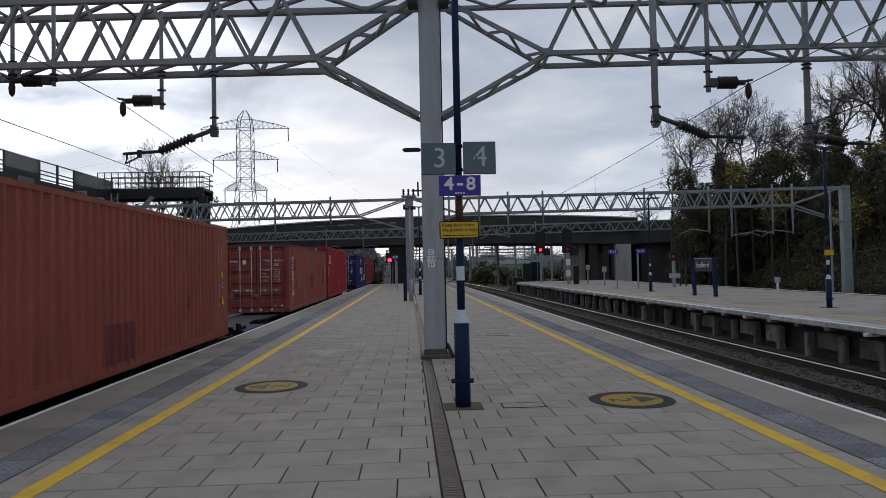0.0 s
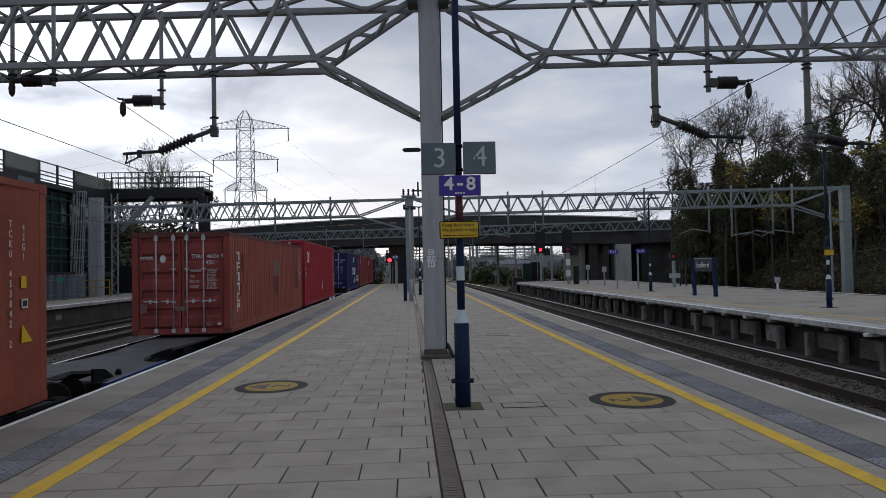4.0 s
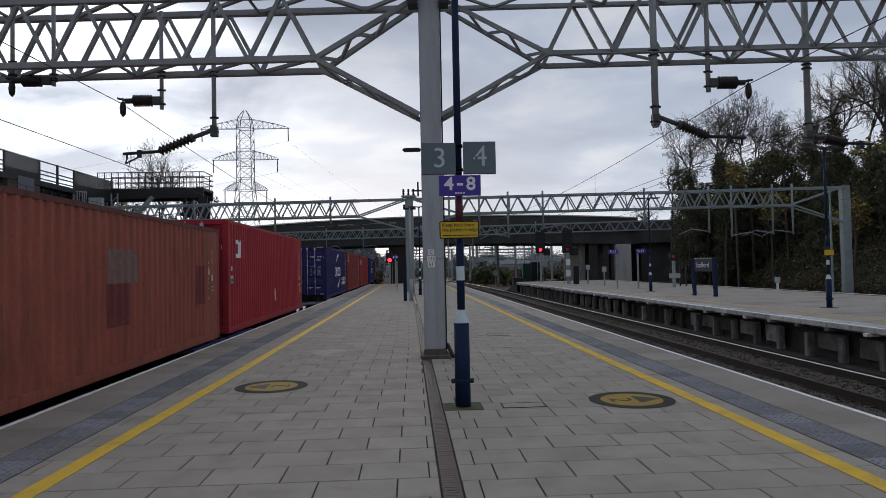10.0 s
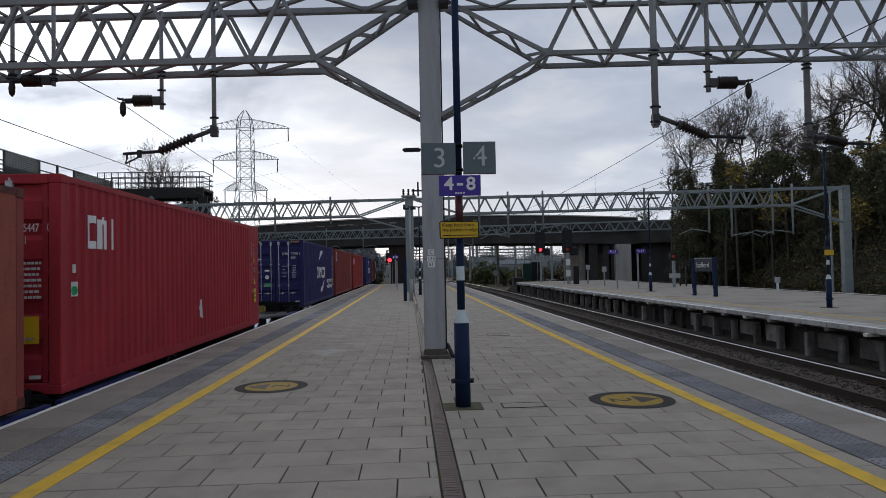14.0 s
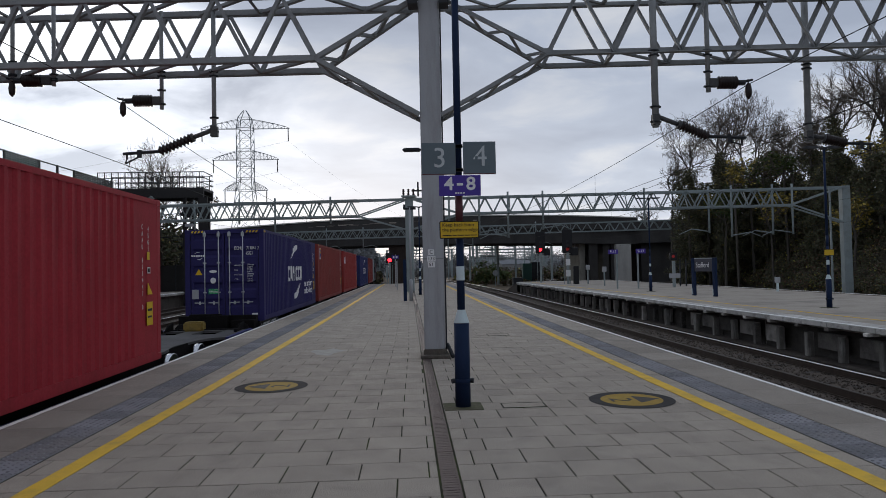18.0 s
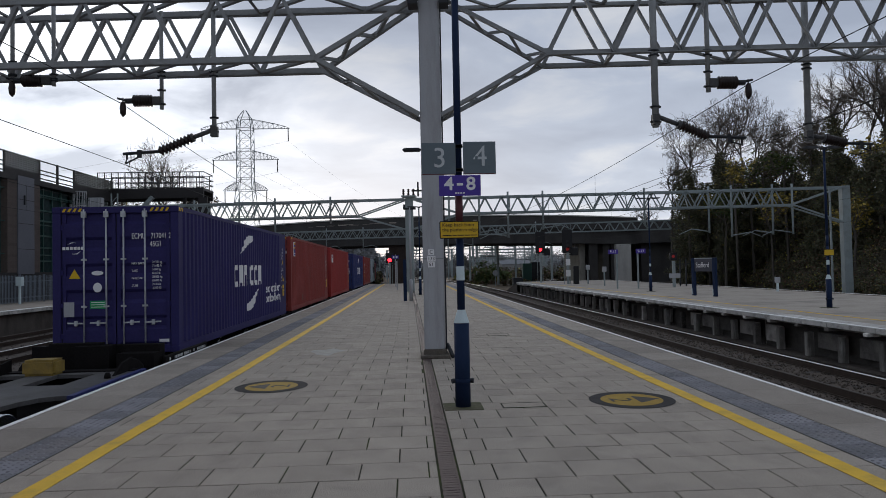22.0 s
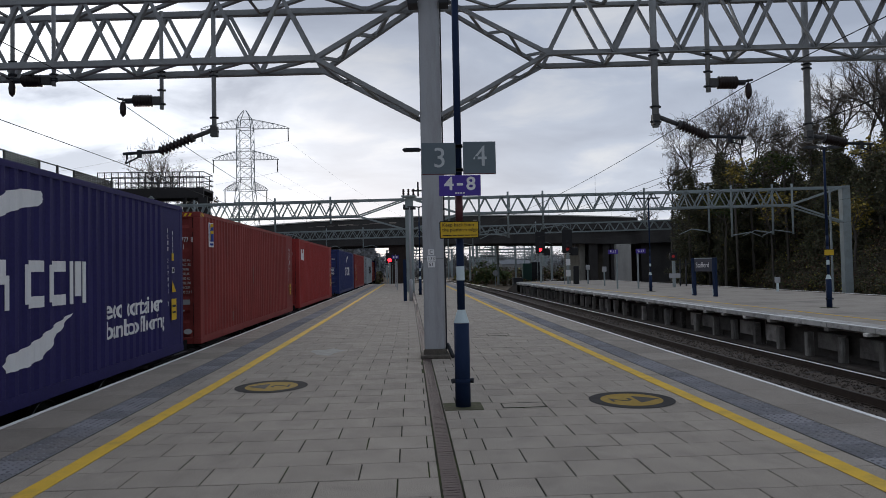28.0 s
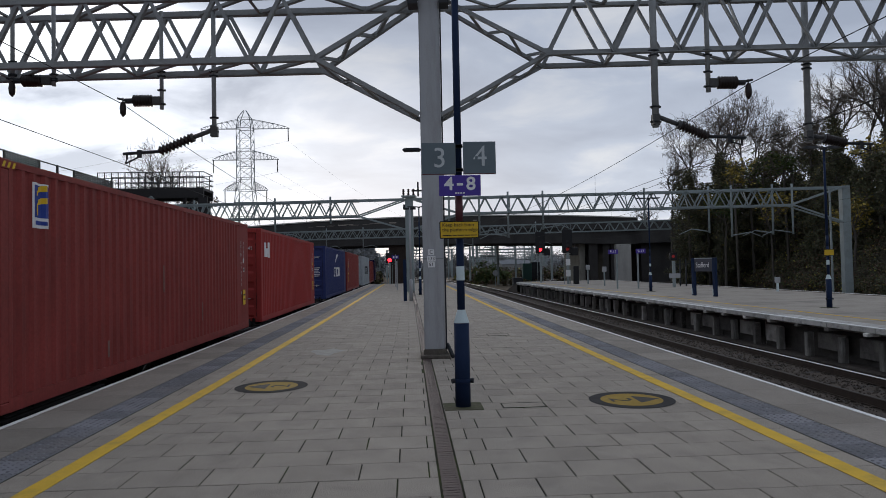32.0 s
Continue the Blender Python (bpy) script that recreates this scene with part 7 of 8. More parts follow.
# portals over the sidings that curve away behind the bushes
for y, cx, w in ((132, 21, 15), (160, 24, 17), (195, 30, 20), (240, 38, 24), (300, 46, 28)):
    r_ = empty("overhead_line_portal", pose(cx, y, -1.2), "grey steel overhead line portal beyond the bridge", "gantry", group="portals beyond the bridge")
    for sx in (-1, 1):
        part("post", boxes((sx * w / 2 - 0.2, sx * w / 2 + 0.2, -0.2, 0.2, 0, 7.4)), M["steel_far"], r_)
    for z in (6.2, 7.1):
        part("boom", boxes((-w / 2, w / 2, -0.1, 0.1, z - 0.08, z + 0.08)), M["steel_far"], r_)
    bm = bmesh.new()
    n = int(w / 1.0)
    for k in range(n):
        xa = -w / 2 + k * w / n
        bar(bm, (xa, 0, 6.2 if k % 2 else 7.1), (xa + w / n, 0, 7.1 if k % 2 else 6.2), 0.09, 0.09)
    part("boom_lacing", bm, M["steel_far"], r_)
    for x in (-w * 0.3, 0, w * 0.3):
        part("drop_tube", boxes((x - 0.08, x + 0.08, -0.08, 0.08, 4.4, 7.3), (x - 0.9, x + 0.9, -0.05, 0.05, 5.0, 5.15)), M["steel_far"], r_)
for i, (x, y, h) in enumerate(((2.8, 112, 8.5), (13.4, 100, 6.6), (11.5, 125, 9), (-1, 140, 9), (17, 135, 9), (21, 160, 9), (8, 200, 9), (24, 190, 9), (5.2, 128, 8.2), (15.5, 150, 9), (19, 118, 7.5), (26, 140, 8.5), (10, 168, 9), (30, 172, 9), (13, 210, 9), (19, 232, 9), (28, 150, 8))):
    bm = boxes((-0.16, 0.16, -0.16, 0.16, 0, h), (-1.6, 0.0, -0.05, 0.05, h - 1.2, h - 1.05), (-1.6, 0, -0.05, 0.05, h - 2.3, h - 2.15))
    tagged(part("line_mast", bm, M["steel_far"], at=pose(x, y, -1.2)), "slim grey overhead line mast beyond the bridge", "mast", group="masts beyond the bridge")

# --- low buildings, boxes and a train far beyond
M["pale_wall"] = mat("pale_rendered_wall", (0.30, 0.30, 0.29), 0.9, var=0.12, scale=0.4, fine=5)
M["grey_roof"] = mat("grey_sheet_roof", (0.18, 0.19, 0.20), 0.7, var=0.12, scale=0.4, fine=5)
M["window_dark"] = mat("dark_window_glass", (0.03, 0.035, 0.045), 0.15, var=0.1, bump=0)


def shed(x, y, w, d, h, wall, label, rows=1):
    root = empty("distant_building", pose(x, y, -1.2), label, "building", group="distant buildings")
    part("wall", boxes((-w / 2, w / 2, -d / 2, d / 2, 0, h)), wall, root)
    bm = bmesh.new()
    v = [bm.verts.new(p) for p in ((-w / 2 - .3, -d / 2 - .3, h), (w / 2 + .3, -d / 2 - .3, h), (w / 2 + .3, d / 2 + .3, h), (-w / 2 - .3, d / 2 + .3, h), (-w / 2 - .3, 0, h + 0.16 * d), (w / 2 + .3, 0, h + 0.16 * d))]
    for f in ((0, 1, 5, 4), (2, 3, 4, 5), (0, 4, 3), (1, 2, 5), (3, 2, 1, 0)):
        bm.faces.new([v[i] for i in f])
    part("roof", bm, M["grey_roof"], root)
    n = max(2, int(w / 3))
    for r in range(rows):
        for i in range(n):
            xx = -w / 2 + (i + 0.5) * w / n
            part("window", boxes((xx - 0.6, xx + 0.6, -d / 2 - 0.05, -d / 2 + 0.02, 1.2 + r * 2.8, 2.6 + r * 2.8)), M["window_dark"], root)


shed(34, 215, 9, 8, 3.6, M["pale_wall"], "low pale building beyond the bridge")
shed(47, 330, 14, 12, 4.5, M["pale_wall"], "long pale building far off", 2)
for x, y, w, h, m, lb in ((19.9, 112, 1.5, 3.3, "frame_green", "dark lineside equipment cabinet"), (21.7, 113, 1.9, 3.5, "dark_steel", "dark lineside equipment cabinet"), (15.5, 95, 1.4, 1.2, "dark_steel", "dark grey lineside cabinet beside the track"), (30, 118, 2.4, 2.2, "pale_wall", "pale lineside hut beyond the bridge")):
    tagged(part("lineside_cabinet", chamfer_box(-w / 2, w / 2, -0.6, 0.6, 0, h, 0.04), M[m], at=pose(x, y, -1.2)), lb, "cabinet", group="lineside cabinets")
r_ = empty("speed_board", pose(12.7, 98, -1.2), "round grey lineside board on a post", "sign")
part("post", boxes((-0.06, 0.06, 0, 0.1, 0, 1.6)), M["steel_far"], r_)
bm = bmesh.new(); lathe(bm, [(0.4, -0.03), (0.4, 0.0)], (0, 0, 1.9), 20, "y"); part("board", bm, M["steel_post"], r_)
# pale stone shoulder of the line beyond the bridge
M["shoulder"] = mat("pale_brown_ballast", (0.115, 0.092, 0.07), 0.95, var=0.35, scale=0.8, fine=10, bump=0.8, dirt=(0.06, 0.06, 0.035), dirt_amt=0.7, dirt_scale=0.25, spec=0.05)
bm = bmesh.new()
rnd_s = random.Random(6)
rows_ = []
for j in range(40):
    y = 76 + j * 3.4
    rows_.append([bm.verts.new((bend(y) + x, y, -1.29 + (0.0 if i in (0, 9) else rnd_s.uniform(0.0, 0.16)))) for i, x in enumerate((-1.5, 1, 3.5, 11, 13.5, 16, 19, 29, 32, 36))])
for a, b in zip(rows_, rows_[1:]):
    for i in range(9):
        bm.faces.new((a[i], a[i + 1], b[i + 1], b[i]))
tagged(part("ballast_shoulder", bm, M["shoulder"]), "pale brown stone ground beside the line beyond the bridge", "ballast", kind="structure")

# ------------------------------------------------ things on the far platform
def name_sign():
    a, b = Vector((13.95, 32.1, 0)), Vector((14.28, 30.55, 0))
    mid = (a + b) / 2
    root = empty("station_name_sign", pose(mid.x, mid.y, 0, 0, 0, math.degrees(math.atan2(b.y - a.y, b.x - a.x)) ), "dark grey station name board on two navy posts", "sign")
    w = (b - a).length / 2
    for sx in (-1, 1):
        part("post", chamfer_box(sx * w - 0.11, sx * w + 0.11, -0.06, 0.06, 0, 1.82, 0.01), M["navy"], root)
        part("pale_foot", boxes((sx * w - 0.112, sx * w - 0.06, -0.062, 0.062, 0.05, 0.35)), M["pale_band"], root)
    part("board", boxes((-w + 0.1, w - 0.1, -0.03, 0.03, 1.17, 1.78)), M["board_dark"], root)
    part("top_trim", boxes((-w + 0.1, w - 0.1, -0.032, 0.032, 1.78, 1.82)), M["steel_post"], root)
    text_mesh("Stafford", 0.34, M["white"], root, pose(-0.06, -0.034, 1.47), "name_lettering", sx=0.95)


M["board_dark"] = mat("dark_grey_board", (0.07, 0.07, 0.085), 0.5, var=0.06, bump=0)
name_sign()
for x, y, t in ((13.74, 43.5, "9-12"), (14.9, 42.8, "9-12")):
    r_ = empty("car_stop_sign", pose(x, y, 0), "purple car stop sign with white figures on a grey post", "sign", group="platform signs")
    part("post", boxes((-0.05, 0.05, -0.03, 0.03, 0, 2.3)), M["steel_far"], r_)
    s_ = -0.25 if y > 43 else 0.2
    part("panel", boxes((s_ - 0.32, s_ + 0.32, -0.05, -0.03, 2.28, 2.58)), M["purple"], r_)
    text_mesh(t, 0.24, M["white"], r_, pose(s_, -0.053, 2.43), "figures")
for x, y, h, lb in ((15.0, 55.4, 1.5, "white"), (14.8, 50.0, 1.35, "grey")):
    r_ = empty("help_point", pose(x, y, 0), "pale help point box on a slim post", "box", group="help points")
    part("post", boxes((-0.045, 0.045, -0.05, 0.05, 0, h)), M["steel_far"], r_)
    part("case", chamfer_box(-0.15, 0.15, -0.12, 0.12, h - 0.3, h + 0.1, 0.03), M["steel_post"], r_)
part_dark = empty("dark_bin", pose(14.2, 56.2, 0), "black slim litter bin on the platform", "bin")
part("body", chamfer_box(-0.22, 0.22, -0.2, 0.2, 0, 1.55, 0.05), M["black"], part_dark)
r_ = empty("marker_post", pose(19.4, 34.3, 0), "small pale marker box on a short post", "marker")
part("post", boxes((-0.05, 0.05, -0.04, 0.04, 0, 0.55)), M["pale_band"], r_)
part("case", chamfer_box(-0.12, 0.12, -0.08, 0.08, 0.45, 0.75, 0.02), M["steel_post"], r_)
r_ = empty("repeater_signal", pose(17.6, 43.6, 0), "slim signal post with a grey plate and dim red light", "signal")
part("post", boxes((-0.09, 0.09, -0.06, 0.06, 0, 1.75)), M["steel_far"], r_)
part("plate", boxes((-0.35, 0.4, -0.08, -0.06, 0.62, 0.92)), M["steel_post"], r_)
bm = bmesh.new(); lathe(bm, [(0.1, -0.12), (0.1, -0.1)], (-0.05, 0, 2.05), 14, "y"); part("lens", bm, M["dull_red"], r_)
part("head", boxes((-0.25, 0.2, -0.1, 0.05, 1.8, 2.3)), M["black"], r_)
for x, y in ((18.6, 45), (19.1, 45.2)):
    tagged(part("cable_post", boxes((-0.04, 0.04, -0.04, 0.04, 0, 1.9), (-0.3, 0.3, -0.03, 0.03, 1.5, 1.56)), M["dark_steel"], at=pose(x, y, 0)), "slim dark cable post behind the platform", "post", group="cable posts")


# ------------------------------------------------ bank, undergrowth and trees
def leaf_mat(name, cols, rough=0.7):
    m = bpy.data.materials.new(name)
    m.use_nodes = True
    nt = m.node_tree
    b = nt.nodes["Principled BSDF"]
    b.inputs["Roughness"].default_value = rough
    b.inputs["Specular IOR Level"].default_value = 0.25
    g = nt.nodes.new("ShaderNodeNewGeometry")
    r = nt.nodes.new("ShaderNodeValToRGB")
    r.color_ramp.interpolation = "CONSTANT"
    e = r.color_ramp.elements
    e[0].position, e[0].color = 0, (*cols[0][1], 1)
    e[1].position, e[1].color = cols[1][0], (*cols[1][1], 1)
    for p, c in cols[2:]:
        q = e.new(p); q.color = (*c, 1)
    nt.links.new(g.outputs["Random Per Island"], r.inputs[0])
    nt.links.new(r.outputs[0], b.inputs["Base Color"])
    return m


M["ivy"] = leaf_mat("dark_ivy_leaves", [(0, (0.075, 0.081, 0.047)), (0.35, (0.104, 0.107, 0.060)), (0.65, (0.098, 0.078, 0.057)), (0.85, (0.143, 0.130, 0.072)), (0.975, (0.260, 0.208, 0.065))])
M["scrub"] = leaf_mat("autumn_scrub_leaves", [(0, (0.058, 0.057, 0.031)), (0.25, (0.085, 0.073, 0.044)), (0.5, (0.137, 0.081, 0.055)), (0.75, (0.091, 0.101, 0.044)), (0.93, (0.340, 0.325, 0.078)), (0.97, (0.156, 0.104, 0.065))])
M["yellow_leaf"] = leaf_mat("yellow_autumn_leaves", [(0, (0.32, 0.24, 0.05)), (0.4, (0.22, 0.17, 0.04)), (0.7, (0.12, 0.12, 0.04)), (0.9, (0.42, 0.32, 0.09))])
M["green_leaf"] = leaf_mat("dull_green_leaves", [(0, (0.055, 0.08, 0.028)), (0.4, (0.08, 0.105, 0.035)), (0.75, (0.11, 0.10, 0.04)), (0.92, (0.18, 0.165, 0.05))])
# far twigs and woods: distance haze is put into their pale colours
M["far_twig"] = leaf_mat("hazy_bare_twigs", [(0, (0.14, 0.135, 0.125)), (0.3, (0.17, 0.165, 0.155)), (0.6, (0.125, 0.125, 0.10)), (0.85, (0.2, 0.195, 0.185))])
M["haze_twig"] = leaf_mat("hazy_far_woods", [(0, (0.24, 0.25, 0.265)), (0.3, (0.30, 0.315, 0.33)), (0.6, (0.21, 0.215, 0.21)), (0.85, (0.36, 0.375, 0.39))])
M["bark"] = mat("dark_bark", (0.085, 0.075, 0.064), 0.9, var=0.3, scale=3, fine=30)
M["twig"] = mat("grey_brown_twigs", (0.135, 0.115, 0.098), 0.9, var=0.2, scale=3, fine=30, bump=0)
M["bank"] = mat("leaf_litter_bank", (0.05, 0.042, 0.03), 0.95, var=0.4, scale=0.6, fine=8, bump=0.6)


def leaves(verts, faces, rnd, c, r, n, size, flat_=0.6):
    for _ in range(n):
        d = Vector((rnd.gauss(0, 1), rnd.gauss(0, 1), rnd.gauss(0, 1)))
        d.normalize()
        p = Vector(c) + Vector((d.x * r[0], d.y * r[1], d.z * r[2])) * (rnd.random() ** 0.45)
        u = Vector((rnd.gauss(0, 1), rnd.gauss(0, 1), rnd.gauss(0, flat_))).normalized()
        w = u.cross(Vector((rnd.gauss(0, 1), rnd.gauss(0, 1), rnd.gauss(0, 1)))).normalized()
        s_ = size * rnd.uniform(0.6, 1.4)
        i = len(verts)
        verts += [p - u * s_, p + w * s_ * 0.55, p + u * s_, p - w * s_ * 0.55]
        faces.append((i, i + 1, i + 2, i + 3))


def leaf_mesh(name, verts, faces, m, parent=None, at=None):
    me = bpy.data.meshes.new(name)
    me.from_pydata([tuple(v) for v in verts], [], faces)
    me.materials.append(m)
    ob = new(name, me)
    if parent is not None:
        ob.parent = parent
    if at is not None:
        ob.matrix_basis = at
    return ob


def bank_foot(y):
    return 29.9 + max(0, y - 43) * 0.13


def bank_z(x, y):
    t = min(1, max(0, (x - bank_foot(y)) / 8.0))
    return -0.95 + 6.4 * (t * t * (3 - 2 * t)) + 0.5 * t * noise.noise(Vector((x * 0.3, y * 0.2, 0)))


bm = bmesh.new()
us = [-6 + i * 0.9 for i in range(50)]
ys = [2 + j * 2.2 for j in range(42)]
grid = [[bm.verts.new((bank_foot(y) + u, y, bank_z(bank_foot(y) + u, y) if i else -1.4)) for i, u in enumerate(us)] for y in ys]
for a, b in zip(grid, grid[1:]):
    for i in range(len(us) - 1):
        bm.faces.new((a[i], a[i + 1], b[i + 1], b[i])).smooth = True
tagged(part("embankment", bm, M["bank"]), "steep dark bank of soil and leaf litter behind the platform", "bank", kind="structure")


def undergrowth():
    """Brambles, ivy and scrub on the bank, in many small clumps."""
    rnd = random.Random(11)
    for nm, m, n, size, rz in (("bramble_scrub", M["scrub"], 900, 0.088, (0.35, 0.9)), ("ivy_cover", M["ivy"], 420, 0.085, (0.5, 1.4)), ("yellow_saplings", M["yellow_leaf"], 110, 0.08, (0.25, 0.7))):
        V, Fc = [], []
        for _ in range(n):
            y = rnd.uniform(30, 91)
            t = rnd.random()
            x = bank_foot(y) + 0.3 + t * 13
            r = rnd.uniform(*rz) * (1 + 0.9 * t)
            k = 125 if nm != "yellow_saplings" else 30
            leaves(V, Fc, rnd, (x, y, bank_z(x, y) + r * rnd.uniform(0.3, 1.0)), (r, r, r * 0.85), k, size)
        tagged(leaf_mesh(nm, V, Fc, m), "tangled autumn undergrowth covering the bank", "undergrowth", kind="stuff")


undergrowth()


def grow(rnd, levels, up, fork):
    """Limbs of a bare tree as (p, q, ra, rb), and its tips, at any size: tree() fits it to its height and spread."""
    segs, tips = [], []

    def limb(p, d, L, r, lev):
        q = p
        for i in range(3):
            d = (d + Vector((rnd.gauss(0, 0.09), rnd.gauss(0, 0.09), rnd.gauss(0, 0.07) + up * 0.22))).normalized()
            e = q + d * (L / 3)
            segs.append((q, e, r * (1 - 0.1 * i), r * (1 - 0.1 * (i + 1))))
            if lev > 1 and lev < levels and i < 2 and rnd.random() < 0.8:
                limb(e, turned(d, fork * rnd.uniform(1.1, 1.7)), L * rnd.uniform(0.45, 0.68), r * 0.5, lev - 2)
            q = e
        if lev > 0:
            n = 3 if lev == levels or rnd.random() < 0.12 else 2
            for _ in range(n):
                limb(q, turned(d, fork * rnd.uniform(0.5, 1.25)), L * rnd.uniform(0.66, 0.9), r * 0.69, lev - 1)
        else:
            tips.append(q)

    def turned(d, a):
        b = rnd.uniform(0, 6.283)
        side = d.cross(Vector((math.cos(b), math.sin(b), 0.3))).normalized()
        return (d * math.cos(a) + side * math.sin(a)).normalized()

    limb(Vector((0, 0, 0)), Vector((rnd.uniform(-.08, .08), rnd.uniform(-.08, .08), 1)), 0.55, 0.1, levels)
    return segs, tips


def tubes_mesh(segs, n, name, m, rmin=0.0):
    V, Fc = [], []
    for p, q, ra, rb in segs:
        _, _, u, w = axes(p, q)
        i = len(V)
        for c, r in ((p, max(ra, rmin)), (q, max(rb, rmin))):
            V += [c + (u * math.cos(2 * math.pi * k / n) + w * math.sin(2 * math.pi * k / n)) * r for k in range(n)]
        for k in range(n):
            j = (k + 1) % n
            Fc.append((i + k, i + j, i + n + j, i + n + k))
    me = bpy.data.meshes.new(name)
    me.from_pydata([tuple(v) for v in V], [], Fc)
    me.materials.append(m)
    return me


def tree(seed, x, y, z, h, spread, label, levels=8, r0=0.125, ivy=0.0, leaf=0, leaf_m="yellow_leaf", up=0.09, fork=0.56, lsize=0.14, twig=0.0075):
    """h: height; spread: half width of the crown."""
    rnd = random.Random(seed)
    root = empty("tree", pose(x, y, z, 0, 0, rnd.uniform(0, 360)), label, "tree", group="bare trees on the bank")
    segs, tips = grow(rnd, levels, up, fork)
    reach = sorted(math.hypot(t.x, t.y) for t in tips)
    kx = spread / reach[int(len(reach) * 0.96)]
    kz = min(kx * 1.1, 0.9 * h / max(t.z for t in tips))
    zf = h - kz * max(t.z for t in tips)
    lean = Vector((rnd.uniform(-0.04, 0.04) * zf, rnd.uniform(-0.04, 0.04) * zf, 0))
    fit = lambda p: Vector((p.x * kx, p.y * kx, zf + p.z * kz)) + lean
    k = r0 / 0.1
    segs = [(fit(p), fit(q), ra * k, rb * k) for p, q, ra, rb in segs]
    segs += [(lean * (i / 5) + Vector((0, 0, zf * i / 5)), lean * ((i + 1) / 5) + Vector((0, 0, zf * (i + 1) / 5)), r0 * (1.4 - 0.08 * i), r0 * (1.4 - 0.08 * (i + 1))) for i in range(5)]
    thick, thin = [s for s in segs if s[2] > 0.035], [s for s in segs if s[2] <= 0.035]
    ob = new("trunk", tubes_mesh(thick, 5, "trunk", M["bark"])); ob.parent = root
    ob = new("fine_branching", tubes_mesh(thin, 3, "fine_branching", M["twig"], twig)); ob.parent = root
    V, Fc = [], []
    if ivy:
        for p, q, ra, rb in thick:
            if ra > 0.06 and p.z < h * ivy:
                leaves(V, Fc, rnd, p.lerp(q, 0.5), (ra + 0.28, ra + 0.28, (q - p).length * 0.7), 110, 0.13)
        leaf_mesh("ivy", V, Fc, M["ivy"], root)
        V, Fc = [], []
    if leaf:
        for tp in rnd.sample(tips, min(leaf, len(tips))):
            leaves(V, Fc, rnd, fit(tp), (0.45, 0.45, 0.4), 8, lsize)
        leaf_mesh("crown_leaves", V, Fc, M[leaf_m], root)
    return root


BT = "leafless tree with fine grey-brown twigs on the bank"


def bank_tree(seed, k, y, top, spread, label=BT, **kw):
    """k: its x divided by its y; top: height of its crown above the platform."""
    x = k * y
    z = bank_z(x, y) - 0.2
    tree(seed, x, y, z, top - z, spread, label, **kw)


IVY_T = "leafless tree with ivy-clad limbs on the bank"
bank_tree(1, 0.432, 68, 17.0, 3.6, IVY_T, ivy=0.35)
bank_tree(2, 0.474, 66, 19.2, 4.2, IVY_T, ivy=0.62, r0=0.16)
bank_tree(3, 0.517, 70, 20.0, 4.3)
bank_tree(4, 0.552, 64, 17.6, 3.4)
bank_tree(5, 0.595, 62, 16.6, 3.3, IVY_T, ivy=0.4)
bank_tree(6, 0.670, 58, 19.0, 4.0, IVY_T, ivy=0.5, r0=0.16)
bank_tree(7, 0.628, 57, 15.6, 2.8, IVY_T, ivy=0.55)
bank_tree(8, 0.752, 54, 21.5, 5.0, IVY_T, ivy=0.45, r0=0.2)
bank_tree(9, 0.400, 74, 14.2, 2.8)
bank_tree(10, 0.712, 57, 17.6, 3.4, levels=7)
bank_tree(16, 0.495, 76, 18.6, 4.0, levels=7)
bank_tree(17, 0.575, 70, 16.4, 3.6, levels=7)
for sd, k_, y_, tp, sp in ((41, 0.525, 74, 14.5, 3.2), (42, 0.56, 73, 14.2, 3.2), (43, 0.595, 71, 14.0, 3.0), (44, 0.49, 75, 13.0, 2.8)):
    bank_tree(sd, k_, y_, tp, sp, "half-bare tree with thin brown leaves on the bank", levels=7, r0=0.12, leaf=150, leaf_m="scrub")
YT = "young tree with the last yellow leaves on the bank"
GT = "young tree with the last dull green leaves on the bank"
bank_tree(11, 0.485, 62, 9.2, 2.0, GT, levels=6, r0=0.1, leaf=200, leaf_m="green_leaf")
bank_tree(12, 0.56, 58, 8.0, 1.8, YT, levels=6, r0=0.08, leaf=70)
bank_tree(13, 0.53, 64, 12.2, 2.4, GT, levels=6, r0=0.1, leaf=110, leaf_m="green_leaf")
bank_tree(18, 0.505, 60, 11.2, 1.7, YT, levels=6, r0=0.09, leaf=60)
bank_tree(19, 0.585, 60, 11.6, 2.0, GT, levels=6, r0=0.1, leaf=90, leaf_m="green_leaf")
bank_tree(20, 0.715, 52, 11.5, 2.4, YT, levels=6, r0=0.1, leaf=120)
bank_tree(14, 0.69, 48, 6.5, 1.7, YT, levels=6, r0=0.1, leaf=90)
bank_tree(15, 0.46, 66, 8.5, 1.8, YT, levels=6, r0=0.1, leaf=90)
tree(21, -28.9, 80, -1, 18.5, 4.0, "leafless tree behind the dark walkway", r0=0.15, twig=0.0105)
tree(22, -35.5, 84, -1, 13.5, 3.6, "leafless tree with few brown leaves behind the walkway", levels=7, leaf=120, leaf_m="scrub", twig=0.012)
tree(23, -26.5, 82, -1, 13.5, 3.2, "leafless tree behind the walkway", levels=7, leaf=90, leaf_m="scrub", twig=0.012)
tree(24, 39.5, 108, 2, 10, 3.0, "leafless tree behind the bridge parapet", levels=7)


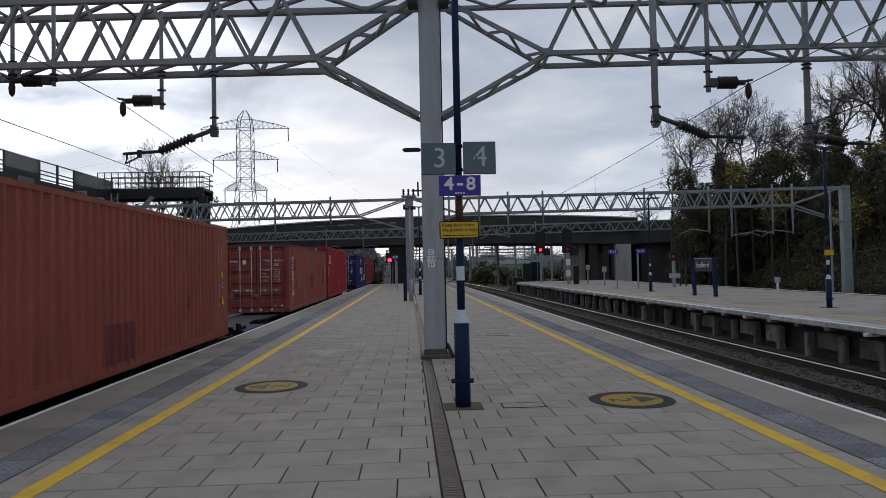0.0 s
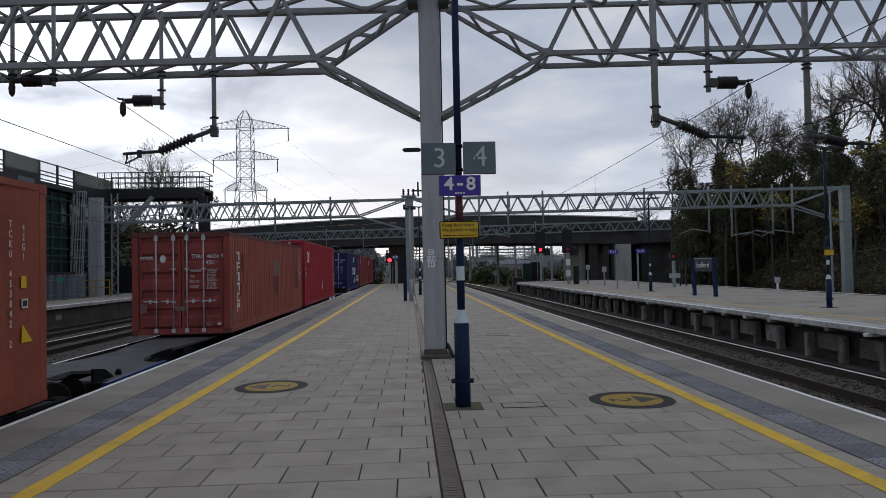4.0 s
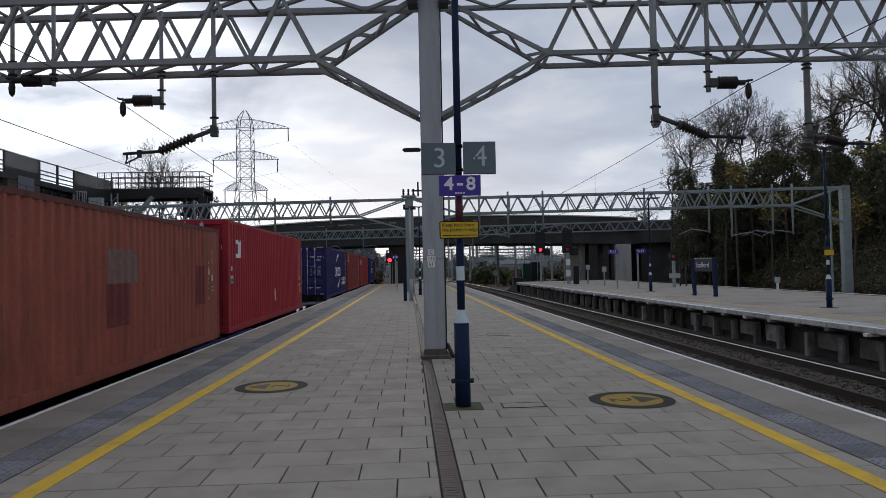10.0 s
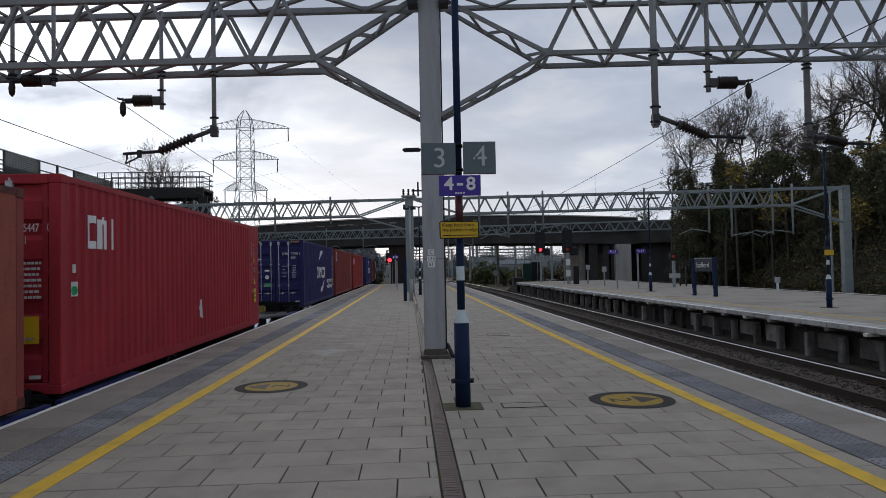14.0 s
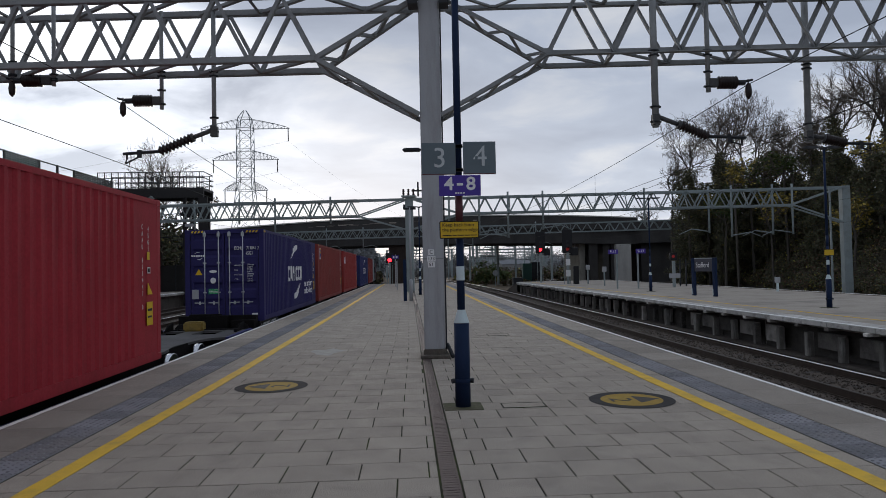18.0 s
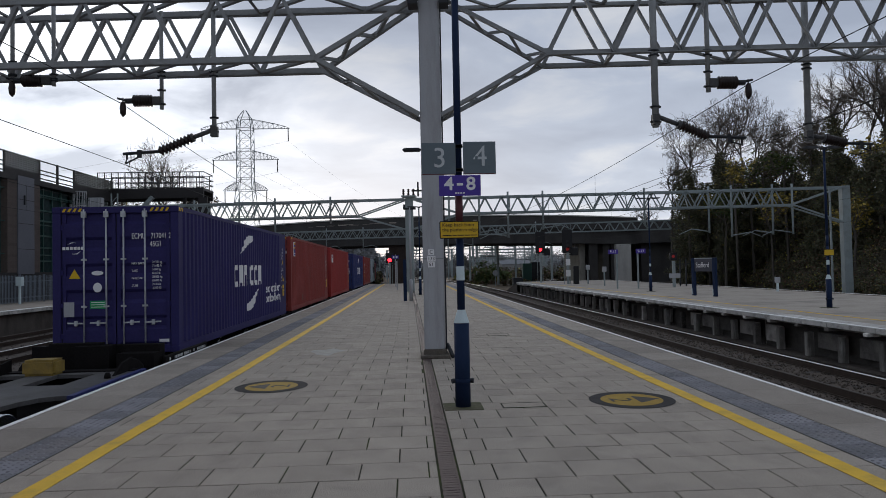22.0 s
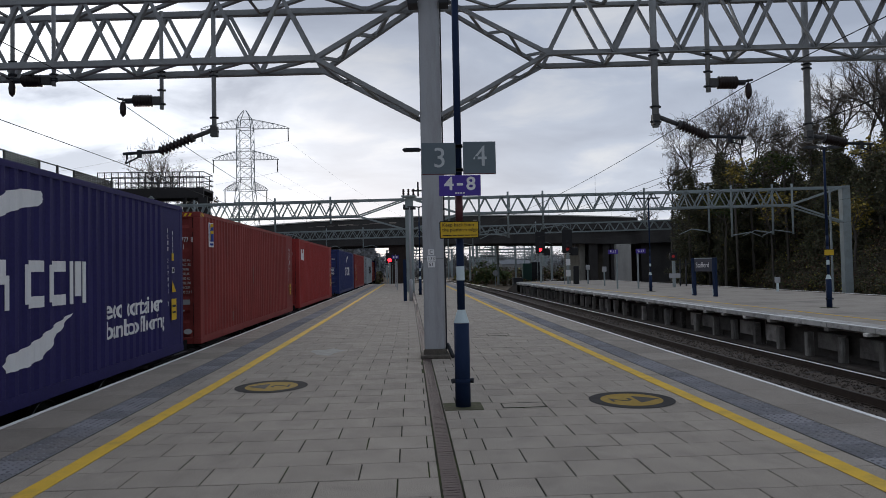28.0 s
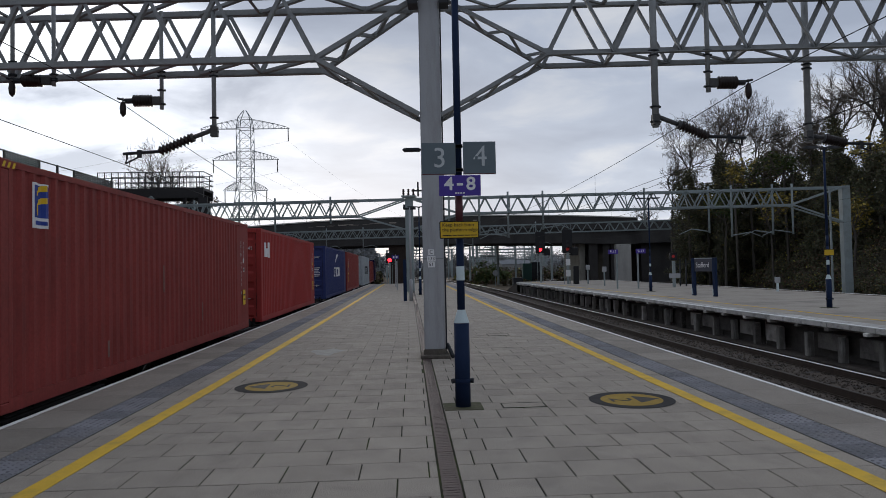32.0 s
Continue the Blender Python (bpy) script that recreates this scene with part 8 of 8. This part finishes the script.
def evergreen(x, y, z, h, w, seed, label, taper=0.75):
    """A dense ivy-smothered tree: many leaf clumps with an uneven outline round a trunk."""
    rnd = random.Random(seed)
    root = empty("evergreen_tree", pose(x, y, z), label, "tree", group="evergreen trees")
    bm = bmesh.new(); tube(bm, (0, 0, -0.3), (0, 0, h * 0.9), 0.22, 8, 0.05)
    part("trunk", bm, M["bark"], root)
    V, Fc = [], []
    for i in range(95):
        t = rnd.random() ** 0.8
        rad = w * (1 - taper * t) * rnd.uniform(0.2, 1.0)
        a = rnd.uniform(0, 6.28)
        r = rnd.uniform(0.35, 0.9)
        leaves(V, Fc, rnd, (rad * math.cos(a), rad * math.sin(a), h * (0.05 + 0.93 * t)), (r, r, r * 0.9), 130, 0.095)
    leaf_mesh("crown_leaves", V, Fc, M["ivy"], root)


IV = "dark ivy-smothered tree on the bank"
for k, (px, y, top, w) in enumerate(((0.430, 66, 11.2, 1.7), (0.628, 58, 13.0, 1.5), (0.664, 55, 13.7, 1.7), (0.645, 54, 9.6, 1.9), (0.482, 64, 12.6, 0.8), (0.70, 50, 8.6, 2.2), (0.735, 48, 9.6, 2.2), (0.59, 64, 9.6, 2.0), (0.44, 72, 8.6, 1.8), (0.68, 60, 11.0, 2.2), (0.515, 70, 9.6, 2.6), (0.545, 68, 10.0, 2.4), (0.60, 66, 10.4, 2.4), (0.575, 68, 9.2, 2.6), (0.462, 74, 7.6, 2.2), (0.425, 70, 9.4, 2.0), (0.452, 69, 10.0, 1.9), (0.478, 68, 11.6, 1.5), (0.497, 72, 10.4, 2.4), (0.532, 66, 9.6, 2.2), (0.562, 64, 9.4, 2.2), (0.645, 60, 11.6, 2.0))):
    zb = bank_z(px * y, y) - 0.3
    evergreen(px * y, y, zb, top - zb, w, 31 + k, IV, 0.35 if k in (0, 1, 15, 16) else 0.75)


def bushes(name, spots, m, label, size=0.3, dens=120):
    rnd = random.Random(len(spots) * 7)
    V, Fc = [], []
    for x, y, z, r in spots:
        for _ in range(7):
            rr = r * rnd.uniform(0.4, 0.75)
            leaves(V, Fc, rnd, (x + rnd.uniform(-r, r) * 0.7, y + rnd.uniform(-r, r) * 0.7, z + r * rnd.uniform(0.2, 0.9)), (rr, rr, rr * 0.8), dens, size)
    tagged(leaf_mesh(name, V, Fc, m), label, "bushes", kind="stuff")


rb = random.Random(4)
bushes("lineside_bushes", [(14.2, 118, -1.2, 2.9), (16.4, 121, -1.2, 2.0), (12.6, 116, -1.2, 1.4), (10.6, 135, -1.2, 1.8)], M["green_leaf"], "dark green bushes beside the line beyond the bridge")
bushes("lineside_scrub", [(rb.uniform(11, 44), rb.uniform(130, 185), -1.3, rb.uniform(1.0, 2.4)) for _ in range(45)] + [(rb.uniform(-40, -11), rb.uniform(108, 140), -1.3, rb.uniform(3.2, 4.3)) for _ in range(50)] + [(rb.uniform(-9, -7.4), rb.uniform(106, 150), -1.3, 1.9) for _ in range(12)], M["scrub"], "brown lineside scrub beyond the bridge", dens=80)
# far belt of trees on the horizon
rb = random.Random(9)
bushes("distant_trees", [(rb.uniform(-260, 320), rb.uniform(480, 760), -1.3, rb.uniform(8, 14)) for _ in range(60)] + [(rb.uniform(-60, 150), rb.uniform(330, 480), -1.3, rb.uniform(5.0, 8.6)) for _ in range(110)] + [(rb.uniform(-46, -11), rb.uniform(190, 260), z, 3.6) for z in (-1, 2.5, 5.4) for _ in range(26)], M["haze_twig"], "belt of bare trees on the horizon, coloured pale for haze", size=0.5, dens=80)
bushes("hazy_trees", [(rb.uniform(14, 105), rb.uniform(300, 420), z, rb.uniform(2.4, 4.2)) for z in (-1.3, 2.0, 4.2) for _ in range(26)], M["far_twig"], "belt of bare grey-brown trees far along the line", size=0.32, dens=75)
bushes("lineside_grass", [(rb.uniform(10, 24), rb.uniform(96, 150), -1.35, rb.uniform(0.35, 0.8)) for _ in range(70)] + [(rb.uniform(17, 30), rb.uniform(140, 175), -1.3, rb.uniform(1.6, 3.0)) for _ in range(14)], M["scrub"], "rough brown grass and brambles beside the line", size=0.14, dens=40)
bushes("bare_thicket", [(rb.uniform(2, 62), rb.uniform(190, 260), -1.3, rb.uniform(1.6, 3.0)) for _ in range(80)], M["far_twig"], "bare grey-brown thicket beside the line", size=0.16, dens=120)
# trees and brush behind the yard platform, under and beside the walkway
rb = random.Random(14)
bushes("yard_brush", [(rb.uniform(-42, -29), rb.uniform(70, 86), z, rb.uniform(2.0, 2.9)) for z in (-1, 1.2, 2.8, 4.6) for _ in range(16)], M["ivy"], "dark evergreen brush behind the yard platform", size=0.24, dens=90)
bushes("yard_scrub", [(rb.uniform(-42, -28.5), rb.uniform(69, 84), rb.uniform(4.5, 7.2), rb.uniform(1.3, 2.0)) for _ in range(14)], M["scrub"], "thin autumn scrub behind the yard platform", size=0.13, dens=70)



# ------------------------------------------------ what moves: the train rolls towards the camera and slows slightly
def on_line(y, z):
    """Where a vehicle stands whose near end is y metres off: past the platform the line bends away."""
    c = y + CL / 2
    turn = math.atan(0.0011 * max(0.0, c - 70))
    return pose(TRAIN_X + bend(c), c, z) @ Matrix.Rotation(turn, 4, "Z") @ pose(0, -CL / 2, 0)


def motions():
    times = [0.0] + [float(t) for t in range(1, 33)]
    for thing, y0, z in TRAIN:
        walk(thing, [(t, on_line(y0 - run(t), z)) for t in times])
    # wheels roll; the train comes towards -y
    steps = [0.2 * i for i in range(161)]
    for ws, y, spin in WHEELS:
        if spin:
            walk(ws, [(t, pose(0, y, RAIL_Z + 0.42) @ Matrix.Rotation(run(t) / 0.42, 4, "X")) for t in steps])


motions()
